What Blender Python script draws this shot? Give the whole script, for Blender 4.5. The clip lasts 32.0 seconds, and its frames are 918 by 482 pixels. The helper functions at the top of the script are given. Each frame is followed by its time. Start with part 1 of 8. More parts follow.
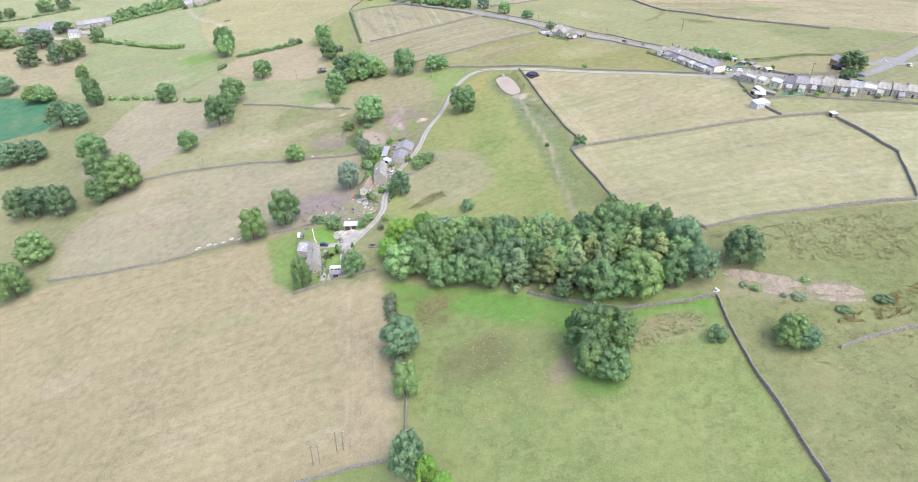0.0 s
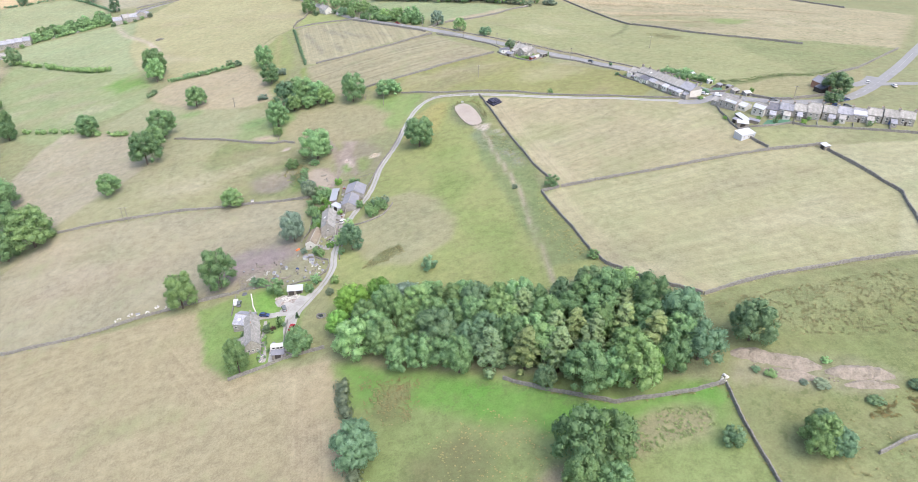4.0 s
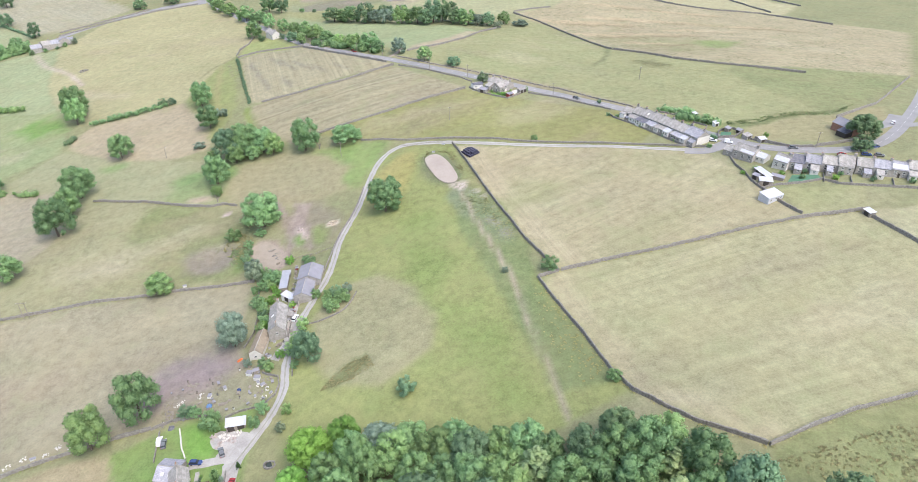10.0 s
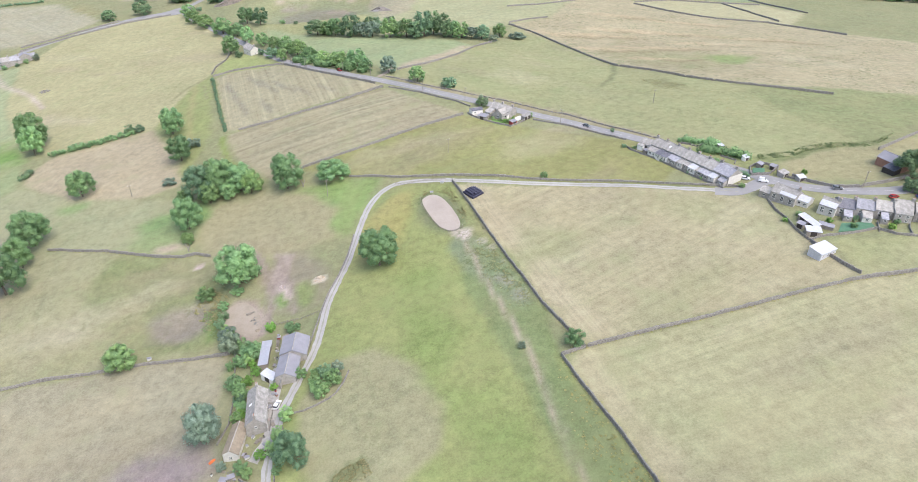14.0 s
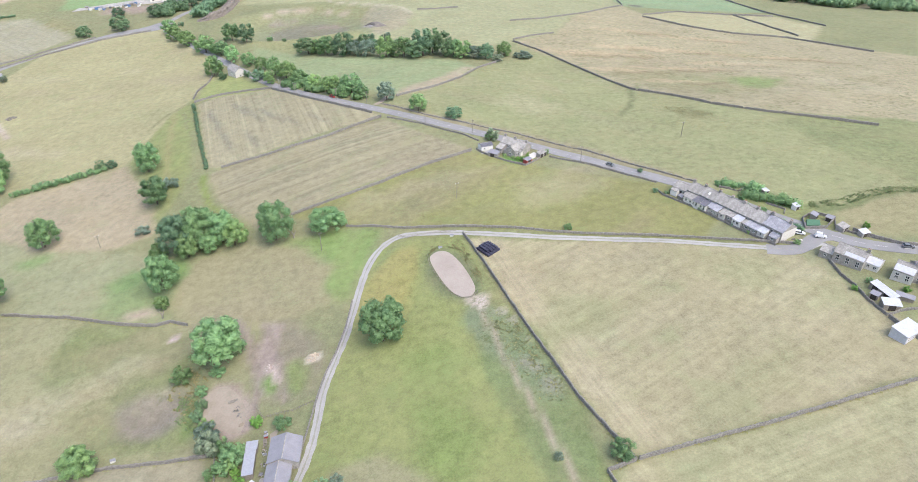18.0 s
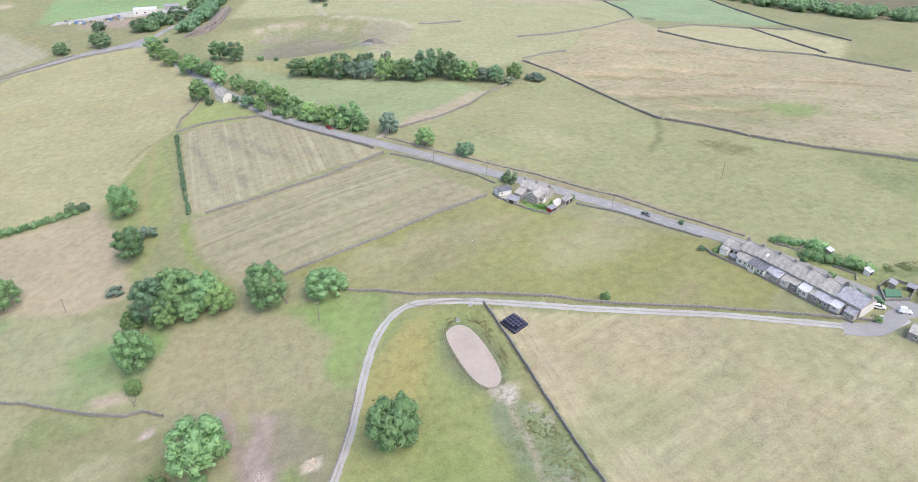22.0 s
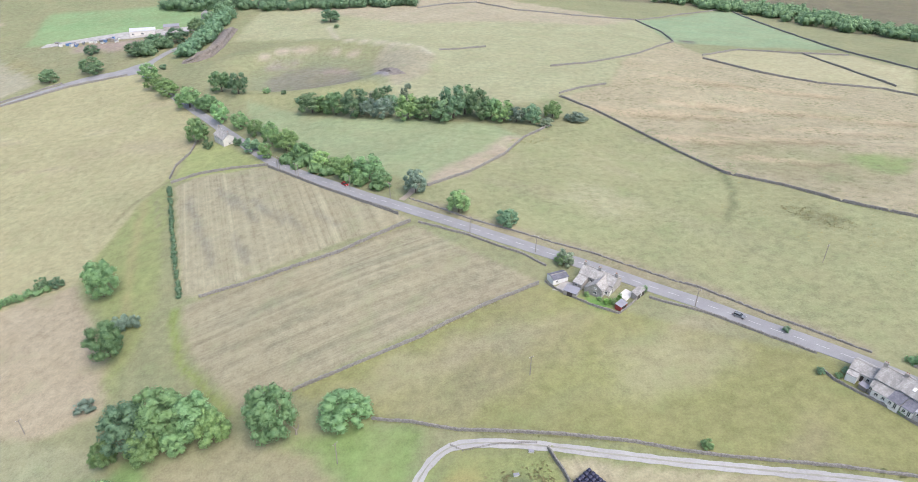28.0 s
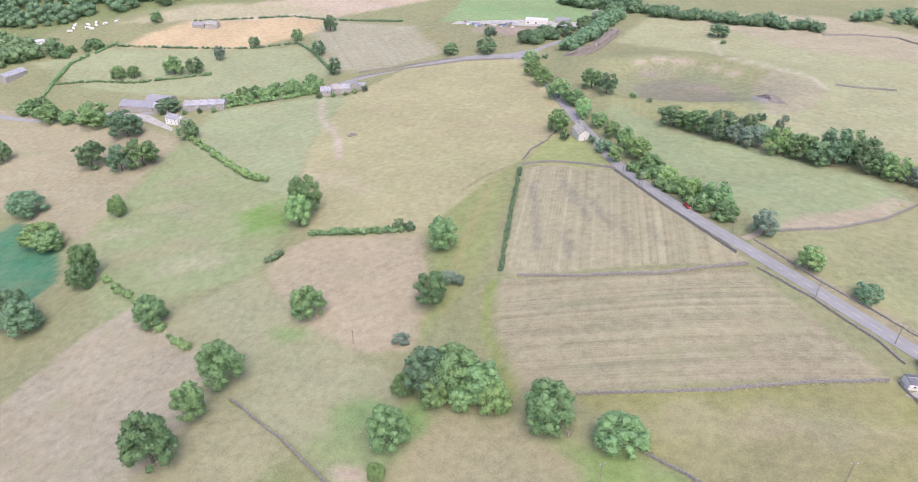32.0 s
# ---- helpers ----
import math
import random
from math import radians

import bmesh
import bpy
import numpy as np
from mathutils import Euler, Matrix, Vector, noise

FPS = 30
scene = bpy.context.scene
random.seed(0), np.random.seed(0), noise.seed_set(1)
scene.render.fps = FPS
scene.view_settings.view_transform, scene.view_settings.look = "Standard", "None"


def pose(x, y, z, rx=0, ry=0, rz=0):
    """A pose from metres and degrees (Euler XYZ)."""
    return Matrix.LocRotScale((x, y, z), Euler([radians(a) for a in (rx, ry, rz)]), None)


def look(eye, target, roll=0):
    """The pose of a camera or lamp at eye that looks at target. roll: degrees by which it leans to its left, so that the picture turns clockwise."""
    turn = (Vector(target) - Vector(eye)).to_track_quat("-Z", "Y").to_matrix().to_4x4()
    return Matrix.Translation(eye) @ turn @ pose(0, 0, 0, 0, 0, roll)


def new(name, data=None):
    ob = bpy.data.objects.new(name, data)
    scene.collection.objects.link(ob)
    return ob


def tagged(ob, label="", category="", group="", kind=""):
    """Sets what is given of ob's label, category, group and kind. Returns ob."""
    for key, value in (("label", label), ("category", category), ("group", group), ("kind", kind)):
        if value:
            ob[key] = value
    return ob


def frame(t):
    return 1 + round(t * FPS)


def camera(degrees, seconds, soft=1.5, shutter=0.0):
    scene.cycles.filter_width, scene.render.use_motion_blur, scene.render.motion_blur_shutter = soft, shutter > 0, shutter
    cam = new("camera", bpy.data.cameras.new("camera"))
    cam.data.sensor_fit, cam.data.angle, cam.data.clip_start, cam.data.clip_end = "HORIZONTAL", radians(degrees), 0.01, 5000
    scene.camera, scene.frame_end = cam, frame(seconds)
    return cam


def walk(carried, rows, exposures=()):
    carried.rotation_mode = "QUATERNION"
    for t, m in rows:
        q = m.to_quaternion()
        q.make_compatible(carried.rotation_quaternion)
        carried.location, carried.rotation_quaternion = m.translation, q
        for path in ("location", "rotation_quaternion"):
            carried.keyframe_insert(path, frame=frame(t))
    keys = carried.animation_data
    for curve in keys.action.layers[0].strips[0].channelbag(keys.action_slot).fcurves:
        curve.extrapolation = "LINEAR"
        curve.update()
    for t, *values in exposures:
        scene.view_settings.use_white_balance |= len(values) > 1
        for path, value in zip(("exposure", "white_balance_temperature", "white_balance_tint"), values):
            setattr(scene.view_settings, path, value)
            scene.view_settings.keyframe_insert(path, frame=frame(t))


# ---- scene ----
cam = camera(68.6, 32.0, soft=0.6)
METRES, EYE, TILT, LEAN, TURN = 330.0, 180.0, -32.6, -0.4, 0.0
ROWS = [
    (0.0, 0.0, 0.0, 0.0, 0.0, 0.0, 0.0),
    (0.5, 0.0002, 0.0145, 0.0094, -0.48, 0.02, 0.28),
    (1.0, 0.0002, 0.0298, 0.0195, -0.98, 0.02, 0.57),
    (1.5, 0.0004, 0.0451, 0.0296, -1.45, 0.04, 0.84),
    (2.0, 0.0004, 0.0597, 0.0391, -1.87, 0.04, 1.08),
    (2.5, 0.0006, 0.0751, 0.0493, -2.29, 0.03, 1.32),
    (3.0, 0.0006, 0.0896, 0.0588, -2.67, 0.01, 1.53),
    (3.5, 0.0006, 0.1047, 0.0688, -3.05, 0.02, 1.75),
    (5.5, 0.0001, 0.1643, 0.1073, -4.4, 0.04, 2.48),
    (6.0, -0.0001, 0.1791, 0.1172, -4.71, 0.06, 2.65),
    (6.5, -0.0003, 0.194, 0.127, -4.97, 0.08, 2.83),
    (7.0, -0.0007, 0.2081, 0.1362, -5.22, 0.09, 2.99),
    (7.5, -0.0011, 0.223, 0.1461, -5.49, 0.08, 3.16),
    (8.0, -0.0015, 0.237, 0.1554, -5.73, 0.08, 3.31),
    (8.5, -0.002, 0.2516, 0.1651, -5.96, 0.07, 3.46),
    (9.0, -0.0022, 0.2663, 0.1747, -6.19, 0.05, 3.61),
    (9.5, -0.0024, 0.2803, 0.1839, -6.4, 0.02, 3.73),
    (10.0, -0.0027, 0.295, 0.1935, -6.61, -0.01, 3.85),
    (10.5, -0.0032, 0.3092, 0.2028, -6.81, -0.06, 3.96),
    (11.0, -0.0039, 0.324, 0.2129, -7.01, -0.13, 4.06),
    (11.5, -0.0048, 0.3395, 0.2224, -7.2, -0.14, 4.15),
    (12.0, -0.0052, 0.3531, 0.2316, -7.35, -0.19, 4.23),
    (12.5, -0.0058, 0.3679, 0.2418, -7.49, -0.25, 4.34),
    (13.0, -0.0064, 0.3827, 0.2509, -7.62, -0.25, 4.43),
    (13.5, -0.0066, 0.3973, 0.2614, -7.72, -0.28, 4.52),
    (14.0, -0.0069, 0.4117, 0.2705, -7.81, -0.29, 4.61),
    (14.5, -0.0077, 0.4271, 0.2802, -7.94, -0.27, 4.71),
    (16.5, -0.0094, 0.486, 0.3188, -8.3, -0.25, 4.92),
    (17.0, -0.01, 0.5011, 0.3288, -8.38, -0.26, 4.99),
    (17.5, -0.0103, 0.5164, 0.339, -8.46, -0.27, 5.04),
    (18.0, -0.0107, 0.5307, 0.3486, -8.53, -0.26, 5.1),
    (18.5, -0.0112, 0.5458, 0.3583, -8.62, -0.24, 5.14),
    (19.0, -0.0115, 0.5601, 0.3676, -8.66, -0.23, 5.18),
    (19.5, -0.0119, 0.5753, 0.3776, -8.73, -0.22, 5.26),
    (20.0, -0.0123, 0.5904, 0.3878, -8.79, -0.22, 5.29),
    (20.5, -0.0129, 0.6049, 0.3973, -8.85, -0.22, 5.32),
    (21.0, -0.0131, 0.6199, 0.4079, -8.91, -0.25, 5.34),
    (21.5, -0.0136, 0.6349, 0.4174, -8.97, -0.24, 5.37),
    (22.0, -0.0142, 0.6502, 0.4275, -9.03, -0.24, 5.39),
    (22.5, -0.0148, 0.6657, 0.4374, -9.09, -0.23, 5.42),
    (23.0, -0.0156, 0.6802, 0.4475, -9.14, -0.27, 5.44),
    (23.5, -0.0165, 0.6957, 0.4574, -9.19, -0.27, 5.48),
    (24.0, -0.0168, 0.7101, 0.4671, -9.23, -0.29, 5.49),
    (24.5, -0.0174, 0.7253, 0.4773, -9.26, -0.3, 5.54),
    (25.0, -0.0179, 0.7404, 0.4873, -9.29, -0.29, 5.55),
    (25.5, -0.0186, 0.7547, 0.4966, -9.31, -0.27, 5.6),
    (27.5, -0.0221, 0.8105, 0.5345, -9.4, -0.11, 5.56),
    (28.0, -0.0238, 0.8174, 0.5387, -8.57, 0.05, 5.12),
    (28.5, -0.0246, 0.8212, 0.5411, -7.52, 0.15, 4.52),
    (29.0, -0.0264, 0.8241, 0.5432, -5.94, 0.23, 3.62),
    (29.5, -0.0279, 0.8255, 0.544, -3.36, 0.38, 2.02),
    (30.0, -0.0301, 0.826, 0.5447, -0.11, 0.39, -0.03),
    (30.5, -0.0315, 0.827, 0.5444, 4.1, 0.37, -2.74),
    (31.0, -0.0323, 0.8271, 0.5443, 8.36, 0.14, -5.47),
    (31.5, -0.0333, 0.8284, 0.544, 12.72, -0.29, -8.27),
    (32.0, -0.0361, 0.8282, 0.5436, 17.89, -1.06, -11.52),
]
walk(cam, [(t, pose(0, 0, EYE, TILT, LEAN, TURN) @ pose(METRES * x, METRES * y, METRES * z, 90 + pitch, roll, yaw)) for t, x, y, z, yaw, pitch, roll in ROWS],
     exposures=[(0.0, 1.15, 6350, 10), (9.0, 1.12, 6350, 10), (20.0, 1.0, 6300, 10), (26.0, 0.98, 6280, 11), (30.0, 0.96, 6280, 12), (32.0, 0.97, 6330, 19)])

# ---- light: a bright overcast day ----
world = bpy.data.worlds.new("overcast_sky")
scene.world = world
world.use_nodes = True
wn = world.node_tree.nodes
sky = wn.new("ShaderNodeTexSky")
sky.sky_type = "NISHITA"
sky.sun_disc = False
sky.sun_elevation, sky.sun_rotation = radians(58), radians(150)
sky.dust_density, sky.air_density = 4.0, 1.0
world.node_tree.links.new(sky.outputs[0], wn["Background"].inputs[0])
wn["Background"].inputs[1].default_value = 0.15
sun = new("sun", bpy.data.lights.new("sun", "SUN"))
sun.data.energy, sun.data.angle, sun.data.color = 0.75, radians(45), (1.0, 0.97, 0.93)
SUN_AZ, SUN_EL = radians(150), radians(58)
sun_way = Vector((math.sin(SUN_AZ) * math.cos(SUN_EL), math.cos(SUN_AZ) * math.cos(SUN_EL), math.sin(SUN_EL)))
sun.matrix_world = look(sun_way * 400 + Vector((0, 400, 0)), (0, 400, 0))


# ---- materials ----
def node_kit(name):
    m = bpy.data.materials.new(name)
    m.use_nodes = True
    return m, m.node_tree.nodes, m.node_tree.links, m.node_tree.nodes["Principled BSDF"]


def noise_node(n, l, scale, vector=None, detail=4.0, rough=0.55, dims="3D"):
    q = n.new("ShaderNodeTexNoise")
    q.noise_dimensions = dims
    q.inputs["Scale"].default_value, q.inputs["Detail"].default_value, q.inputs["Roughness"].default_value = scale, detail, rough
    if vector is not None:
        l.new(vector, q.inputs["Vector"])
    return q.outputs["Fac"]


def span(n, l, value, a, b, lo=0.0, hi=1.0):
    q = n.new("ShaderNodeMapRange")
    for i, v in enumerate((a, b, lo, hi)):
        q.inputs[i + 1].default_value = v
    l.new(value, q.inputs[0])
    return q.outputs[0]


def maths(n, l, op, a, b):
    q = n.new("ShaderNodeMath")
    q.operation = op
    for i, v in enumerate((a, b)):
        if isinstance(v, (int, float)):
            q.inputs[i].default_value = v
        else:
            l.new(v, q.inputs[i])
    return q.outputs[0]


def blend(n, l, fac, a, b, mode="MIX"):
    q = n.new("ShaderNodeMix")
    q.data_type, q.blend_type = "RGBA", mode
    for sock, v in ((q.inputs[0], fac), (q.inputs[6], a), (q.inputs[7], b)):
        if isinstance(v, (int, float)):
            sock.default_value = v
        elif isinstance(v, tuple):
            sock.default_value = v if len(v) == 4 else (*v, 1.0)
        else:
            l.new(v, sock)
    return q.outputs[2]


def grey(n, l, value):
    q = n.new("ShaderNodeCombineColor")
    for i in range(3):
        l.new(value, q.inputs[i])
    return q.outputs[0]


def bump(n, l, bsdf, height, strength, distance):
    q = n.new("ShaderNodeBump")
    q.inputs["Strength"].default_value, q.inputs["Distance"].default_value = strength, distance
    l.new(height, q.inputs["Height"])
    l.new(q.outputs[0], bsdf.inputs["Normal"])


def surface(name, a, b, scale=1.0, fine=8.0, rough=0.85, metal=0.0, bumpy=0.3, depth=0.05, per_object=0.0):
    """Two tones mixed by a coarse and a fine noise, with relief."""
    m, n, l, p = node_kit(name)
    pos = n.new("ShaderNodeNewGeometry").outputs["Position"]
    big, small = noise_node(n, l, scale, pos), noise_node(n, l, fine, pos, 3.0)
    fac = maths(n, l, "ADD", maths(n, l, "MULTIPLY", big, 0.6), maths(n, l, "MULTIPLY", small, 0.4))
    colour = blend(n, l, span(n, l, fac, 0.32, 0.68), a, b)
    if per_object:
        rnd = n.new("ShaderNodeObjectInfo").outputs["Random"]
        colour = blend(n, l, 1.0, colour, grey(n, l, span(n, l, rnd, 0, 1, 1 - per_object, 1 + per_object)), "MULTIPLY")
    l.new(colour, p.inputs["Base Color"])
    p.inputs["Roughness"].default_value, p.inputs["Metallic"].default_value = rough, metal
    if bumpy:
        bump(n, l, p, small, bumpy, depth)
    return m


def plain(name, colour, rough=0.6, metal=0.0):
    m, n, l, p = node_kit(name)
    pos = n.new("ShaderNodeNewGeometry").outputs["Position"]
    dirt = span(n, l, noise_node(n, l, 1.3, pos), 0.3, 0.7, 0.86, 1.06)
    l.new(blend(n, l, 1.0, colour, grey(n, l, dirt), "MULTIPLY"), p.inputs["Base Color"])
    p.inputs["Roughness"].default_value, p.inputs["Metallic"].default_value = rough, metal
    return m


def foliage(name, a, b, c):
    """Leaves that vary a little leaf by leaf, more clump by clump and most tree by tree."""
    m, n, l, p = node_kit(name)
    geo = n.new("ShaderNodeNewGeometry")
    info = n.new("ShaderNodeObjectInfo")
    rnd = info.outputs["Random"]
    leaf = blend(n, l, maths(n, l, "MULTIPLY", geo.outputs["Random Per Island"], 0.75), a, b)
    patch = span(n, l, noise_node(n, l, 0.42, geo.outputs["Position"], 3.0), 0.36, 0.66)
    leaf = blend(n, l, maths(n, l, "MULTIPLY", patch, 0.7), leaf, c)
    other = n.new("ShaderNodeMath")
    other.operation = "FRACT"
    l.new(maths(n, l, "MULTIPLY", rnd, 7.31), other.inputs[0])
    warm = blend(n, l, 1.0, leaf, (1.10, 1.0, 0.86, 1), "MULTIPLY")
    leaf = blend(n, l, span(n, l, other.outputs[0], 0.35, 1.0), leaf, warm)
    leaf = blend(n, l, 1.0, leaf, grey(n, l, span(n, l, rnd, 0, 1, 0.8, 1.26)), "MULTIPLY")
    l.new(leaf, p.inputs["Base Color"])
    p.inputs["Roughness"].default_value = 0.75
    p.inputs["Specular IOR Level"].default_value = 0.12
    thin, mix = n.new("ShaderNodeBsdfTranslucent"), n.new("ShaderNodeMixShader")
    mix.inputs[0].default_value = 0.38
    l.new(leaf, thin.inputs["Color"])
    l.new(p.outputs[0], mix.inputs[1])
    l.new(thin.outputs[0], mix.inputs[2])
    l.new(mix.outputs[0], n["Material Output"].inputs["Surface"])
    return m


def slated(name, a, b, course=0.35):
    """Roofing in courses, weathered in patches."""
    m, n, l, p = node_kit(name)
    co = n.new("ShaderNodeTexCoord").outputs["Object"]
    br = n.new("ShaderNodeTexBrick")
    br.inputs["Scale"].default_value = 1.0
    br.inputs["Brick Width"].default_value, br.inputs["Row Height"].default_value = course * 1.3, course
    br.inputs["Mortar Size"].default_value = 0.02
    br.inputs["Color1"].default_value, br.inputs["Color2"].default_value = a, b
    br.inputs["Mortar"].default_value = tuple(v * 0.8 for v in a[:3]) + (1.0,)
    l.new(co, br.inputs["Vector"])
    stain = span(n, l, noise_node(n, l, 0.7, co, 5.0), 0.3, 0.7, 0.76, 1.2)
    rnd = span(n, l, n.new("ShaderNodeObjectInfo").outputs["Random"], 0, 1, 0.85, 1.15)
    l.new(blend(n, l, 1.0, br.outputs["Color"], grey(n, l, maths(n, l, "MULTIPLY", stain, rnd)), "MULTIPLY"), p.inputs["Base Color"])
    p.inputs["Roughness"].default_value = 0.8
    return m


def ground_material():
    m, n, l, p = node_kit("grass_fields")
    pos = n.new("ShaderNodeNewGeometry").outputs["Position"]
    tint = n.new("ShaderNodeAttribute")
    tint.attribute_name = "tint"
    mow = n.new("ShaderNodeAttribute")
    mow.attribute_name = "mow"
    sep = n.new("ShaderNodeSeparateXYZ")
    l.new(mow.outputs["Vector"], sep.inputs[0])
    u, strength, rough = sep.outputs[0], sep.outputs[1], sep.outputs[2]
    # mown swathes: broad bands and narrow lines across the cutting direction, broken up along it
    bands = n.new("ShaderNodeTexNoise")
    bands.noise_dimensions = "1D"
    bands.inputs["Scale"].default_value, bands.inputs["Detail"].default_value = 0.22, 6.0
    bands.inputs["Roughness"].default_value = 0.7
    l.new(u, bands.inputs["W"])
    broken = span(n, l, noise_node(n, l, 0.02, pos, 3.0), 0.35, 0.65, 0.35, 1.0)
    line = maths(n, l, "MULTIPLY", maths(n, l, "SUBTRACT", bands.outputs["Fac"], 0.5), maths(n, l, "MULTIPLY", strength, broken))
    # patches of dry and lush grass, tufts and grain
    patch = maths(n, l, "SUBTRACT", noise_node(n, l, 0.022, pos, 5.0, 0.6), 0.5)
    tuft = maths(n, l, "SUBTRACT", noise_node(n, l, 0.28, pos, 4.0, 0.6), 0.5)
    grain = maths(n, l, "SUBTRACT", noise_node(n, l, 1.5, pos, 4.0, 0.75), 0.5)
    total = maths(n, l, "ADD", maths(n, l, "MULTIPLY", patch, 0.42), maths(n, l, "MULTIPLY", tuft, 0.8))
    total = maths(n, l, "ADD", total, maths(n, l, "MULTIPLY", grain, 0.9))
    total = maths(n, l, "ADD", total, maths(n, l, "MULTIPLY", line, 1.9))
    gain = maths(n, l, "ADD", total, 1.0)
    colour = blend(n, l, 1.0, tint.outputs["Color"], grey(n, l, gain), "MULTIPLY")
    # hue drifts between straw and green
    hue = span(n, l, noise_node(n, l, 0.045, pos, 5.0, 0.65), 0.38, 0.66)
    colour = blend(n, l, maths(n, l, "MULTIPLY", hue, 0.22), colour, (0.30, 0.25, 0.145, 1))
    hue2 = span(n, l, noise_node(n, l, 0.07, n.new("ShaderNodeTexCoord").outputs["Object"], 4.0, 0.6), 0.55, 0.75)
    colour = blend(n, l, maths(n, l, "MULTIPLY", hue2, 0.25), colour, (0.15, 0.22, 0.085, 1))
    # rushes, nettles and thistles in the rough ground
    weed = noise_node(n, l, 0.42, pos, 5.0, 0.7)
    clump = noise_node(n, l, 0.06, pos, 3.0, 0.6)
    weeds = maths(n, l, "MULTIPLY", span(n, l, weed, 0.5, 0.62), span(n, l, clump, 0.42, 0.58))
    colour = blend(n, l, maths(n, l, "MULTIPLY", weeds, rough), colour, (0.12, 0.14, 0.062, 1))
    l.new(colour, p.inputs["Base Color"])
    p.inputs["Roughness"].default_value = 0.95
    p.inputs["Specular IOR Level"].default_value = 0.1
    bump(n, l, p, maths(n, l, "ADD", tuft, maths(n, l, "MULTIPLY", grain, 0.5)), 0.55, 0.5)
    return m


GRASS = ground_material()
ASPHALT = surface("asphalt", (0.215, 0.211, 0.212, 1), (0.30, 0.294, 0.294, 1), 0.15, 3.0, 0.9)
GRAVEL = surface("pale_gravel", (0.27, 0.255, 0.235, 1), (0.47, 0.45, 0.425, 1), 0.25, 2.5, 0.95)
SAND = surface("arena_sand", (0.31, 0.265, 0.225, 1), (0.40, 0.35, 0.305, 1), 0.12, 1.5, 0.95)
EARTH = surface("bare_earth", (0.27, 0.228, 0.175, 1), (0.36, 0.308, 0.248, 1), 0.2, 1.4, 0.95)
PALE_EARTH = surface("pale_spoil", (0.42, 0.35, 0.26, 1), (0.55, 0.47, 0.37, 1), 0.3, 1.6, 0.95)
LINE_WHITE = plain("road_paint", (0.55, 0.55, 0.53, 1), 0.7)
DRY_STONE = surface("dry_stone", (0.115, 0.108, 0.097, 1), (0.33, 0.312, 0.287, 1), 1.6, 6.0, 0.95, 0, 0.8, 0.15)
GRITSTONE = surface("gritstone_masonry", (0.23, 0.215, 0.195, 1), (0.42, 0.40, 0.37, 1), 0.9, 4.0, 0.9, 0, 0.5, 0.06, 0.12)
PALE_STONE = surface("pale_limewashed_stone", (0.52, 0.50, 0.46, 1), (0.66, 0.64, 0.60, 1), 0.8, 4.0, 0.9, 0, 0.3, 0.04, 0.08)
RENDER_WHITE = surface("white_render", (0.66, 0.65, 0.62, 1), (0.78, 0.77, 0.74, 1), 0.6, 3.0, 0.85, 0, 0.1)
STONE_SLATE = slated("stone_slate", (0.29, 0.276, 0.256, 1), (0.37, 0.354, 0.332, 1), 0.42)
BLUE_SLATE = slated("blue_slate", (0.28, 0.28, 0.315, 1), (0.38, 0.38, 0.415, 1), 0.3)
DARK_SLATE = slated("dark_slate", (0.12, 0.12, 0.145, 1), (0.18, 0.18, 0.205, 1), 0.3)
GREY_SHEET = surface("grey_roof_sheet", (0.215, 0.212, 0.24, 1), (0.29, 0.286, 0.315, 1), 0.35, 2.5, 0.75, 0, 0.15, 0.03)
RUSTY_SHEET = surface("mossy_stone_roof", (0.20, 0.165, 0.12, 1), (0.34, 0.285, 0.215, 1), 0.9, 4.0, 0.9)
PALE_SHEET = plain("pale_grey_roof_sheet", (0.36, 0.37, 0.41, 1), 0.55)
WHITE_SHEET = plain("white_roof_sheet", (0.52, 0.53, 0.57, 1), 0.5)
BRICK = surface("red_brick", (0.25, 0.135, 0.095, 1), (0.36, 0.21, 0.155, 1), 1.2, 6.0, 0.9)
GLASS = plain("window_glass", (0.035, 0.04, 0.045, 1), 0.12)
PAINT_WHITE = plain("white_paint", (0.76, 0.76, 0.74, 1), 0.5)
DARK_WOOD = surface("tarred_wood", (0.035, 0.03, 0.028, 1), (0.07, 0.06, 0.05, 1), 2.0, 9.0, 0.9)
GREY_WOOD = surface("weathered_wood", (0.20, 0.175, 0.145, 1), (0.31, 0.28, 0.24, 1), 2.0, 9.0, 0.9)
BLACK_WRAP = plain("black_bale_wrap", (0.04, 0.04, 0.07, 1), 0.28)
RUBBER = plain("tyre_rubber", (0.02, 0.02, 0.02, 1), 0.85)
BARK = surface("bark", (0.085, 0.065, 0.05, 1), (0.16, 0.13, 0.10, 1), 2.0, 8.0, 0.95)
CLAY = plain("clay_pot", (0.36, 0.2, 0.13, 1), 0.8)
DOOR_RED = plain("red_paint", (0.33, 0.055, 0.05, 1), 0.5)
DOOR_BLUE = plain("blue_paint", (0.07, 0.12, 0.27, 1), 0.5)
CAR_BLUE, CAR_RED = plain("car_paint_blue", (0.05, 0.08, 0.2, 1), 0.25), plain("car_paint_red", (0.34, 0.04, 0.04, 1), 0.25)
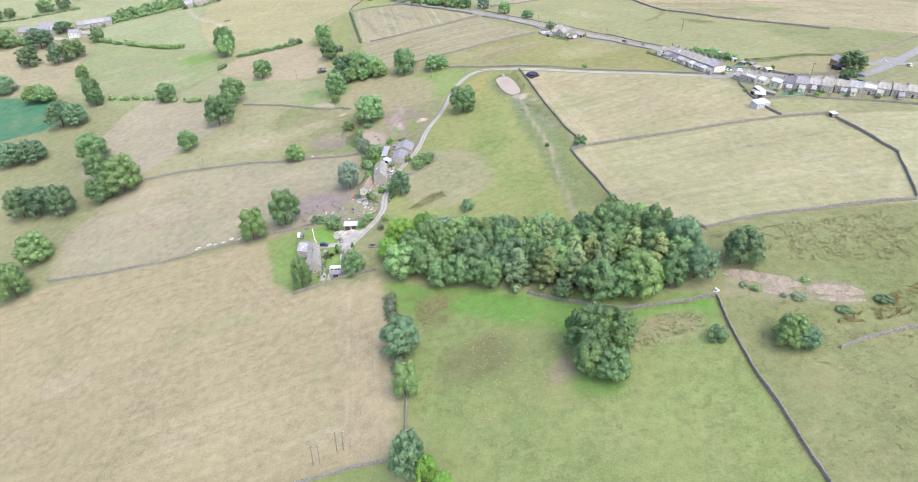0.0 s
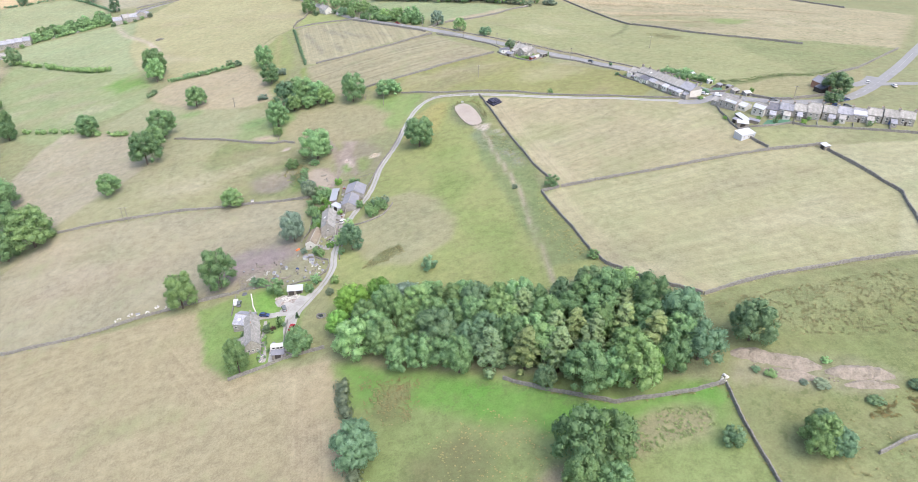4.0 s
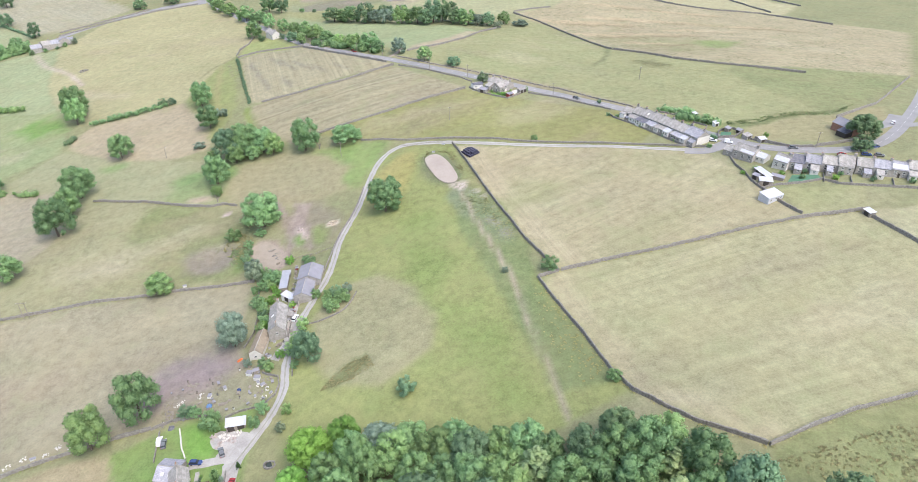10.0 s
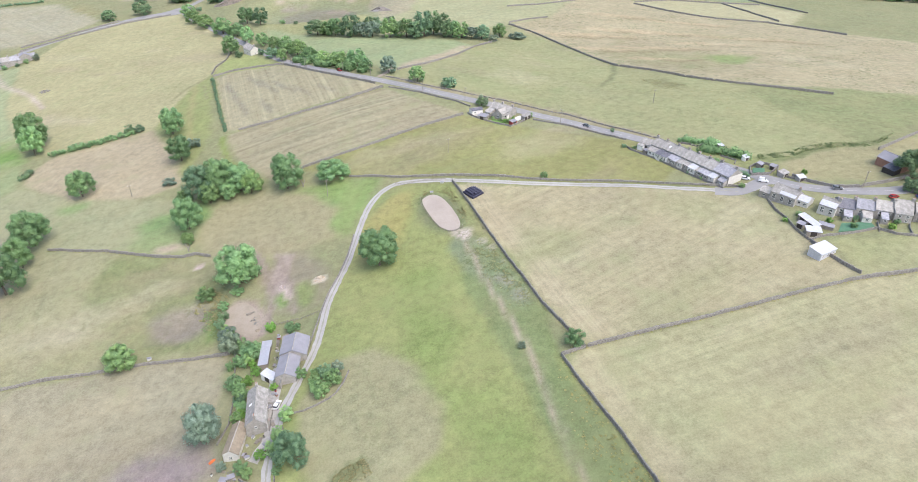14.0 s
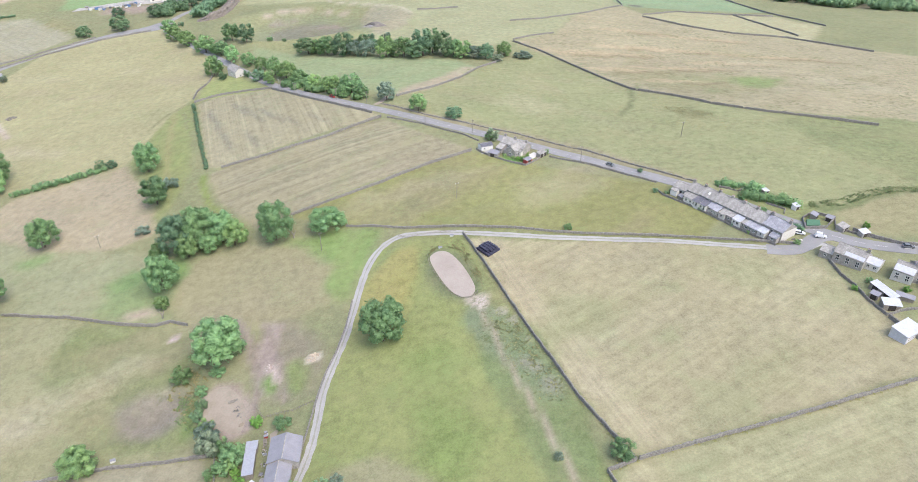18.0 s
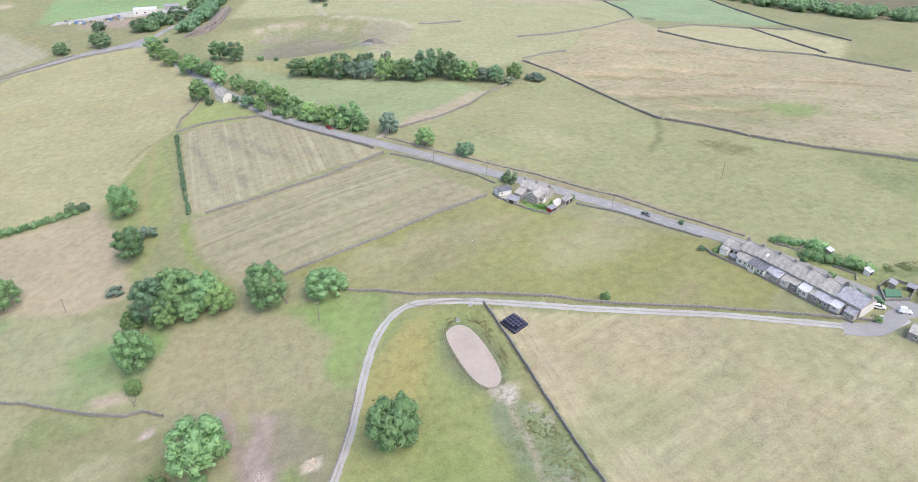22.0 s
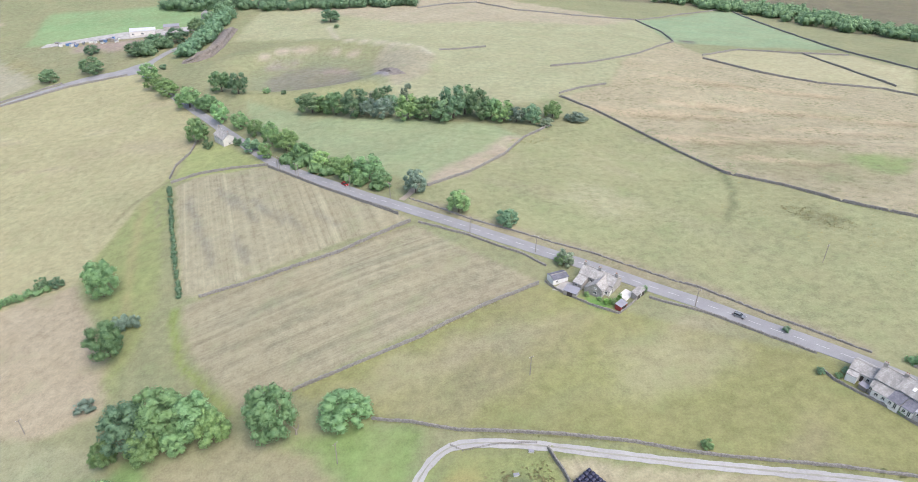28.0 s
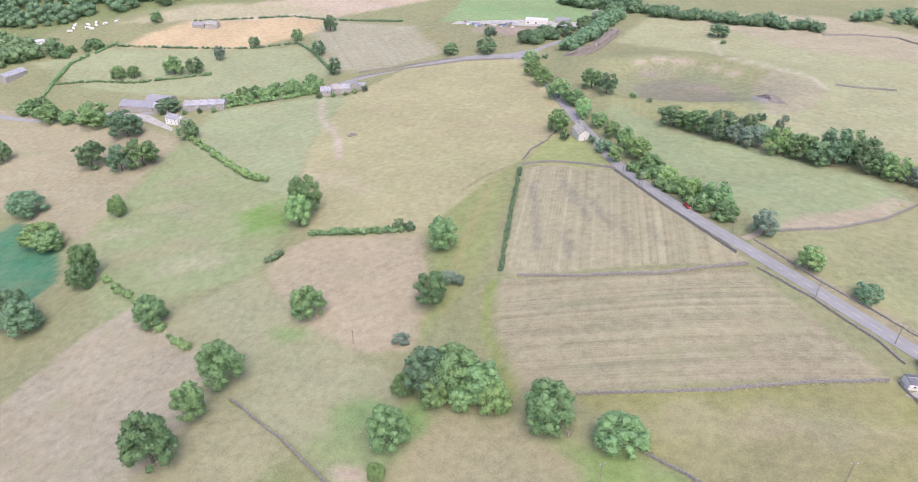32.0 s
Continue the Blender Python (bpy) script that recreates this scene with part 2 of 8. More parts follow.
CAR_WHITE, CAR_GREY = plain("car_paint_white", (0.75, 0.76, 0.78, 1), 0.25), plain("car_paint_grey", (0.18, 0.19, 0.2, 1), 0.25)
NET_GREEN = plain("green_netting", (0.09, 0.2, 0.12, 1), 0.8)
TARP_BLUE, TARP_ORANGE = plain("blue_tarpaulin", (0.12, 0.22, 0.42, 1), 0.5), plain("orange_plastic", (0.62, 0.16, 0.05, 1), 0.5)
LEAF_OAK = foliage("oak_leaf", (0.145, 0.254, 0.128, 1), (0.316, 0.484, 0.255, 1), (0.272, 0.416, 0.186, 1))
LEAF_ASH = foliage("ash_leaf", (0.189, 0.332, 0.160, 1), (0.384, 0.587, 0.322, 1), (0.335, 0.511, 0.231, 1))
LEAF_BRIGHT = foliage("lime_leaf", (0.169, 0.347, 0.080, 1), (0.307, 0.499, 0.175, 1), (0.261, 0.467, 0.122, 1))
LEAF_DARK = foliage("sycamore_leaf", (0.128, 0.221, 0.140, 1), (0.274, 0.413, 0.257, 1), (0.218, 0.339, 0.190, 1))
LEAF_SPRUCE = foliage("spruce_needle", (0.177, 0.280, 0.190, 1), (0.395, 0.552, 0.351, 1), (0.333, 0.465, 0.248, 1))
LEAF_LARCH = foliage("larch_needle", (0.220, 0.314, 0.171, 1), (0.438, 0.549, 0.319, 1), (0.377, 0.487, 0.223, 1))
LEAF_GREY = foliage("willow_leaf", (0.162, 0.226, 0.172, 1), (0.337, 0.435, 0.353, 1), (0.257, 0.336, 0.247, 1))
LEAF_RUSH = foliage("rush_blade", (0.184, 0.200, 0.098, 1), (0.236, 0.226, 0.113, 1), (0.327, 0.275, 0.148, 1))
LEAF_NETTLE = foliage("nettle_leaf", (0.150, 0.220, 0.095, 1), (0.240, 0.310, 0.150, 1), (0.250, 0.300, 0.160, 1))
LEAF_VERGE = foliage("verge_grass", (0.190, 0.225, 0.100, 1), (0.300, 0.310, 0.155, 1), (0.320, 0.295, 0.165, 1))

# ---- the lie of the land: a hillside that falls from the right to the valley on the left ----
SLOPES = [(0, 0, 22.44), (0, 1, 6.67), (0, 2, -9.59), (0, 3, 2.42), (0, 4, 0.09), (1, 0, 50.08), (1, 1, -30.22), (1, 2, 1.41),
          (1, 3, -0.2), (2, 0, -12.54), (2, 1, -3.05), (2, 2, 0.62), (3, 0, -7.95), (3, 1, -0.9), (4, 0, -0.67)]
KNOLLS = [(15, 585, 75, 8.43), (-90, 620, 80, 2.06), (45, 455, 30, 2.21), (-25, 400, 38, -1.74), (-92, 375, 40, -4.56), (175, 650, 75, -7.78),
          (95, 220, 35, 6.97), (-228, 505, 60, 2.74), (115, 150, 40, 0.43), (40, 300, 40, 0.6), (-160, 390, 45, 5.71), (-60, 470, 30, -1.81)]


def soft_clip(u, lo, hi, k=0.35):
    return np.where(u > hi, hi + k * (1 - np.exp(-np.maximum(u - hi, 0) / k)),
                    np.where(u < lo, lo - k * (1 - np.exp(-np.maximum(lo - u, 0) / k)), u))


WAVES = {}


def wave(x, y, size, seed=0):
    """A cheap smooth noise of about -1 to 1 with features of that size."""
    if (size, seed) not in WAVES:
        r = np.random.RandomState(seed)
        WAVES[size, seed] = [(math.cos(a), math.sin(a), f, p, i) for i, (a, f, p) in enumerate((r.uniform(0, 6.283), r.uniform(0.6, 1.9) / size, r.uniform(0, 6.283)) for _ in range(7))]
    lib = math if isinstance(x, float) else np
    total = 0
    for c, s, f, p, i in WAVES[size, seed]:
        total = total + lib.sin((x * c + y * s) * f * 3.0 + p + 1.3 * lib.sin((y * c - x * s) * f * 2.1 + i))
    return total / 4.0


def height(x, y):
    x, y = np.asarray(x, float), np.asarray(y, float)
    u, v = soft_clip(x / 300, -1.5, 0.85), soft_clip((y - 450) / 400, -0.9, 1.5)
    z = sum(k * u ** i * v ** j for i, j, k in SLOPES)
    for bx, by, s, k in KNOLLS:
        z = z + k * np.exp(-((x - bx) ** 2 + (y - by) ** 2) / (2 * s * s))
    # the old quarry bowl and its bank
    q = ((x + 30) / 62) ** 2 + ((y - 850) / 46) ** 2
    z = z - 7.0 * np.exp(-np.minimum(q, 8) ** 3) + 2.5 * np.exp(-((q - 1.9) ** 2) * 2.0)
    return z + 0.06 * wave(x, y, 12, 3) + 0.18 * wave(x, y, 34, 4)


def clip_one(u, lo, hi, k=0.35):
    if u > hi:
        return hi + k * (1 - math.exp(-(u - hi) / k))
    return lo - k * (1 - math.exp(-(lo - u) / k)) if u < lo else u


def z_at(x, y):
    """The same height for one place."""
    x, y = float(x), float(y)
    u, v = clip_one(x / 300, -1.5, 0.85), clip_one((y - 450) / 400, -0.9, 1.5)
    z = sum(k * u ** i * v ** j for i, j, k in SLOPES)
    for bx, by, s, k in KNOLLS:
        z += k * math.exp(-((x - bx) ** 2 + (y - by) ** 2) / (2 * s * s))
    q = ((x + 30) / 62) ** 2 + ((y - 850) / 46) ** 2
    if q < 6:
        z += -7.0 * math.exp(-q ** 3) + 2.5 * math.exp(-((q - 1.9) ** 2) * 2.0)
    return z + 0.06 * wave(x, y, 12, 3) + 0.18 * wave(x, y, 34, 4)


def ground_lines(lo, a, b, hi, step, grow):
    mid = list(np.arange(a, b + 0.01, step))
    out, s, p = [], step, b
    while p < hi:
        s *= 1 + grow
        p += s
        out.append(p)
    back, s, p = [], step, a
    while p > lo:
        s *= 1 + grow
        p -= s
        back.append(p)
    return np.array(back[::-1] + mid + out)


GX = ground_lines(-3200, -240, 215, 3200, 2.0, 0.026)
GY = ground_lines(-900, 100, 640, 3600, 2.0, 0.024)
XX, YY = np.meshgrid(GX, GY)
FX, FY = XX.ravel(), YY.ravel()


def inside(poly, x, y):
    res = np.zeros(x.shape, bool)
    for (x0, y0), (x1, y1) in zip(poly, poly[1:] + poly[:1]):
        cross = (y0 > y) != (y1 > y)
        res ^= cross & (x < (x1 - x0) * (y - y0) / ((y1 - y0) or 1e-9) + x0)
    return res


TINT = np.zeros((FX.size, 3))
TINT[:] = (0.222, 0.232, 0.128)
MOW = np.zeros((FX.size, 3))
MOW[:, 2] = 0.12


def field(poly, colour, soft=1.0, angle=None, lines=0.0, rough=None, amount=1.0):
    """Gives the ground inside a plan outline its own sward: colour, cutting direction and roughness. Haze is painted
    in: far fields are brightened.
    """
    px, py = zip(*poly)
    # far: distance haze put into the colour, up to 9 % brighter
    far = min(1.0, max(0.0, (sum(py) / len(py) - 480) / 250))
    # west: more red and blue towards the west
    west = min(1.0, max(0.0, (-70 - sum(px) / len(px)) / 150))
    m = soft * 2 + 4
    near = np.where((FX > min(px) - m) & (FX < max(px) + m) & (FY > min(py) - m) & (FY < max(py) + m))[0]
    x, y = FX[near], FY[near]
    wx, wy = wave(x, y, 14, 5) * soft * 0.6, wave(x, y, 14, 6) * soft * 0.6
    w = np.zeros(near.size)
    for k in range(9):
        r = soft * (0 if k == 0 else 0.55 if k % 2 else 1.0)
        w += inside(list(poly), x + wx + r * math.cos(k * 2.4), y + wy + r * math.sin(k * 2.4))
    w = (w / 9 * amount)[:, None]
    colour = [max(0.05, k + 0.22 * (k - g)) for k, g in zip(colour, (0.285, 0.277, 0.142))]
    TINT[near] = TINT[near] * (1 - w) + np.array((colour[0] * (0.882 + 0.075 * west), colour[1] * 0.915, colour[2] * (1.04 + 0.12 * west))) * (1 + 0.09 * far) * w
    if angle is not None:
        a = radians(angle)
        u = -x * math.sin(a) + y * math.cos(a)
        full = w[:, 0] > 0.3
        MOW[near[full], 0] = u[full]
        MOW[near, 1] = MOW[near, 1] * (1 - w[:, 0]) + lines * w[:, 0]
    if rough is not None:
        MOW[near, 2] = MOW[near, 2] * (1 - w[:, 0]) + rough * w[:, 0]


def oval(x, y, a, b, turn=0, count=18):
    c, s = math.cos(radians(turn)), math.sin(radians(turn))
    return [(x + a * math.cos(i * 6.2832 / count) * c - b * math.sin(i * 6.2832 / count) * s,
             y + a * math.cos(i * 6.2832 / count) * s + b * math.sin(i * 6.2832 / count) * c) for i in range(count)]


STRAW = (0.318, 0.283, 0.152)
LUSH, MID = (0.17, 0.26, 0.075), (0.215, 0.25, 0.095)
MOOR = (0.335, 0.295, 0.168)
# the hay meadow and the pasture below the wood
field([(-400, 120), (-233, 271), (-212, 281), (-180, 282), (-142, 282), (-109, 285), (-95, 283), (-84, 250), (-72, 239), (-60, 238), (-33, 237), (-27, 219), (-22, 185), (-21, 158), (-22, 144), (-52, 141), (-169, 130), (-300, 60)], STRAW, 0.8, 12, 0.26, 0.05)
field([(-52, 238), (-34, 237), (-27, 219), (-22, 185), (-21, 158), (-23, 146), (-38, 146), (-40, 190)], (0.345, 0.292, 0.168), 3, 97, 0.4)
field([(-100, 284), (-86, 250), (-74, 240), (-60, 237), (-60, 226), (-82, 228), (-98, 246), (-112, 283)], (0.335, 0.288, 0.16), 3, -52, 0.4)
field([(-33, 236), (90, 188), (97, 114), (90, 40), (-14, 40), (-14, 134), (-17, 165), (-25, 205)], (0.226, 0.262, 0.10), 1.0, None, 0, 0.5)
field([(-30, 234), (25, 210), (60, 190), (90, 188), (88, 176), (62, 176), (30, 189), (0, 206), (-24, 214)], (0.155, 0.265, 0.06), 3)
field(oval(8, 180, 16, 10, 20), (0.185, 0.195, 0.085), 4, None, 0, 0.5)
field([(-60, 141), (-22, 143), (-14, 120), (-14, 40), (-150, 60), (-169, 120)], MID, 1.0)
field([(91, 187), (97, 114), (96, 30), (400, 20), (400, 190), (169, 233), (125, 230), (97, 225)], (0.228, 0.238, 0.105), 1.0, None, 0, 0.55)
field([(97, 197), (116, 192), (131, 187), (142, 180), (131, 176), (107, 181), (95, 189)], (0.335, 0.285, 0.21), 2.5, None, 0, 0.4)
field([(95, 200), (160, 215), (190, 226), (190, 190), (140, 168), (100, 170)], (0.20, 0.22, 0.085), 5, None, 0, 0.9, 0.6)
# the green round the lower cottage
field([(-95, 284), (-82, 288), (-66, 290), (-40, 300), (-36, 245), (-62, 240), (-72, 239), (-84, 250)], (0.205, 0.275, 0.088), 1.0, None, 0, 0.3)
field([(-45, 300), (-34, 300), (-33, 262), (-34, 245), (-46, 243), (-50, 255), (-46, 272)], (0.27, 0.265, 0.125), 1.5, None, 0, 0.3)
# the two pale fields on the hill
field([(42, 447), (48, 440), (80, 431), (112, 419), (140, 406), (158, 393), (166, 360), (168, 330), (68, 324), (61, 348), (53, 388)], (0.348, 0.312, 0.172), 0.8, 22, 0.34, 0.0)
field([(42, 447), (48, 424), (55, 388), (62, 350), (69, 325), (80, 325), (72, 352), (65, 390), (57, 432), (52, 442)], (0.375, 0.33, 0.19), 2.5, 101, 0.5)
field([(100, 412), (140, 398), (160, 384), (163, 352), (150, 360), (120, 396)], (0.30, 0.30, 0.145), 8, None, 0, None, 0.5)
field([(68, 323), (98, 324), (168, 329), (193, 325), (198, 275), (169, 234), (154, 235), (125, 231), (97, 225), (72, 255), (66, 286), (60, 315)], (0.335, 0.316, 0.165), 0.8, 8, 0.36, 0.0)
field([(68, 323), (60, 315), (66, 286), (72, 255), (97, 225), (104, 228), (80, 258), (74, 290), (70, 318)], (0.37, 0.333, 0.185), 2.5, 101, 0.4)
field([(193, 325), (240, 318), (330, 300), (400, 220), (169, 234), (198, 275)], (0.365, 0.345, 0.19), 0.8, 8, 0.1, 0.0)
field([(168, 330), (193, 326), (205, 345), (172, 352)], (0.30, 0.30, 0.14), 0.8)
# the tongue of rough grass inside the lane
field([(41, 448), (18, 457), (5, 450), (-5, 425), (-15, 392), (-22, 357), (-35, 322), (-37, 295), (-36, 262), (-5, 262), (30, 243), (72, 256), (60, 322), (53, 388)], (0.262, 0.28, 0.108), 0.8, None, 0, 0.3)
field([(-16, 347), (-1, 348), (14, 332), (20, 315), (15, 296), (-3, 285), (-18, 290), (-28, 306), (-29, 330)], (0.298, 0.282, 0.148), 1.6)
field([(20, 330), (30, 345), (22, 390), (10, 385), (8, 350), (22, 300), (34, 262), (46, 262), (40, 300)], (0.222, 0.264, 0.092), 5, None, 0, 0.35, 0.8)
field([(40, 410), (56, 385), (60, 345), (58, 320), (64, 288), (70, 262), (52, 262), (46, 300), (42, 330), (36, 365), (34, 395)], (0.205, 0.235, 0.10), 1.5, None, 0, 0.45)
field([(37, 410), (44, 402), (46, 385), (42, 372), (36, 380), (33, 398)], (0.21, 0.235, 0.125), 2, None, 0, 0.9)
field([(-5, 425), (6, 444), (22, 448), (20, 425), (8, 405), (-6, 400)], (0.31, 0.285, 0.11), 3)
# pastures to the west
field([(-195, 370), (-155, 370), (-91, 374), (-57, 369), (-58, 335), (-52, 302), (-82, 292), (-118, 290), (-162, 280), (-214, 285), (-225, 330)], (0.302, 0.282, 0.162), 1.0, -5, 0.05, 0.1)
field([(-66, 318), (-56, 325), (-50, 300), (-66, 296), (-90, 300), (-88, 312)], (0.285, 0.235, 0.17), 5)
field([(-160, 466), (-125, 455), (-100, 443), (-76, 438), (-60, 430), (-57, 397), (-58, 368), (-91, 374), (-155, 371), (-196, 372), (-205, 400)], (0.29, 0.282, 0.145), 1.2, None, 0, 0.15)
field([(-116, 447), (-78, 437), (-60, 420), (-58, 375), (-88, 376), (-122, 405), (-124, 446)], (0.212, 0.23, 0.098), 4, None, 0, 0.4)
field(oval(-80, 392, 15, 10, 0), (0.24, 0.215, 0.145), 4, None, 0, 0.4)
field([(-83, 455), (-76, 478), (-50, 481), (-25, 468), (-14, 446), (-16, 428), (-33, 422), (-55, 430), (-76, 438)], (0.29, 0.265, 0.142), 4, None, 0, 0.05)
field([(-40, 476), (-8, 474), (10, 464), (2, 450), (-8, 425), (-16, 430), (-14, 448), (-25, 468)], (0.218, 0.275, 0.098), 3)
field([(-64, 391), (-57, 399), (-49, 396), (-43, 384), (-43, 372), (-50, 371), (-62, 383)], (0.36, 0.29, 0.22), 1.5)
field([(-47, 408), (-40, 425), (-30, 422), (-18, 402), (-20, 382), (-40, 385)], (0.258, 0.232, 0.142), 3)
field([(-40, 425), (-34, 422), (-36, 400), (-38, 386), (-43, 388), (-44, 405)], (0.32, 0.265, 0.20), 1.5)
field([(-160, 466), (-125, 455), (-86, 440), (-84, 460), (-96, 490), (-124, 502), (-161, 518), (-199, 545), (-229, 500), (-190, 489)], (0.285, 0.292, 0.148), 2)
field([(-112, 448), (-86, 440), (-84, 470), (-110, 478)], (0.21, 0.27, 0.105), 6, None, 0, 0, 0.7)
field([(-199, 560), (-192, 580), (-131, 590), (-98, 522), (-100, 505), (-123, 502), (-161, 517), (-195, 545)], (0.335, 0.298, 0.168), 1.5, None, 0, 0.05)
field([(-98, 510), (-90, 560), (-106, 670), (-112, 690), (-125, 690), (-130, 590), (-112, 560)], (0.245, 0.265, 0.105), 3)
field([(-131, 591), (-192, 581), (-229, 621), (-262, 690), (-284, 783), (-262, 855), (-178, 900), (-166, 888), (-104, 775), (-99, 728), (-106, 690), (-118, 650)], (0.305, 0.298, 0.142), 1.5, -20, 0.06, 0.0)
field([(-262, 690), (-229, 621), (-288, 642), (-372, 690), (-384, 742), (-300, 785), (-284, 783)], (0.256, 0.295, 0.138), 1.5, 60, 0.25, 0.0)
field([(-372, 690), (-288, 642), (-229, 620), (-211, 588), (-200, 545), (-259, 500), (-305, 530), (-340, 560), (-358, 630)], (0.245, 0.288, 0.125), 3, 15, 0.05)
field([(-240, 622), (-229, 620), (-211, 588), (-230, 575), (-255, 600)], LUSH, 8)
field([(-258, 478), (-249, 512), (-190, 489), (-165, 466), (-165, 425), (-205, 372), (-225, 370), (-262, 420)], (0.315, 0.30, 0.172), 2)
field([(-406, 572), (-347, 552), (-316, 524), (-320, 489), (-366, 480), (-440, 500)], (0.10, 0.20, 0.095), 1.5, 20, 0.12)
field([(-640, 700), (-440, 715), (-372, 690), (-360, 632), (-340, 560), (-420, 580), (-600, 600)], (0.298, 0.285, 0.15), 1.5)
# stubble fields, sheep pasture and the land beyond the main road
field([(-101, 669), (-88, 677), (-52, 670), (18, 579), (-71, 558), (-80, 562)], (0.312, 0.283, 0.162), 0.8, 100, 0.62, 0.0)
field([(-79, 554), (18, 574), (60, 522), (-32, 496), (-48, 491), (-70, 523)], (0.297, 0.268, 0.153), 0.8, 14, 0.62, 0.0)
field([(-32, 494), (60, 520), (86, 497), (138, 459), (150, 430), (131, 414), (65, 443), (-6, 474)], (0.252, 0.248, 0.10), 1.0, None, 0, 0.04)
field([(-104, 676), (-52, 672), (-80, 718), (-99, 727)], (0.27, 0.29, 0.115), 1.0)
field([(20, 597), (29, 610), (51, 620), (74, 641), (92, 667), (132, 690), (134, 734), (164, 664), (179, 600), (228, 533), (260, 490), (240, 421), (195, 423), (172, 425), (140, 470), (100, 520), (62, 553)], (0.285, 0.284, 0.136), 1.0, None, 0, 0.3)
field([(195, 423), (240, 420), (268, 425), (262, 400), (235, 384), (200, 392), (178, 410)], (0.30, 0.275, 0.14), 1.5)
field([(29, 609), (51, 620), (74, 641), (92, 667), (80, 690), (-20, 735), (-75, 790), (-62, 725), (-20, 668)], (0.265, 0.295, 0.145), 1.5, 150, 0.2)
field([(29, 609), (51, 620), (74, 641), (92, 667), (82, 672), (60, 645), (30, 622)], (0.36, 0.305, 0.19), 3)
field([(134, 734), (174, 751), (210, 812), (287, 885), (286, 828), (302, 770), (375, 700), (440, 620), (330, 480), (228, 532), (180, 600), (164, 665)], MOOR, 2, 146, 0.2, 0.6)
field([(180, 640), (210, 660), (260, 600), (240, 560), (190, 590)], (0.25, 0.24, 0.12), 12, None, 0, 0.5, 0.7)
field([(228, 532), (330, 478), (260, 430), (240, 421), (225, 480)], (0.25, 0.26, 0.12), 3, None, 0, 0.5)
field([(305, 1009), (478, 1127), (450, 961), (438, 864), (287, 885)], (0.245, 0.30, 0.155), 2)
field([(286, 828), (336, 860), (390, 846), (430, 838), (440, 776), (375, 700), (302, 770)], (0.35, 0.325, 0.175), 2, 30, 0.12)
field([(-20, 735), (60, 712), (134, 734), (174, 751), (210, 812), (287, 885), (305, 1009), (100, 1120), (-80, 1060), (-100, 950), (0, 920), (50, 860), (20, 790)], (0.31, 0.305, 0.16), 3, 160, 0.2)
field([(-60, 1060), (100, 1120), (305, 1010), (240, 950), (60, 960)], (0.34, 0.30, 0.18), 4, 20, 0.3)
field([(-72, 807), (-78, 860), (-70, 883), (-48, 903), (-12, 893), (18, 866), (27, 824), (27, 790), (8, 770), (-35, 783)], (0.238, 0.242, 0.125), 3, None, 0, 0.45)
field([(-62, 812), (-66, 850), (-50, 872), (-20, 868), (6, 850), (10, 812), (-4, 792), (-34, 796)], (0.22, 0.207, 0.13), 4, None, 0, 0.4)
field(oval(-30, 838, 26, 9, 10), (0.205, 0.195, 0.118), 5, None, 0, 0.5)
field(oval(-55, 880, 14, 5, 20), (0.27, 0.235, 0.17), 4)
field(oval(-12, 852, 14, 6, -10), (0.265, 0.225, 0.16), 4)
field([(32, 887), (67, 848), (56, 804), (31, 781), (20, 818), (18, 860)], (0.30, 0.275, 0.165), 3, -55, 0.25, 0.3)
field([(-14, 973), (-4, 916), (32, 892), (59, 872), (68, 842), (63, 842), (54, 868), (30, 887), (-8, 912), (-19, 970)], (0.37, 0.335, 0.21), 2)
field([(-78, 890), (-48, 906), (-12, 896), (13, 881), (13, 877), (-12, 891), (-48, 901), (-76, 885)], (0.35, 0.30, 0.20), 1.5)
field(oval(22, 815, 5, 16, 12), (0.27, 0.25, 0.22), 2, None, 0, 0.6)
field([(293, 885), (306, 884), (318, 900), (300, 896)], (0.16, 0.15, 0.11), 2)
field([(246, 608), (262, 604), (282, 596), (268, 578), (250, 580)], (0.20, 0.27, 0.09), 6, None, 0, 0.3, 0.8)
for lx, ly, lw in ((170, 700, 30), (200, 690, 34), (225, 700, 40), (190, 650, 30), (230, 640, 36), (260, 680, 40), (285, 720, 40), (270, 640, 34), (240, 750, 34), (215, 610, 22), (310, 650, 44)):
    field(oval(lx, ly, lw, 5, 152), (0.40, 0.325, 0.185), 3, None, 0, None, 0.85)
    field(oval(lx + 14, ly - 12, lw * 0.7, 3.5, 156), (0.245, 0.205, 0.11), 3, None, 0, 0.6, 0.7)
field([(-75, 792), (-20, 735), (20, 788), (-10, 800), (-90, 830)], (0.27, 0.27, 0.125), 3, None, 0, 0.3)
field([(-280, 990), (-140, 1000), (-130, 960), (-180, 930), (-260, 920), (-300, 940)], (0.235, 0.235, 0.105), 3, None, 0, 0.6)
field([(-290, 1000), (-130, 1010), (-120, 1100), (-300, 1100)], (0.21, 0.295, 0.12), 3)
field([(-446, 983), (-314, 979), (-246, 898), (-294, 844), (-330, 839), (-387, 911)], (0.285, 0.285, 0.16), 2, 130, 0.3)
field([(-315, 998), (-232, 905), (-200, 902), (-150, 945), (-165, 985), (-240, 990)], (0.225, 0.235, 0.11), 3, None, 0, 0.6)
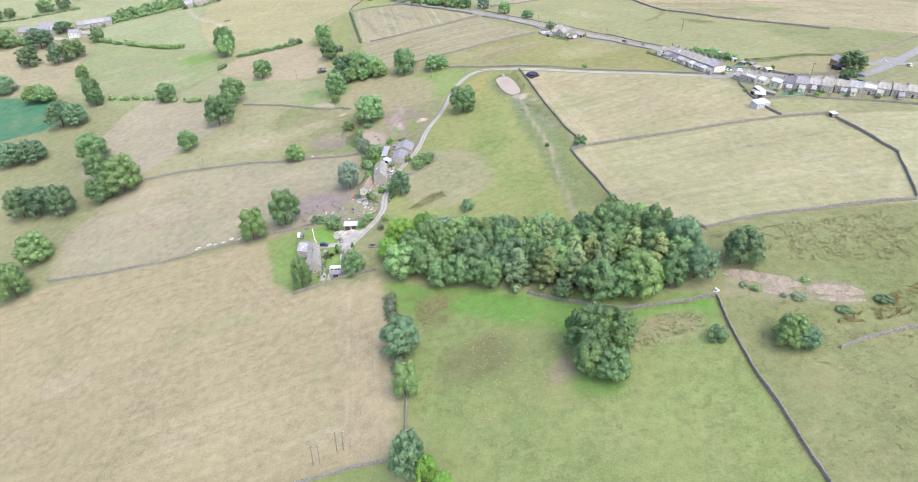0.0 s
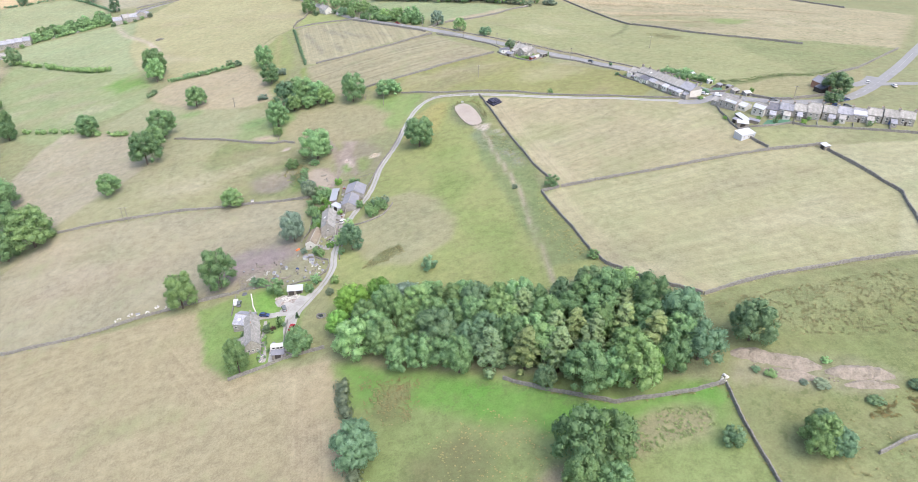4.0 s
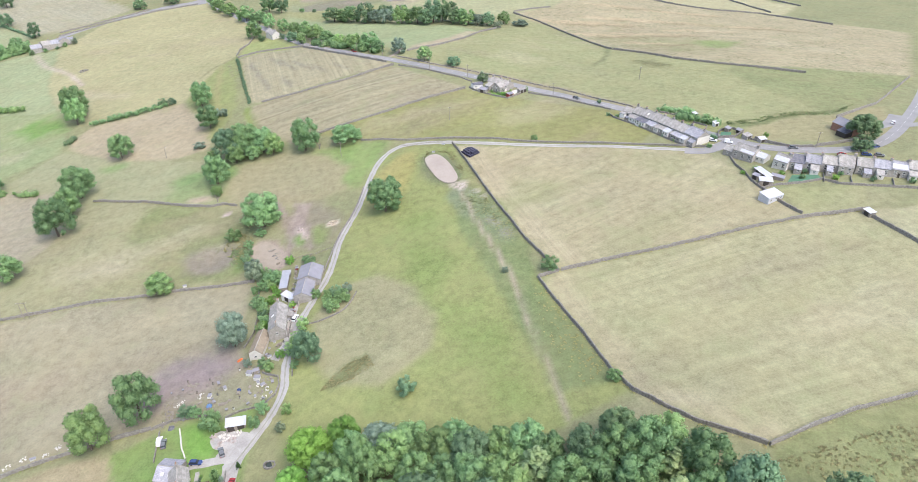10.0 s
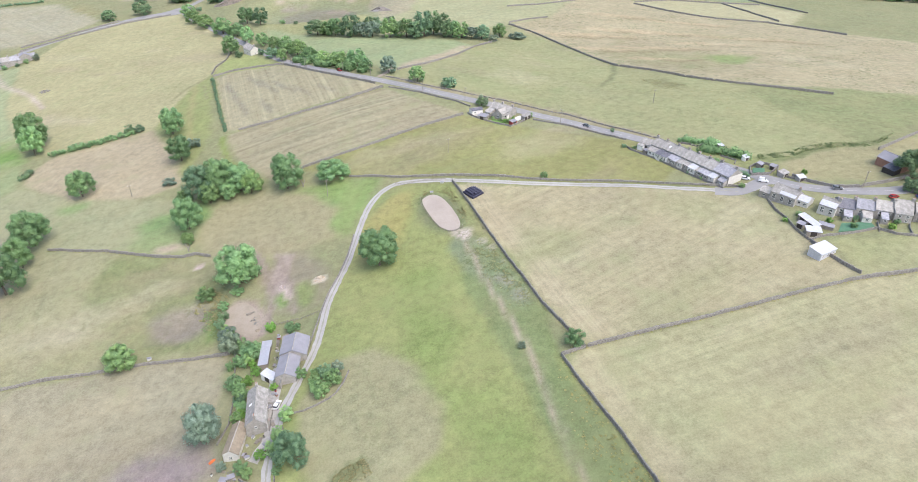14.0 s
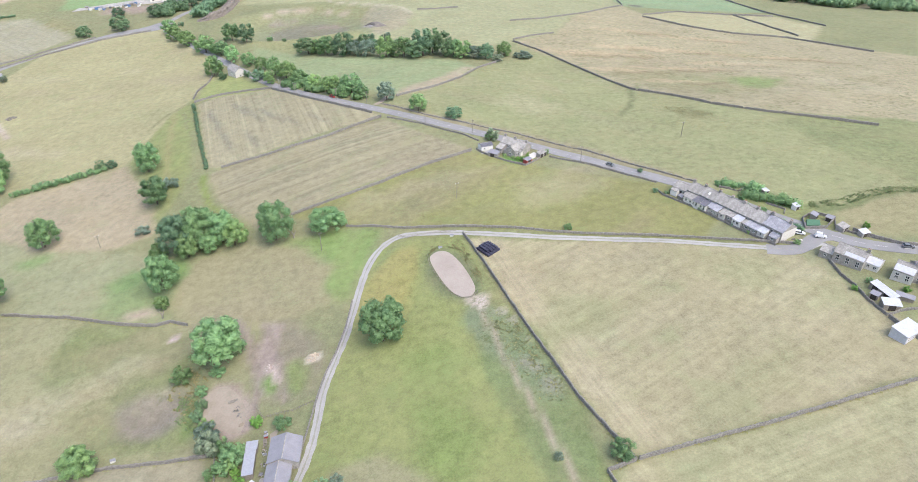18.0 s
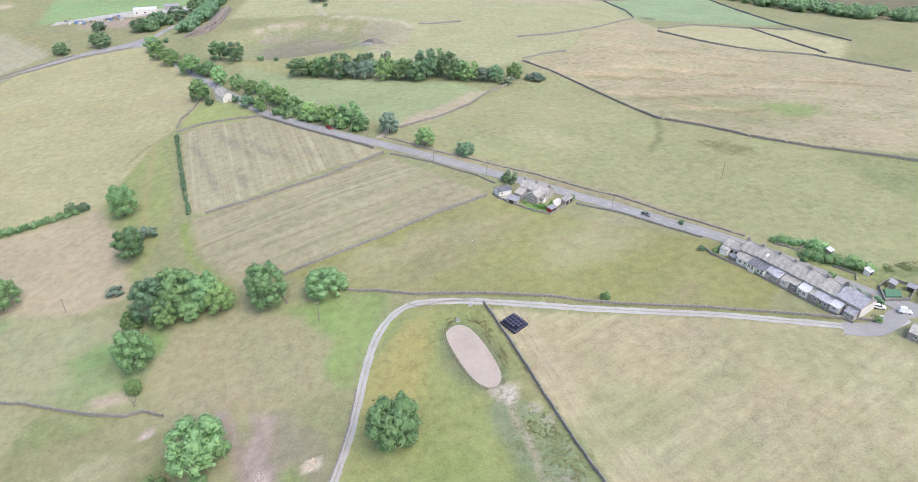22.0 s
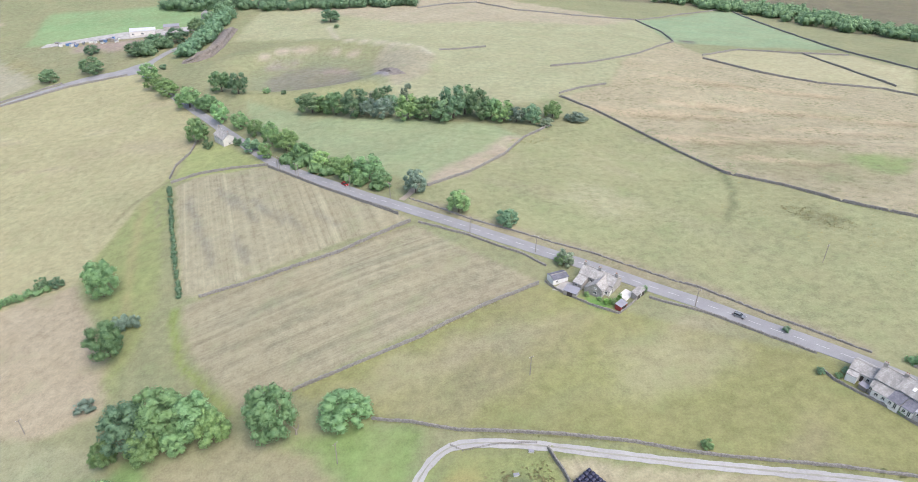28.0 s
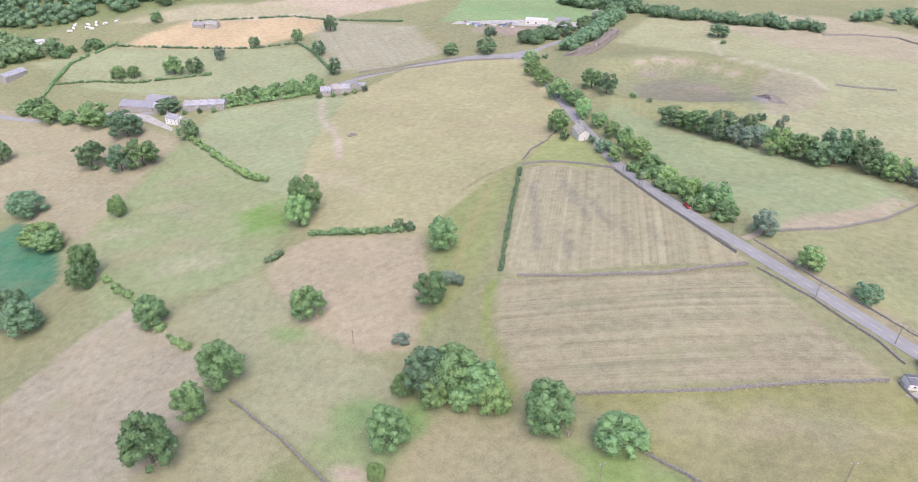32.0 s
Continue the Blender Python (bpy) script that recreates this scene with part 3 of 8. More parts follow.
field([(-250, 975), (-200, 960), (-165, 975), (-170, 988), (-240, 990)], (0.29, 0.25, 0.16), 4, None, 0, 0.4)
field([(-587, 850), (-577, 923), (-460, 977), (-420, 976), (-408, 940), (-452, 880)], (0.40, 0.335, 0.165), 2)
field([(-560, 932), (-571, 960), (-494, 1031), (-428, 989), (-460, 977)], (0.385, 0.335, 0.205), 2)
field([(-590, 845), (-452, 878), (-390, 900), (-325, 832), (-400, 770), (-545, 760), (-640, 790)], (0.262, 0.292, 0.138), 2)
field([(-540, 985), (-420, 980), (-330, 1080), (-480, 1100)], (0.36, 0.32, 0.19), 3)

# patchy growth on the hayfields and pastures
pr = random.Random(17)
for k in range(150):
    fx, fy, a, b, tilt, cut = pr.choice(((110, 380, 50, 55, 22, 1), (120, 285, 60, 45, 8, 1), (-120, 215, 90, 60, 12, 1), (-130, 330, 70, 38, -5, 0), (-110, 410, 50, 30, 20, 0), (-180, 740, 75, 110, -20, 0), (60, 490, 50, 28, 15, 0), (130, 590, 60, 70, -50, 0), (240, 640, 80, 80, 140, 1), (-280, 590, 60, 50, 15, 0)))
    x, y = fx + pr.uniform(-a, a), fy + pr.uniform(-b, b)
    tone = pr.choice(((0.30, 0.255, 0.15), (0.285, 0.245, 0.15), (0.24, 0.26, 0.115), (0.40, 0.36, 0.22), (0.39, 0.345, 0.20)))
    size = pr.uniform(5, 16)
    field(oval(x, y, size * pr.uniform(1.2, 2.6), size * 0.55, tilt + pr.uniform(-12, 12)), tone, size * 0.45, None, 0, None, pr.uniform(0.15, 0.38))

# darker swathes left in the stubble
for sx, sy, sa, sl in ((-70, 640, 112, 18), (-60, 625, 113, 24), (-48, 615, 116, 20), (-36, 600, 117, 18), (-80, 612, 106, 22), (-20, 594, 121, 12), (-58, 586, 110, 16), (-88, 640, 106, 16), (-72, 590, 107, 14)):
    field(oval(sx, sy, sl, 1.8, sa), (0.21, 0.20, 0.132), 1.5, None, 0, None, 0.65)
for sx, sy, sa, sl in ((-20, 548, 14, 34), (0, 540, 15, 40), (-30, 528, 12, 30), (10, 525, 17, 26), (-40, 540, 13, 18), (-15, 512, 15, 24), (20, 556, 14, 18)):
    field(oval(sx, sy, sl, 1.3, sa), (0.225, 0.22, 0.125), 1.5, None, 0, None, 0.6)
# the roadside house's lawn
field([(71.5, 511.5), (76, 508), (79.5, 505), (81, 501), (78, 500), (74, 504)], (0.165, 0.26, 0.075), 0.8)
# rough verges of the main road
field([(20, 601), (43, 577), (65, 558), (86, 540), (103, 523), (119, 507), (131, 490), (143, 474), (152, 461), (149, 457), (139, 468), (127, 484), (114, 499), (98, 515), (81, 532), (62, 549), (41, 569), (17, 595)], (0.295, 0.265, 0.15), 1.2, None, 0, 0.5)
# worn and trodden places
field(oval(33, 424, 10.5, 19, 18), (0.225, 0.245, 0.105), 2.5, None, 0, 0.6)
field(oval(33, 424, 8.2, 17, 18), (0.185, 0.20, 0.10), 1.0, None, 0, 0.8)
field([(-302, 780), (-282, 744), (-250, 713), (-227, 676), (-230, 674), (-253, 710), (-285, 741), (-305, 778)], (0.36, 0.325, 0.205), 1.2)
field([(-215, 737), (-194, 731), (-170, 726), (-170, 724), (-194, 729), (-215, 735)], (0.27, 0.25, 0.13), 1.0)
field(oval(-103, 473, 12, 6, 25), (0.212, 0.278, 0.11), 4)
field(oval(-84, 474, 7, 9, 10), (0.205, 0.28, 0.10), 3)
field(oval(-158, 506, 9, 5, 0), (0.215, 0.285, 0.11), 4)
field(oval(-94, 448, 8, 3, -10), (0.40, 0.32, 0.22), 3)
field(oval(-77, 429, 2.5, 1.8, 0), (0.46, 0.37, 0.30), 1)
field([(-127, 636), (-123, 651), (-107, 677), (-109, 678), (-125, 653), (-129, 638)], (0.255, 0.245, 0.12), 0.8)
field([(-101, 625), (-105, 645), (-108, 660), (-110, 660), (-107, 645), (-103, 625)], (0.24, 0.24, 0.115), 0.8)
field([(-56, 430), (-50, 422), (-46, 408), (-44, 395), (-43, 380), (-40.5, 380), (-41, 396), (-43, 410), (-47, 424), (-53, 432)], (0.285, 0.24, 0.172), 1)
field([(-43, 425), (-38, 412), (-35, 396), (-33, 382), (-31, 382), (-33, 398), (-36, 414), (-41, 427)], (0.285, 0.24, 0.172), 1)
field(oval(-38, 392, 3, 5, 10), (0.20, 0.27, 0.09), 1.5, None, 0, 0.4)
field(oval(-27, 392, 4, 9, 15), (0.225, 0.255, 0.10), 2, None, 0, 0.5)
field(oval(-65, 386, 3, 9, 0), (0.20, 0.25, 0.09), 2, None, 0, 0.5)
field([(160, 444), (168, 438), (180, 426), (188, 420), (184, 404), (171, 410), (160, 430), (152, 444)], (0.245, 0.26, 0.11), 2, None, 0, 0.5)
field([(180, 424), (196, 422), (215, 427), (240, 428), (240, 424), (214, 422), (197, 417), (186, 416)], (0.19, 0.205, 0.09), 1.5, None, 0, 1.0)
field([(177, 604), (169, 577), (150, 551), (153, 549), (172, 576), (180, 603)], (0.215, 0.22, 0.105), 1.5, None, 0, 0.8)
field(oval(190, 543, 12, 7, -40), (0.225, 0.215, 0.105), 5, None, 0, 1.0, 0.8)
field([(-2, 436), (14, 456), (40, 451), (60, 443), (110, 424), (150, 406), (149, 403), (108, 420.5), (58, 438), (38, 446), (18, 453), (4, 440)], (0.235, 0.245, 0.105), 1.2, None, 0, 0.5)
field([(-72, 290), (-66, 289), (-58, 275), (-60, 271), (-67, 274)], (0.20, 0.31, 0.08), 0.8)
field([(-60.5, 261), (-53, 261), (-52.5, 254), (-58.5, 254)], (0.21, 0.30, 0.09), 0.8)
field([(-80, 306), (-60, 312), (-50, 309), (-44, 300), (-44, 292), (-58, 288), (-66, 294), (-82, 293)], (0.275, 0.26, 0.15), 2, None, 0, 0.4)
field([(-90, 322), (-66, 326), (-56, 318), (-60, 306), (-84, 298), (-92, 306)], (0.285, 0.24, 0.19), 6)
field([(34, 408), (39, 409), (44, 408), (43.5, 403), (40.5, 399), (37.5, 403)], (0.48, 0.41, 0.31), 1.0)
field(oval(45.5, 396, 3.6, 2.4, 30), (0.46, 0.40, 0.31), 1.0)
field(oval(48, 389, 4.2, 2.8, 60), (0.46, 0.39, 0.30), 1.2)
field(oval(50.5, 379, 2.8, 2.2, 20), (0.42, 0.36, 0.27), 1.0)
field([(41, 400), (46, 398), (52, 385), (56, 368), (57, 350), (48, 352), (42, 372), (38, 385)], (0.205, 0.24, 0.115), 2.5, None, 0, 0.6)
field(oval(50, 368, 4.5, 2.2, -60), (0.28, 0.27, 0.18), 2)
field(oval(54, 358, 4.0, 2.0, -70), (0.28, 0.27, 0.18), 2)
field([(39, 399), (41.5, 398), (44, 372), (49, 340), (51.5, 318), (51.5, 290), (52.5, 262), (53.5, 248), (52, 248), (51, 262), (50, 290), (49.5, 318), (47, 340), (42, 372)], (0.335, 0.295, 0.19), 0.8)
field([(-24, 291), (-19, 296), (-13, 300), (-7, 301), (-6, 295), (-13, 292), (-20, 289)], (0.19, 0.20, 0.09), 1.5, None, 0, 0.9)
field([(-16, 218), (-4, 217), (-5, 200), (-13, 202)], (0.21, 0.215, 0.09), 3, None, 0, 1.0)
field([(56, 182), (72, 184), (86, 180), (84, 174), (66, 172), (56, 168)], (0.275, 0.255, 0.13), 2.5, None, 0, 0.7)
field(oval(36, 168, 6, 4, 40), (0.29, 0.255, 0.15), 2, None, 0, 0.5)
field(oval(47, 160, 9, 6, 0), (0.15, 0.235, 0.06), 2)
field([(-24, 401), (-20, 401), (-19, 397), (-25, 397)], (0.52, 0.45, 0.33), 0.8)
field([(-40, 402), (-36, 401), (-33, 392), (-36, 391)], (0.45, 0.37, 0.28), 1)
field([(-100, 560), (-108, 610), (-112, 660), (-116, 660), (-112, 610), (-104, 560)], (0.285, 0.275, 0.12), 2)
field([(-80, 554), (-74, 524), (-52, 492), (-48, 490), (-56, 492), (-77, 524), (-84, 554)], (0.225, 0.26, 0.085), 1)
field([(300, 1170), (427, 1152), (493, 1072), (510, 969), (548, 893), (900, 700), (2500, 600), (3000, 3000), (300, 3000)], (0.18, 0.165, 0.095), 6, None, 0, 0.7)
field([(-1500, 700), (-745, 700), (-640, 800), (-700, 860), (-620, 975), (-500, 1030), (-500, 3000), (-1500, 3000)], (0.19, 0.225, 0.09), 5, None, 0, 0.5)
field([(-640, 905), (-599, 980), (-488, 1021), (-420, 990), (-470, 985), (-585, 925)], (0.325, 0.315, 0.165), 2)

ground_mesh = bpy.data.meshes.new("ground")
rows_n, cols_n = XX.shape
fz = height(FX, FY)
idx = np.arange(FX.size).reshape(rows_n, cols_n)
quads = np.stack([idx[:-1, :-1], idx[:-1, 1:], idx[1:, 1:], idx[1:, :-1]], -1).reshape(-1, 4)
ground_mesh.vertices.add(FX.size)
ground_mesh.vertices.foreach_set("co", np.stack([FX, FY, fz], 1).ravel())
ground_mesh.loops.add(quads.size)
ground_mesh.loops.foreach_set("vertex_index", quads.ravel())
ground_mesh.polygons.add(len(quads))
ground_mesh.polygons.foreach_set("loop_start", np.arange(0, quads.size, 4))
ground_mesh.polygons.foreach_set("use_smooth", np.ones(len(quads), bool))
ground_mesh.update(calc_edges=True)
# sward colours, with the haze painted over the far fields
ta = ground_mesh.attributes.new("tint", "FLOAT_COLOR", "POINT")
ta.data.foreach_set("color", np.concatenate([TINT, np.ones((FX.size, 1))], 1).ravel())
ma = ground_mesh.attributes.new("mow", "FLOAT_VECTOR", "POINT")
ma.data.foreach_set("vector", MOW.ravel())
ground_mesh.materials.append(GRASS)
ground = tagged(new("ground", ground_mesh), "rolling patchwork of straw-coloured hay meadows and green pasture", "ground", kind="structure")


# ---- builders ----
def thing(name, label, category, x, y, turn=0, group="", kind="", z=None, lift=0.0):
    ob = new(name)
    ob.matrix_world = pose(x, y, (z_at(x, y) if z is None else z) + lift, 0, 0, turn)
    return tagged(ob, label, category, group, kind)


def mesh_of(name, bm, material):
    me = bpy.data.meshes.new(name)
    bm.to_mesh(me)
    bm.free()
    me.materials.append(material)
    return me


def part(name, bm, material, parent, label="", at=None):
    me = bm if isinstance(bm, bpy.types.Mesh) else mesh_of(name, bm, material)
    ob = new(name, me)
    ob.parent = parent
    if at is not None:
        ob.matrix_local = at
    return tagged(ob, label)


def box(bm, x0, x1, y0, y1, z0, z1):
    v = [bm.verts.new(p) for p in ((x0, y0, z0), (x1, y0, z0), (x1, y1, z0), (x0, y1, z0), (x0, y0, z1), (x1, y0, z1), (x1, y1, z1), (x0, y1, z1))]
    for f in ((3, 2, 1, 0), (4, 5, 6, 7), (0, 1, 5, 4), (1, 2, 6, 5), (2, 3, 7, 6), (3, 0, 4, 7)):
        bm.faces.new([v[i] for i in f])
    return v


def boxes(*dims):
    bm = bmesh.new()
    for d in dims:
        box(bm, *d)
    return bm


def tube(bm, points, radii, sides=8):
    rings = []
    for i, (p, r) in enumerate(zip(points, radii)):
        p = Vector(p)
        d = (Vector(points[min(i + 1, len(points) - 1)]) - Vector(points[max(i - 1, 0)])).normalized()
        a = d.orthogonal().normalized()
        b = d.cross(a)
        rings.append([bm.verts.new(p + (a * math.cos(k * 6.2832 / sides) + b * math.sin(k * 6.2832 / sides)) * r) for k in range(sides)])
    for u, v in zip(rings, rings[1:]):
        for k in range(sides):
            bm.faces.new((u[k], u[(k + 1) % sides], v[(k + 1) % sides], v[k]))
    bm.faces.new(rings[0][::-1])
    bm.faces.new(rings[-1])


def resample(line, step):
    out = []
    for (x0, y0), (x1, y1) in zip(line, line[1:]):
        n = max(1, round(math.hypot(x1 - x0, y1 - y0) / step))
        out += [(x0 + (x1 - x0) * i / n, y0 + (y1 - y0) * i / n) for i in range(n)]
    return out + [line[-1]]


def smooth(line, rounds=2):
    for _ in range(rounds):
        out = [line[0]]
        for (x0, y0), (x1, y1) in zip(line, line[1:]):
            out += [(x0 * 0.75 + x1 * 0.25, y0 * 0.75 + y1 * 0.25), (x0 * 0.25 + x1 * 0.75, y0 * 0.25 + y1 * 0.75)]
        line = out + [line[-1]]
    return line


def sideways(line):
    out = []
    for i in range(len(line)):
        (x0, y0), (x1, y1) = line[max(i - 1, 0)], line[min(i + 1, len(line) - 1)]
        d = math.hypot(x1 - x0, y1 - y0) or 1
        out.append((-(y1 - y0) / d, (x1 - x0) / d))
    return out


def ribbon(name, line, width, material, label, category, lift=0.12, step=3.0, wobble=0.0, kind="structure", seed=1):
    """A strip laid on the land along a line, with a thickness that sinks into it."""
    rnd = random.Random(seed)
    line = resample(smooth(line), step)
    bm = bmesh.new()
    across = (-0.5, -0.25, 0, 0.25, 0.5)
    rows = []
    for (x, y), (sx, sy) in zip(line, sideways(line)):
        w = width * (1 + rnd.uniform(-wobble, wobble))
        row = [bm.verts.new((x + sx * w * a, y + sy * w * a, z_at(x + sx * w * a, y + sy * w * a) + lift)) for a in across]
        lo = [bm.verts.new((v.co.x, v.co.y, v.co.z - lift - 0.4)) for v in (row[0], row[-1])]
        rows.append([lo[0]] + row + [lo[1]])
    for u, v in zip(rows, rows[1:]):
        for k in range(6):
            bm.faces.new((u[k], v[k], v[k + 1], u[k + 1]))
    return tagged(new(name, mesh_of(name, bm, material)), label, category, kind=kind)


def stone_wall(line, label="grey dry stone field wall with rough coping", high=1.25, thick=0.6, seed=0, gaps=0.0, material=None):
    """A field wall that follows the land, uneven in line, height and coping."""
    rnd = random.Random(seed * 7 + 3)
    line = resample(line, 0.9)
    bm = bmesh.new()
    prev, sag = None, 0.0
    for (x, y), (sx, sy) in zip(line, sideways(line)):
        sag = sag * 0.9 + rnd.uniform(-0.05, 0.05)
        x, y = x + sx * sag * 1.5, y + sy * sag * 1.5
        z, h = z_at(x, y), high * (1 + sag + rnd.uniform(-0.1, 0.1))
        if rnd.random() < gaps:
            h *= 0.35
        prof = [(-thick * 0.55, -0.4), (-thick * 0.42, h * 0.82), (-thick * 0.46, h * 0.83), (-thick * 0.3, h + rnd.uniform(-0.05, 0.05)),
                (thick * 0.3, h + rnd.uniform(-0.05, 0.05)), (thick * 0.46, h * 0.83), (thick * 0.42, h * 0.82), (thick * 0.55, -0.4)]
        ring = [bm.verts.new((x + sx * a, y + sy * a, z + b)) for a, b in prof]
        if prev:
            for k in range(7):
                bm.faces.new((prev[k], ring[k], ring[k + 1], prev[k + 1]))
        else:
            bm.faces.new(ring)
        prev = ring
    bm.faces.new(prev[::-1])
    return tagged(new("stone_wall", mesh_of("stone_wall", bm, material or DRY_STONE)), label, "wall", kind="structure")


# ---- roads, lane and yards ----
LANE_GREY = surface("worn_lane", (0.30, 0.29, 0.275, 1), (0.42, 0.41, 0.395, 1), 0.12, 1.5, 0.95)
LANE_WORN = surface("lane_weeds", (0.23, 0.225, 0.18, 1), (0.34, 0.325, 0.28, 1), 0.3, 2.0, 0.95)
MAIN_ROAD = [(-120, 1050), (-131, 970), (-160, 930), (-168, 893), (-133, 831), (-100, 772), (-71.5, 719), (-51, 678), (-31, 647), (-7.5, 616), (15.5, 590), (40.5, 566), (61, 546), (80, 528.5),
             (97, 511.5), (112, 496), (125, 480.5), (137, 466), (147, 453), (156, 438), (163, 424), (171, 410), (180, 396), (191, 387), (206, 379.5), (222, 377), (236, 379.5), (252, 390), (275, 410), (300, 434), (348, 485), (430, 570), (520, 640)]
VALLEY_ROAD = [(-168, 895), (-194, 894), (-227, 882.5), (-261, 857.5), (-289, 832), (-319, 797), (-345, 772), (-377, 758), (-425, 742), (-500, 700), (-600, 690), (-760, 720)]
LANE = [(171, 398), (161, 395), (139.4, 407), (112.7, 420), (82.5, 431.5), (61.5, 439.5), (40.5, 449), (18, 457.5), (9.5, 455), (2, 446), (-2.7, 432.5), (-7, 416), (-10.5, 404), (-15, 392), (-19, 380),
        (-20.5, 369), (-23, 356), (-29.6, 339.5), (-33.5, 330), (-35.5, 320), (-37, 310), (-37.3, 303), (-36.6, 294), (-40.6, 283), (-47.5, 272), (-52, 265.5)]
ribbon("main_road", MAIN_ROAD, 6.4, ASPHALT, "grey asphalt main road with a broken white centre line", "road", 0.16)
ribbon("valley_road", VALLEY_ROAD, 5.6, ASPHALT, "narrow grey asphalt road running down to the valley", "road", 0.13)
ribbon("farm_lane", LANE, 3.0, LANE_GREY, "pale gravel farm lane with worn edges", "lane", 0.10, 2.0, 0.14)
ribbon("lane_crown", LANE[1:], 0.5, LANE_WORN, "strip of trodden earth and weeds along the middle of the lane", "lane", 0.12, 1.5, 0.5)
ribbon("lane_mouth", [(150, 400), (158, 396), (165, 398), (173, 402), (180, 399)], 6.4, ASPHALT, "worn asphalt mouth of the farm lane", "lane", 0.12, 2.0)
ribbon("layby", [(248, 399), (258, 402), (268, 412)], 6.0, ASPHALT, "grey asphalt lay-by beside the road", "lay-by", 0.13, 2.0)
ribbon("side_road", [(262, 398), (290, 395), (330, 400), (400, 420)], 5.0, ASPHALT, "grey side road joining the main road", "road", 0.1)
ribbon("cottage_yard", [(-52, 268), (-52, 262), (-51, 254), (-50, 248)], 4.6, GRAVEL, "pale gravel yard beside the cottage", "yard", 0.09, 2.0, 0.1)
ribbon("cottage_drive", [(-50, 270), (-58, 270.5), (-66, 271)], 3.0, GRAVEL, "pale gravel drive to the cottage", "drive", 0.08, 2.0, 0.1)
ribbon("farm_yard", [(-36, 352), (-37.5, 340), (-36.5, 330), (-37, 318), (-42, 311)], 4.4, GRAVEL, "pale trodden farmyard between the buildings", "yard", 0.07, 2.0, 0.15)
ribbon("quarry_lane", [(15, 598), (20, 604), (24, 612), (26, 622)], 3.2, EARTH, "bare earth track leaving the main road", "track", 0.08, 2.0, 0.15)


def dashes():
    """The centre line: painted marks about 4.6 m long, 2.6 m apart."""
    line = resample(smooth(MAIN_ROAD), 0.6)
    bm = bmesh.new()
    run, prev = 0.0, None
    for (x, y), (sx, sy) in zip(line, sideways(line)):
        if y > 900 or x > 330:
            prev = None
            continue
        run += 0.6
        if run % 7.2 < 4.6:
            row = [bm.verts.new((x + sx * a, y + sy * a, z_at(x + sx * a, y + sy * a) + 0.19)) for a in (-0.07, 0.07)]
            if prev:
                bm.faces.new((prev[0], row[0], row[1], prev[1]))
            prev = row
        else:
            prev = None
    tagged(new("centre_line", mesh_of("centre_line", bm, LINE_WHITE)), "broken white painted centre line on the road", "road marking", kind="structure")


dashes()


def patch_of(name, poly, material, label, category, lift=0.1, edge=0.0):
    """A flat-laid surface with an outline, draped on the land."""
    bm = bmesh.new()
    cx, cy = sum(p[0] for p in poly) / len(poly), sum(p[1] for p in poly) / len(poly)
    poly = resample(poly + [poly[0]], 1.5)[:-1]
    rings = []
    for k in (1.0, 0.75, 0.5, 0.25):
        rings.append([bm.verts.new((cx + (x - cx) * k, cy + (y - cy) * k, z_at(cx + (x - cx) * k, cy + (y - cy) * k) + lift)) for x, y in poly])
    rings.insert(0, [bm.verts.new((v.co.x, v.co.y, v.co.z - lift - 0.4)) for v in rings[0]])
    mid = bm.verts.new((cx, cy, z_at(cx, cy) + lift))
    n = len(poly)
    for u, v in zip(rings, rings[1:]):
        for k in range(n):
            bm.faces.new((u[k], u[(k + 1) % n], v[(k + 1) % n], v[k]))
    for k in range(n):
        bm.faces.new((rings[-1][k], rings[-1][(k + 1) % n], mid))
    bmesh.ops.recalc_face_normals(bm, faces=bm.faces)
    return tagged(new(name, mesh_of(name, bm, material)), label, category, kind="structure")


ARENA = [(26.0, 437.5), (28, 439.5), (31, 440), (34, 437.5), (36.5, 432), (38.5, 425), (40.2, 416), (40, 411), (37.5, 408.5), (34.5, 409.3), (31.5, 413), (29, 420), (27, 428), (25.8, 434)]
patch_of("riding_arena", smooth(ARENA + ARENA[:1], 2)[:-1], SAND, "oval sand riding arena with rounded ends", "arena", 0.12)
patch_of("sand_heap_pad", smooth([(-62.6, 389), (-61.8, 393.5), (-58.5, 397), (-54, 397.4), (-50.5, 394), (-47.5, 389), (-45.4, 384), (-45.0, 378), (-46.2, 373), (-49.5, 373.6), (-52, 376.5), (-55.5, 378.5), (-58.5, 381.5), (-61.5, 385), (-62.6, 389)], 2)[:-1], EARTH, "bare sandy turning area behind the farm", "yard", 0.06)

patch_of("road_junction", smooth([(-228, 886), (-200, 887), (-172, 886), (-160, 898), (-160, 914), (-172, 915), (-184, 902), (-206, 899), (-228, 886)], 1)[:-1], ASPHALT, "broad asphalt road junction", "road", 0.2)
patch_of("cottage_apron", smooth([(-40.5, 281), (-43, 283), (-50, 275.5), (-57, 274), (-58, 269), (-53, 268.5), (-53.4, 258), (-49.5, 258), (-48.6, 268), (-43, 276), (-40.5, 281)], 1)[:-1], GRAVEL, "broad pale gravel turning space by the cottage", "yard", 0.11)
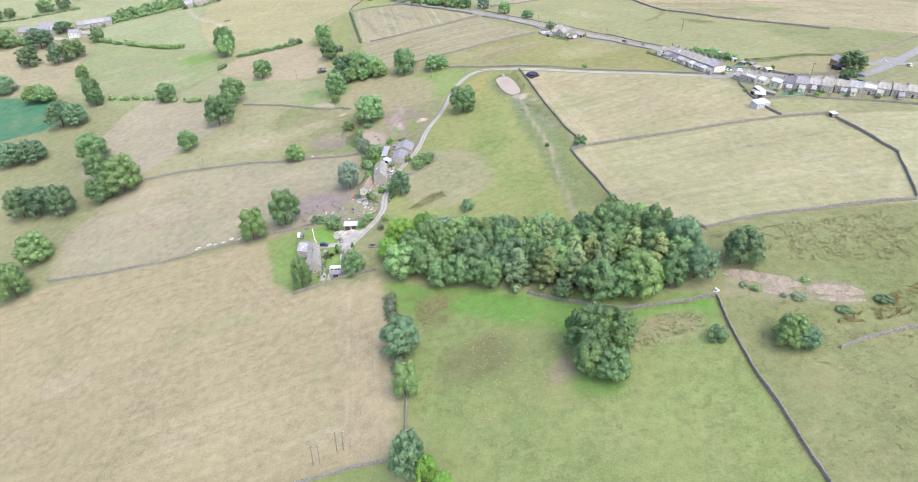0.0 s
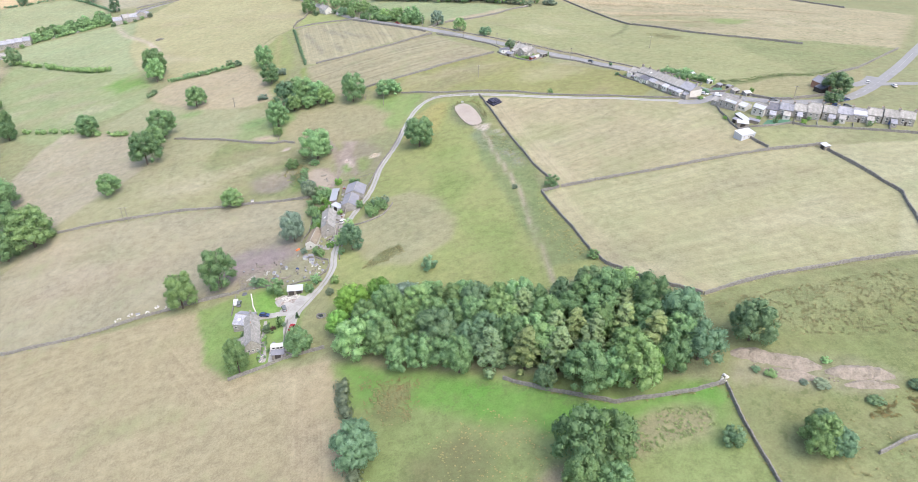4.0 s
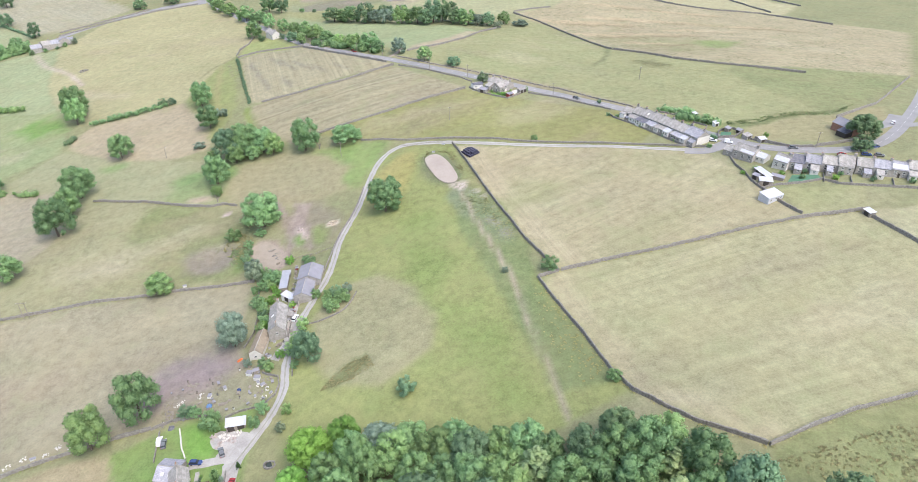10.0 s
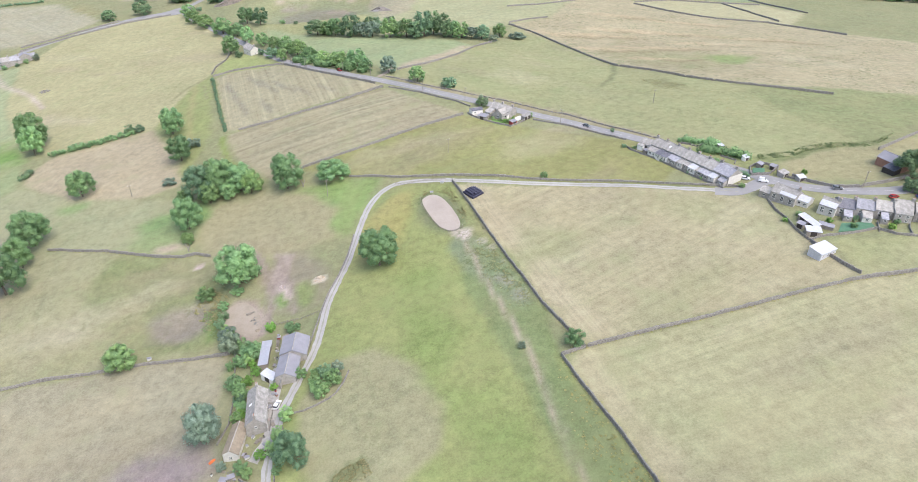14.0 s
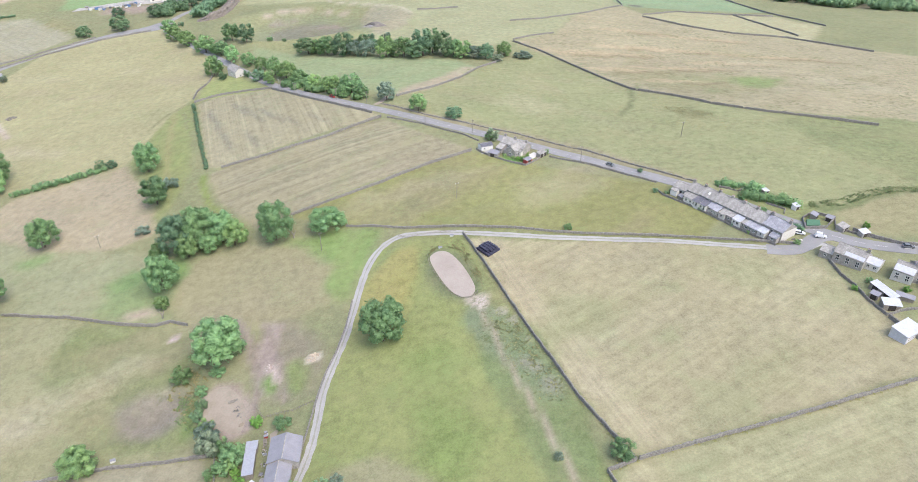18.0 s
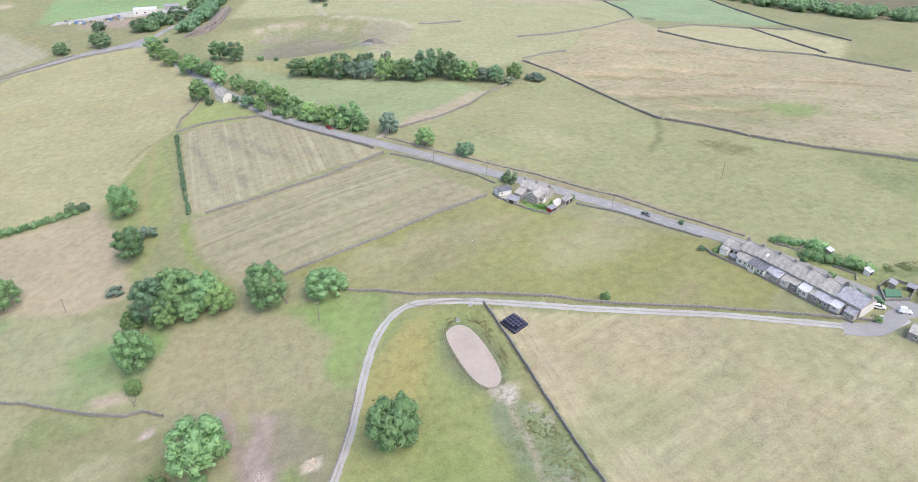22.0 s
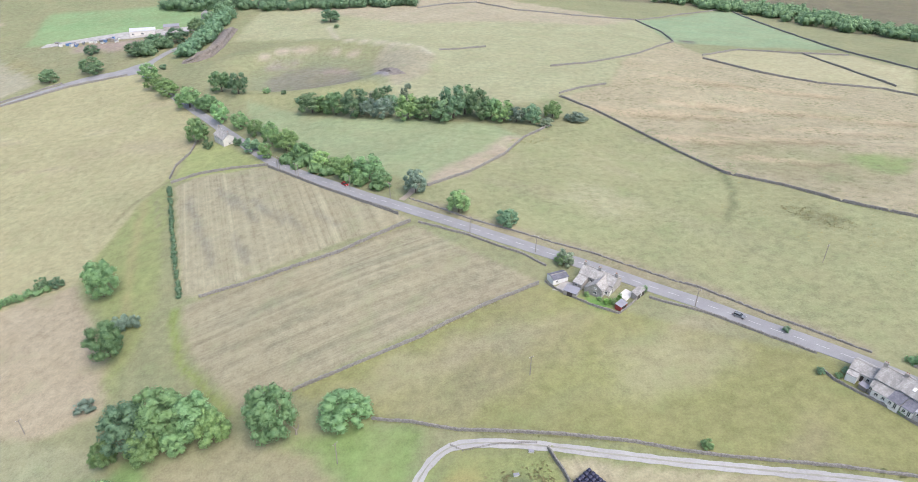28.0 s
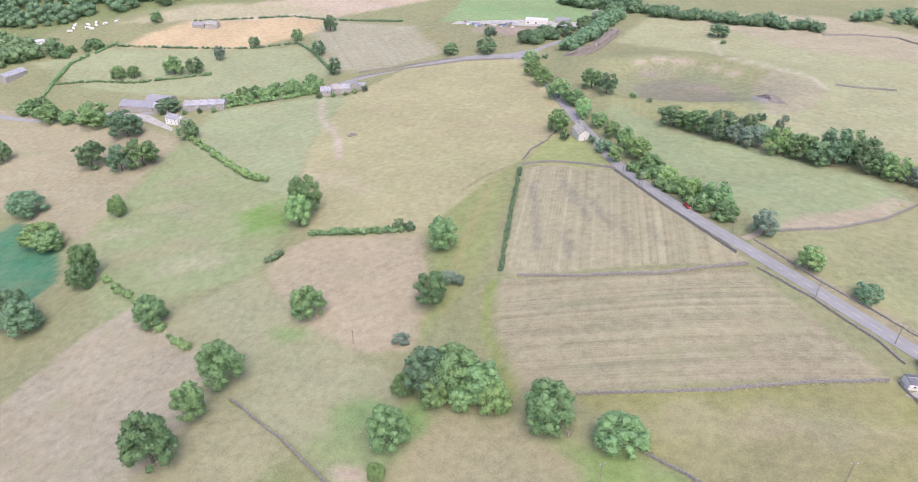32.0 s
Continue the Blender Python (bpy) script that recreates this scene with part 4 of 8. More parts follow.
patch_of("rubble_yard", smooth([(-60.5, 279), (-58.5, 283), (-54, 281.5), (-48.5, 279.5), (-46.5, 278), (-49, 274.5), (-54.5, 274.5), (-58.5, 275), (-60.5, 279)], 1)[:-1], GRAVEL, "stony hard standing beside the lane", "yard", 0.08)
patch_of("cottage_path", smooth([(-63.2, 268), (-61.6, 268), (-61.2, 260), (-59.6, 251), (-58.2, 244), (-60.6, 243.6), (-62, 250), (-62.9, 259), (-63.2, 268)], 1)[:-1], GRAVEL, "stone-flagged path along the cottage front", "path", 0.07)
patch_of("caravan_standing", [(-58.2, 253), (-51.2, 252.6), (-50.6, 243.4), (-57.6, 242.8)], GRAVEL, "gravel standing under the caravan", "yard", 0.07)
patch_of("barn_yard", smooth([(-36.2, 369), (-35, 360), (-36, 352.5), (-38.5, 345), (-37.6, 340), (-35.8, 340), (-36, 352), (-34.8, 352.5), (-34.9, 366), (-33, 371), (-36.2, 369)], 1)[:-1], EARTH, "trodden brown earth between the farm buildings", "yard", 0.1)
# ---- field walls ----
WALLS = []


def field_wall(*line):
    """One more field wall along a line of the plan; two of them are partly fallen."""
    low = {19: 0.75, 17: 0.95, 18: 0.95, 13: 1.0}.get(len(WALLS), 1.4)
    stone_wall(list(line), seed=len(WALLS), high=low, gaps={22: 0.03, 36: 0.03, 19: 0.12}.get(len(WALLS), 0.0))
    WALLS.append(list(line))


field_wall((41.7, 447.7), (46.6, 424.4), (53.2, 388.3), (60.7, 348.1), (67.8, 323.3))
field_wall((67.8, 323.3), (59.2, 322.2), (61.5, 309), (66.4, 286.4), (69.4, 267), (72.5, 255.3), (84, 238), (97, 225))
field_wall((68.5, 323.3), (98.2, 324.2), (135.3, 326.1), (162.6, 328), (193, 325))
field_wall((97.5, 224.7), (125.8, 231.3), (154.6, 234.5), (184, 234.6), (260, 228), (380, 200))
field_wall((91, 187.3), (90.8, 176.4), (92, 162.2), (93.2, 150.1), (95.4, 137.5), (96.2, 127.2), (97.7, 114.4), (99, 95), (100, 60))
field_wall((27.6, 210.1), (38, 202.5), (59, 189.6), (82, 187.3), (90.5, 187.8))
field_wall((119.4, 158.1), (128.4, 160.8), (144.6, 162.7), (190, 172))
field_wall((-214.7, 285.7), (-180.7, 282.7), (-149.1, 283.2), (-125.5, 287.6), (-103, 290.5), (-83, 291.2))
field_wall((-72, 238), (-63, 239.8), (-52.2, 243.1), (-35.8, 244.1))
field_wall((-19.5, 172), (-16.9, 165), (-16.4, 153.7), (-16.5, 145))
field_wall((-90, 134), (-48.3, 140.2), (-33.3, 142.3), (-17.5, 143.2))
field_wall((-194, 371.5), (-175.2, 371.2), (-148.8, 371.2), (-123.4, 373.3), (-88.9, 372.9), (-56, 367))
field_wall((-156, 467), (-125.2, 455), (-100.1, 443), (-86.3, 438.8), (-79.9, 439.1), (-72.7, 434.8))
field_wall((-7.2, 474.8), (4.3, 469.2), (18.4, 461.5), (34, 455.7), (49.8, 449.8), (64.8, 443.5), (82.8, 435.2), (96.3, 430), (112.5, 423.5), (135, 413.5), (150, 405.5), (161, 400))
field_wall((-32.5, 494.8), (-12.5, 499), (12.5, 504.6), (37.5, 514.2), (59.1, 520.7))
field_wall((-72.1, 557.4), (-46, 559.1), (-14.5, 564.7), (17, 577))
field_wall((-51.2, 669.3), (-18.8, 623), (12.2, 584.8))
field_wall((20.3, 575.5), (39.6, 559.5), (59, 540), (65, 531))
field_wall((95.5, 503.5), (110.3, 491), (123, 476.5), (134, 463))
field_wall((19, 598.5), (42, 573), (64, 554), (84, 536.5), (101, 519), (116.5, 503), (129, 486.5), (141, 470.5), (150, 459))
field_wall((-104.5, 674.6), (-89.9, 678.7), (-70.4, 677), (-51.3, 671.9))
field_wall((-106.4, 681.4), (-105.9, 696.6), (-100.2, 713), (-99, 727.6))
field_wall((133.4, 733.4), (147.6, 710.1), (163.3, 663.7), (171.8, 629.3), (178.8, 599.4), (196.3, 577.5), (209.4, 554), (227.6, 531.8), (270, 495))
field_wall((135.1, 738.8), (152.4, 747.6), (172.9, 751.7))
field_wall((28.7, 608.9), (50.8, 619.9), (73.8, 640.8), (91.9, 666.7), (112.7, 684.1))
field_wall((279.4, 816.5), (302.2, 769.7), (328.7, 738.2), (365.2, 720), (400, 660))
field_wall((285.6, 828.1), (336.3, 859.8), (389.5, 845.5), (429.1, 837.1))
field_wall((389.5, 845.5), (384.8, 780), (381.4, 727))
field_wall((146.6, 797.9), (175.2, 801.4), (196.9, 809.2), (228.6, 827.2), (287.4, 884.7))
field_wall((71.8, 858.7), (111, 861.7))
field_wall((75, 1027), (108, 1044), (141, 1054), (176, 1016), (236, 1003), (305, 1012))
field_wall((304.9, 1009.1), (301.7, 938.6), (287.4, 884.7))
field_wall((478.2, 1127), (449.8, 961), (438, 864), (444.1, 776.6))
field_wall((304.9, 1009.1), (390.3, 1078.2), (478.2, 1127))
field_wall((189.9, 323), (194.1, 302.4), (197.6, 275.5), (184, 236))
field_wall((326.9, 477.3), (290, 446), (269, 429), (251, 421.4), (238, 416))
field_wall((186.5, 402), (190.5, 394.5), (196.8, 386.8), (204.4, 384.4), (216, 384.6), (230, 386.4))
field_wall((-299, 827), (-261.2, 853.5), (-216.8, 878.5), (-176, 888))
field_wall((-302, 838), (-262, 862.5), (-226, 888))
field_wall((168.3, 330), (166, 337), (164.4, 345), (164, 353))


def rock_face(line, high, seed):
    """A jagged quarried cliff with a grassed back."""
    r = random.Random(seed)
    bm = bmesh.new()
    prev = None
    line = resample(line, 2.5)
    for i, ((x, y), (sx, sy)) in enumerate(zip(line, sideways(line))):
        h = high * min(1.0, i / 6, (len(line) - 1 - i) / 6) * r.uniform(0.8, 1.1)
        j = [r.uniform(-0.7, 0.7) for _ in range(5)]
        prof = [(-1.5, -0.6), (-0.6 + j[0], h * 0.25), (0.2 + j[1], h * 0.5), (0.3 + j[2], h * 0.78), (1.4 + j[3], h), (4.0, h * 0.95 + j[4] * 0.3), (9.0, h * 0.4), (13.0, -0.6)]
        ring = [bm.verts.new((x + sx * a, y + sy * a, z_at(x, y) + b)) for a, b in prof]
        if prev:
            for k in range(7):
                bm.faces.new((prev[k], ring[k], ring[k + 1], prev[k + 1]))
        prev = ring
    return tagged(new("rock_face", mesh_of("rock_face", bm, CLIFF)), "dark quarried gritstone cliff below hanging trees", "cliff", kind="structure")


CLIFF = surface("quarried_rock", (0.12, 0.105, 0.095, 1), (0.27, 0.235, 0.20, 1), 0.35, 1.2, 0.95, 0, 0.8, 0.5)
rock_face([(-136, 900), (-122, 903), (-113, 912), (-107, 935), (-103, 965), (-100, 992)], 6.0, 3)
rock_face([(21, 838), (25, 822), (29, 800)], 2.2, 5)


# ---- trees ----
def crown_mesh(name, lobes, leaves, size, material, seed, core=2):
    """Many small leaf clumps over rounded limbs' ends; the middle is filled with rough masses. The leaves are shaded with the round of their clump."""
    r = np.random.RandomState(seed)
    bm = bmesh.new()
    bmesh.ops.create_icosphere(bm, subdivisions=core, radius=1.0)
    ico = np.array([v.co[:] for v in bm.verts])
    tri = np.array([[v.index for v in f.verts] for f in bm.faces])
    bm.free()
    c = np.array(lobes)
    mid = c[:, :3].mean(0)
    verts, norms, faces = [], [], []
    for i, (cx, cy, cz, rad) in enumerate(lobes):
        bumpy = ico * (0.62 + 0.2 * r.rand(len(ico), 1)) * rad
        verts.append(bumpy * (1, 1, 0.85) + (cx, cy, cz))
        norms.append(ico)
        faces += (tri + i * len(ico)).tolist()
    area = c[:, 3] ** 2
    tries = int(leaves * 2.2)
    pick = r.choice(len(c), tries, p=area / area.sum())
    d = r.normal(size=(tries, 3))
    d /= np.linalg.norm(d, axis=1)[:, None]
    p = c[pick, :3] + d * (1, 1, 0.85) * (c[pick, 3] * r.uniform(0.72, 1.22, tries))[:, None]
    if len(c) < 200:
        deep = np.zeros(tries, bool)
        for cx, cy, cz, rad in lobes:
            deep |= np.linalg.norm((p - (cx, cy, cz)) / (1, 1, 0.85), axis=1) < rad * 0.72
        keep = np.where(~deep)[0][:leaves]
    else:
        keep = np.arange(leaves)
    p, d, pick = p[keep], d[keep], pick[keep]
    n = d + 0.45 * r.normal(size=d.shape) + (0, 0, 0.3)
    n /= np.linalg.norm(n, axis=1)[:, None]
    a = np.cross(n, r.normal(size=n.shape))
    a /= np.linalg.norm(a, axis=1)[:, None]
    b = np.cross(n, a)
    s = size * r.uniform(0.6, 1.3, len(p))[:, None]
    k = len(c) * len(ico)
    verts.append(np.stack([p + a * s, p + b * s * 0.75 + n * s * 0.15, p - a * s, p - b * s * 0.75 + n * s * 0.15], 1).reshape(-1, 3))
    if len(c) < 200:
        out = p - mid
        out /= np.linalg.norm(out, axis=1)[:, None] + 1e-6
    else:
        out = d
    soft = 0.65 * d + 0.55 * out + 0.5 * n + (0, 0, 0.15)
    soft /= np.linalg.norm(soft, axis=1)[:, None]
    norms.append(np.repeat(soft, 4, 0))
    faces += (k + np.arange(len(p) * 4).reshape(-1, 4)).tolist()
    me = bpy.data.meshes.new(name)
    me.from_pydata(np.concatenate(verts).tolist(), [], faces)
    me.polygons.foreach_set("use_smooth", np.ones(len(faces), bool))
    me.normals_split_custom_set_from_vertices(np.concatenate(norms).tolist())
    me.materials.append(material)
    return me


def broad_lobes(seed, count=30, low=0.24, lean=0.0, spread=1.0):
    """Clump centres over a few big limbs, inside an uneven egg 16 m across and 16 m high."""
    r = random.Random(seed)
    limbs = [(r.uniform(0, 6.28), r.uniform(0.82, 1.12)) for _ in range(5)]
    out = [(0, 0, 8.2, 4.2)]
    for i in range(count):
        a, z = i * 2.4 + r.uniform(-0.5, 0.5), low + (0.94 - low) * ((i + 0.5) / count) ** 0.9 + r.uniform(-0.05, 0.05)
        bulge = max(k * (0.86 + 0.14 * math.cos(a - b)) for b, k in limbs)
        wide = math.sqrt(max(0.05, 1 - ((z - 0.45) / 0.57) ** 2))
        rad = r.uniform(1.1, 2.5) * (0.75 + 0.25 * wide)
        reach = max(0.0, 8.0 * wide * spread * bulge * r.uniform(0.8, 1.05) - rad * 0.8)
        out.append((math.cos(a) * reach + lean * z, math.sin(a) * reach, z * 16, rad))
        if i % 2 == 0:
            b = a + r.uniform(-0.35, 0.35)
            out.append((math.cos(b) * (reach + rad * 0.55), math.sin(b) * (reach + rad * 0.55), z * 16 + rad * r.uniform(-0.2, 0.7), rad * 0.5))
    return out


def cone_lobes(seed, count=44, drop=0.5):
    """Clumps of boughs on an uneven cone round a straight stem, 9 m across and 18 m high."""
    r = random.Random(seed)
    out = [(0, 0, 5.0, 2.3), (0, 0, 8.5, 1.9), (0, 0, 12.0, 1.3), (0, 0, 15.0, 0.8)]
    for i in range(count):
        z = 0.14 + 0.82 * (i + 0.5) / count
        a = i * 2.4 + r.uniform(-0.6, 0.6)
        rad = r.uniform(0.75, 1.45) * (1.12 - 0.55 * z)
        reach = max(0.0, 4.6 * (1.0 - z) ** 0.62 * r.uniform(0.68, 1.12) - rad * 0.5)
        out.append((math.cos(a) * reach, math.sin(a) * reach, z * 18 - reach * 0.12, rad))
        out.append((math.cos(a) * (reach + rad * 0.7), math.sin(a) * (reach + rad * 0.7), z * 18 - reach * 0.12 - rad * drop, rad * 0.55))
    out.append((0, 0, 17.5, 0.45))
    return out


def trunk_mesh(name, tall, thick, limbs, seed):
    r = random.Random(seed)
    bm = bmesh.new()
    tube(bm, [(0, 0, -0.8), (0.05, 0, 0.5), (0.1, 0.1, tall * 0.35), (0, 0.15, tall * 0.7), (0.1, 0, tall)], [thick * 1.5, thick * 1.1, thick * 0.8, thick * 0.5, thick * 0.12], 8)
    for i in range(limbs):
        a, z = i * 2.4 + r.uniform(-0.4, 0.4), tall * r.uniform(0.3, 0.7)
        reach = r.uniform(2.5, 4.5)
        tube(bm, [(0.1, 0.1, z), (math.cos(a) * reach * 0.5, math.sin(a) * reach * 0.5, z + reach * 0.4), (math.cos(a) * reach, math.sin(a) * reach, z + reach * 0.75)],
             [thick * 0.45, thick * 0.28, thick * 0.08], 6)
    return mesh_of(name, bm, BARK)


TRUNK_BROAD = trunk_mesh("trunk", 11, 0.42, 6, 3)
TRUNK_CONIFER = trunk_mesh("trunk", 17, 0.28, 0, 4)
TRUNK_BUSH = trunk_mesh("trunk", 5, 0.2, 5, 5)
CROWNS = {}
for key, mat in (("oak", LEAF_OAK), ("ash", LEAF_ASH), ("lime", LEAF_BRIGHT), ("dark", LEAF_DARK), ("grey", LEAF_GREY)):
    CROWNS[key] = [crown_mesh("crown", broad_lobes(s * 13 + len(key), 38 + 3 * s), 5000, 0.34, mat, s + 20, core=1) for s in range(2 if key in ("lime", "grey") else 3)]
CROWNS["spruce"] = [crown_mesh("crown", cone_lobes(s + 3, 42 + 3 * s), 3800, 0.3, LEAF_SPRUCE, s, core=1) for s in range(3)]
CROWNS["larch"] = [crown_mesh("crown", cone_lobes(s + 31, 36 + 4 * s, 0.2), 3600, 0.3, LEAF_LARCH, s + 9, core=1) for s in range(3)]
FAR = {key: [crown_mesh("crown", broad_lobes(s * 7 + 2, 26, 0.16), 2000, 0.52, mat, s + 40, core=1) for s in range(2)]
       for key, mat in (("oak", LEAF_OAK), ("ash", LEAF_ASH), ("dark", LEAF_DARK), ("grey", LEAF_GREY))}
BUSHES = {key: [crown_mesh("crown", broad_lobes(s * 5 + 1, 18, 0.08), 1300, 0.62, mat, s + 60, core=1) for s in range(2)]
          for key, mat in (("oak", LEAF_OAK), ("ash", LEAF_ASH), ("dark", LEAF_DARK), ("grey", LEAF_GREY), ("lime", LEAF_BRIGHT))}
tree_rnd = random.Random(11)
SPECIES = {"oak": "broad green oak with a rounded leafy crown", "ash": "mid-green ash tree with a loose leafy crown", "lime": "bright yellow-green young tree in full leaf",
           "dark": "dense dark green sycamore", "grey": "grey-green willow with a thin crown", "spruce": "tall dark spruce with drooping boughs", "larch": "yellow-green larch with feathery boughs"}


def plant(key, x, y, wide, tall, group="", far=False, where="standing in the pasture"):
    conifer = key in ("spruce", "larch")
    store = CROWNS[key] if conifer or not far else FAR[key]
    ob = thing("tree", SPECIES[key] + " " + where, "tree", x, y, tree_rnd.uniform(0, 360), group)
    k = (wide / 9.0, tall / 18.0) if conifer else (wide / 16.0, tall / 16.0)
    ob.scale = (k[0] * tree_rnd.uniform(0.94, 1.06), k[0] * tree_rnd.uniform(0.94, 1.06), k[1])
    part("trunk", TRUNK_CONIFER if conifer else TRUNK_BROAD, None, ob)
    part("crown", tree_rnd.choice(store), None, ob)
    return ob


def bush(key, x, y, wide, tall, where="growing in rough grass", group=""):
    ob = thing("bush", {"oak": "rounded green bush", "ash": "leafy mid-green bush", "dark": "dark green thorn bush", "grey": "grey-green scrubby bush", "lime": "bright green garden shrub"}[key] + " " + where, "bush", x, y, tree_rnd.uniform(0, 360), group)
    ob.scale = (wide / 16, wide / 16, tall / 16)
    part("trunk", TRUNK_BUSH, None, ob)
    part("crown", tree_rnd.choice(BUSHES[key]), None, ob)
    return ob


def shrubs_into(points, leaves, size, material, name, label, category, seed, kind="", group=""):
    """One mesh of many small rounded shrubs: (x, y, width, height)."""
    r = np.random.RandomState(seed)
    lobes = []
    for x, y, w, h in points:
        lobes.append((x, y, z_at(x, y) + h * 0.45, w * 0.5))
        lobes.append((x + r.uniform(-0.3, 0.3) * w, y + r.uniform(-0.3, 0.3) * w, z_at(x, y) + h * 0.7, w * 0.33))
    me = crown_mesh(name, lobes, leaves, size, material, seed, core=1)
    return tagged(new(name, me), label, category, group, kind)


def blades_into(points, material, name, label, category, seed, kind=""):
    """One mesh of many grass and weed tufts, each a fan of arching blades: (x, y, width, height)."""
    r = random.Random(seed)
    verts, faces = [], []
    for x, y, w, h in points:
        z = z_at(x, y)
        for b in range(7):
            a = b * 0.9 + r.uniform(0, 0.6)
            c, s, q = math.cos(a), math.sin(a), w * r.uniform(0.5, 0.9)
            k, t = len(verts), w * 0.16
            verts += [(x - s * t, y + c * t, z - 0.05), (x + s * t, y - c * t, z - 0.05), (x + c * q * 0.6 + s * t * 1.6, y + s * q * 0.6 - c * t * 1.6, z + h * 0.45), (x + c * q * 0.6 - s * t * 1.6, y + s * q * 0.6 + c * t * 1.6, z + h * 0.45),
                      (x + c * q * 1.15, y + s * q * 1.15, z + h * 0.35)]
            faces += [(k, k + 1, k + 2, k + 3), (k + 3, k + 2, k + 4)]
    me = bpy.data.meshes.new(name)
    me.from_pydata(verts, [], faces)
    me.materials.append(material)
    return tagged(new(name, me), label, category, kind=kind)


def hedge(line, wide, tall, material=None, label="clipped dark green field hedge", seed=0, gap=0.0, density=60):
    r = random.Random(seed)
    pts = [(x + r.uniform(-0.3, 0.3), y + r.uniform(-0.3, 0.3), wide * r.uniform(0.65, 1.4), tall * r.uniform(0.6, 1.45)) for x, y in resample(line, wide * 0.6) if r.random() > gap]
    return shrubs_into(pts, len(pts) * density, max(0.2, wide * 0.085), material or LEAF_OAK, "hedge", label, "hedge", seed)


# single field trees: kind, x, y, crown width, height
for key, x, y, w, h in [
    ("oak", -174, 401, 14, 13), ("oak", -163.5, 434.5, 19, 21), ("oak", -165, 475, 20, 19), ("ash", -164, 456, 13, 16), ("oak", -103, 289, 15.5, 18), ("oak", -88, 298, 16, 20),
    ("oak", -99, 374, 13.5, 10), ("oak", -154, 518, 15, 15), ("oak", -226, 500, 17, 15), ("oak", -299, 530, 16, 20), ("oak", -293, 521, 13, 14), ("oak", -362, 553, 22, 14), ("oak", -350, 549, 18, 13)]:
    plant(key, x, y, w, h, "field trees")
for key, x, y, w, h in [
    ("dark", -406, 580, 24, 16), ("dark", -306, 489, 22, 20), ("dark", -293, 485.5, 20, 18), ("oak", -336, 589, 13, 14), ("oak", -203, 364, 25, 22), ("oak", -215, 357, 18, 17),
    ("oak", -247, 415, 24, 21), ("oak", -232, 390, 16, 17), ("dark", -318, 436, 22, 17), ("dark", -302, 436, 20, 16), ("dark", -268, 360, 20, 19), ("dark", -255, 357, 18, 19),
    ("dark", -237, 351, 18, 20), ("oak", -231, 307, 22, 17), ("oak", -240, 282, 18, 22), ("oak", -226, 277, 18, 20), ("oak", -209.5, 604, 20, 23), ("ash", -205, 591, 14, 19), ("oak", -115, 576, 15, 17)]:
    plant(key, x, y, w, h, "field trees")
for key, x, y, w, h in [
    ("oak", -102.5, 535, 14, 15), ("ash", -56, 411, 21, 18), ("oak", 3.5, 398, 19, 17), ("dark", 103, 201.5, 14, 15), ("oak", 105.5, 162, 12, 11), ("dark", 110, 160, 9, 8),
    ("oak", 44.5, 172, 17, 20), ("oak", 52, 171.5, 16, 18), ("ash", 51, 161, 12.5, 11), ("oak", 43.5, 164, 12, 14), ("dark", -20, 189, 16, 17), ("ash", -17.5, 168, 10, 16), ("dark", -15, 136.5, 12.5, 18), ("lime", -9, 132, 8, 12), ("lime", -4, 128, 7, 9)]:
    plant(key, x, y, w, h, "field trees")
for key, x, y, w, h in [
    ("dark", 231.5, 386.5, 15, 12), ("oak", -68, 241, 10, 16), ("oak", -46, 244.7, 11, 11.5), ("grey", -58, 324.7, 13, 16), ("dark", -29, 306, 10.5, 13), ("ash", -39, 479, 17, 19),
    ("ash", -16, 477, 17, 10), ("dark", -84, 487, 17, 19), ("oak", -74, 490, 18, 19), ("ash", -64, 488, 16, 15), ("oak", -79, 482.5, 12, 11), ("ash", -69.5, 483, 11, 9), ("ash", -58, 483, 12, 13), ("ash", -86.5, 462, 14, 17), ("oak", -85, 449, 7, 6), ("oak", -92, 484, 9, 9)]:
    plant(key, x, y, w, h, "lane trees", where="beside the wall")

# the wood: broadleaves to the west, mixed in the middle, spruce and larch to the east
WOOD = [(-27, 233), (-5, 224), (27, 211), (45, 199), (60, 192), (89, 191), (88, 202), (78, 220), (68, 236), (52, 240), (30, 246), (12, 257), (-6, 262), (-22, 263), (-28, 254)]
wr = random.Random(21)
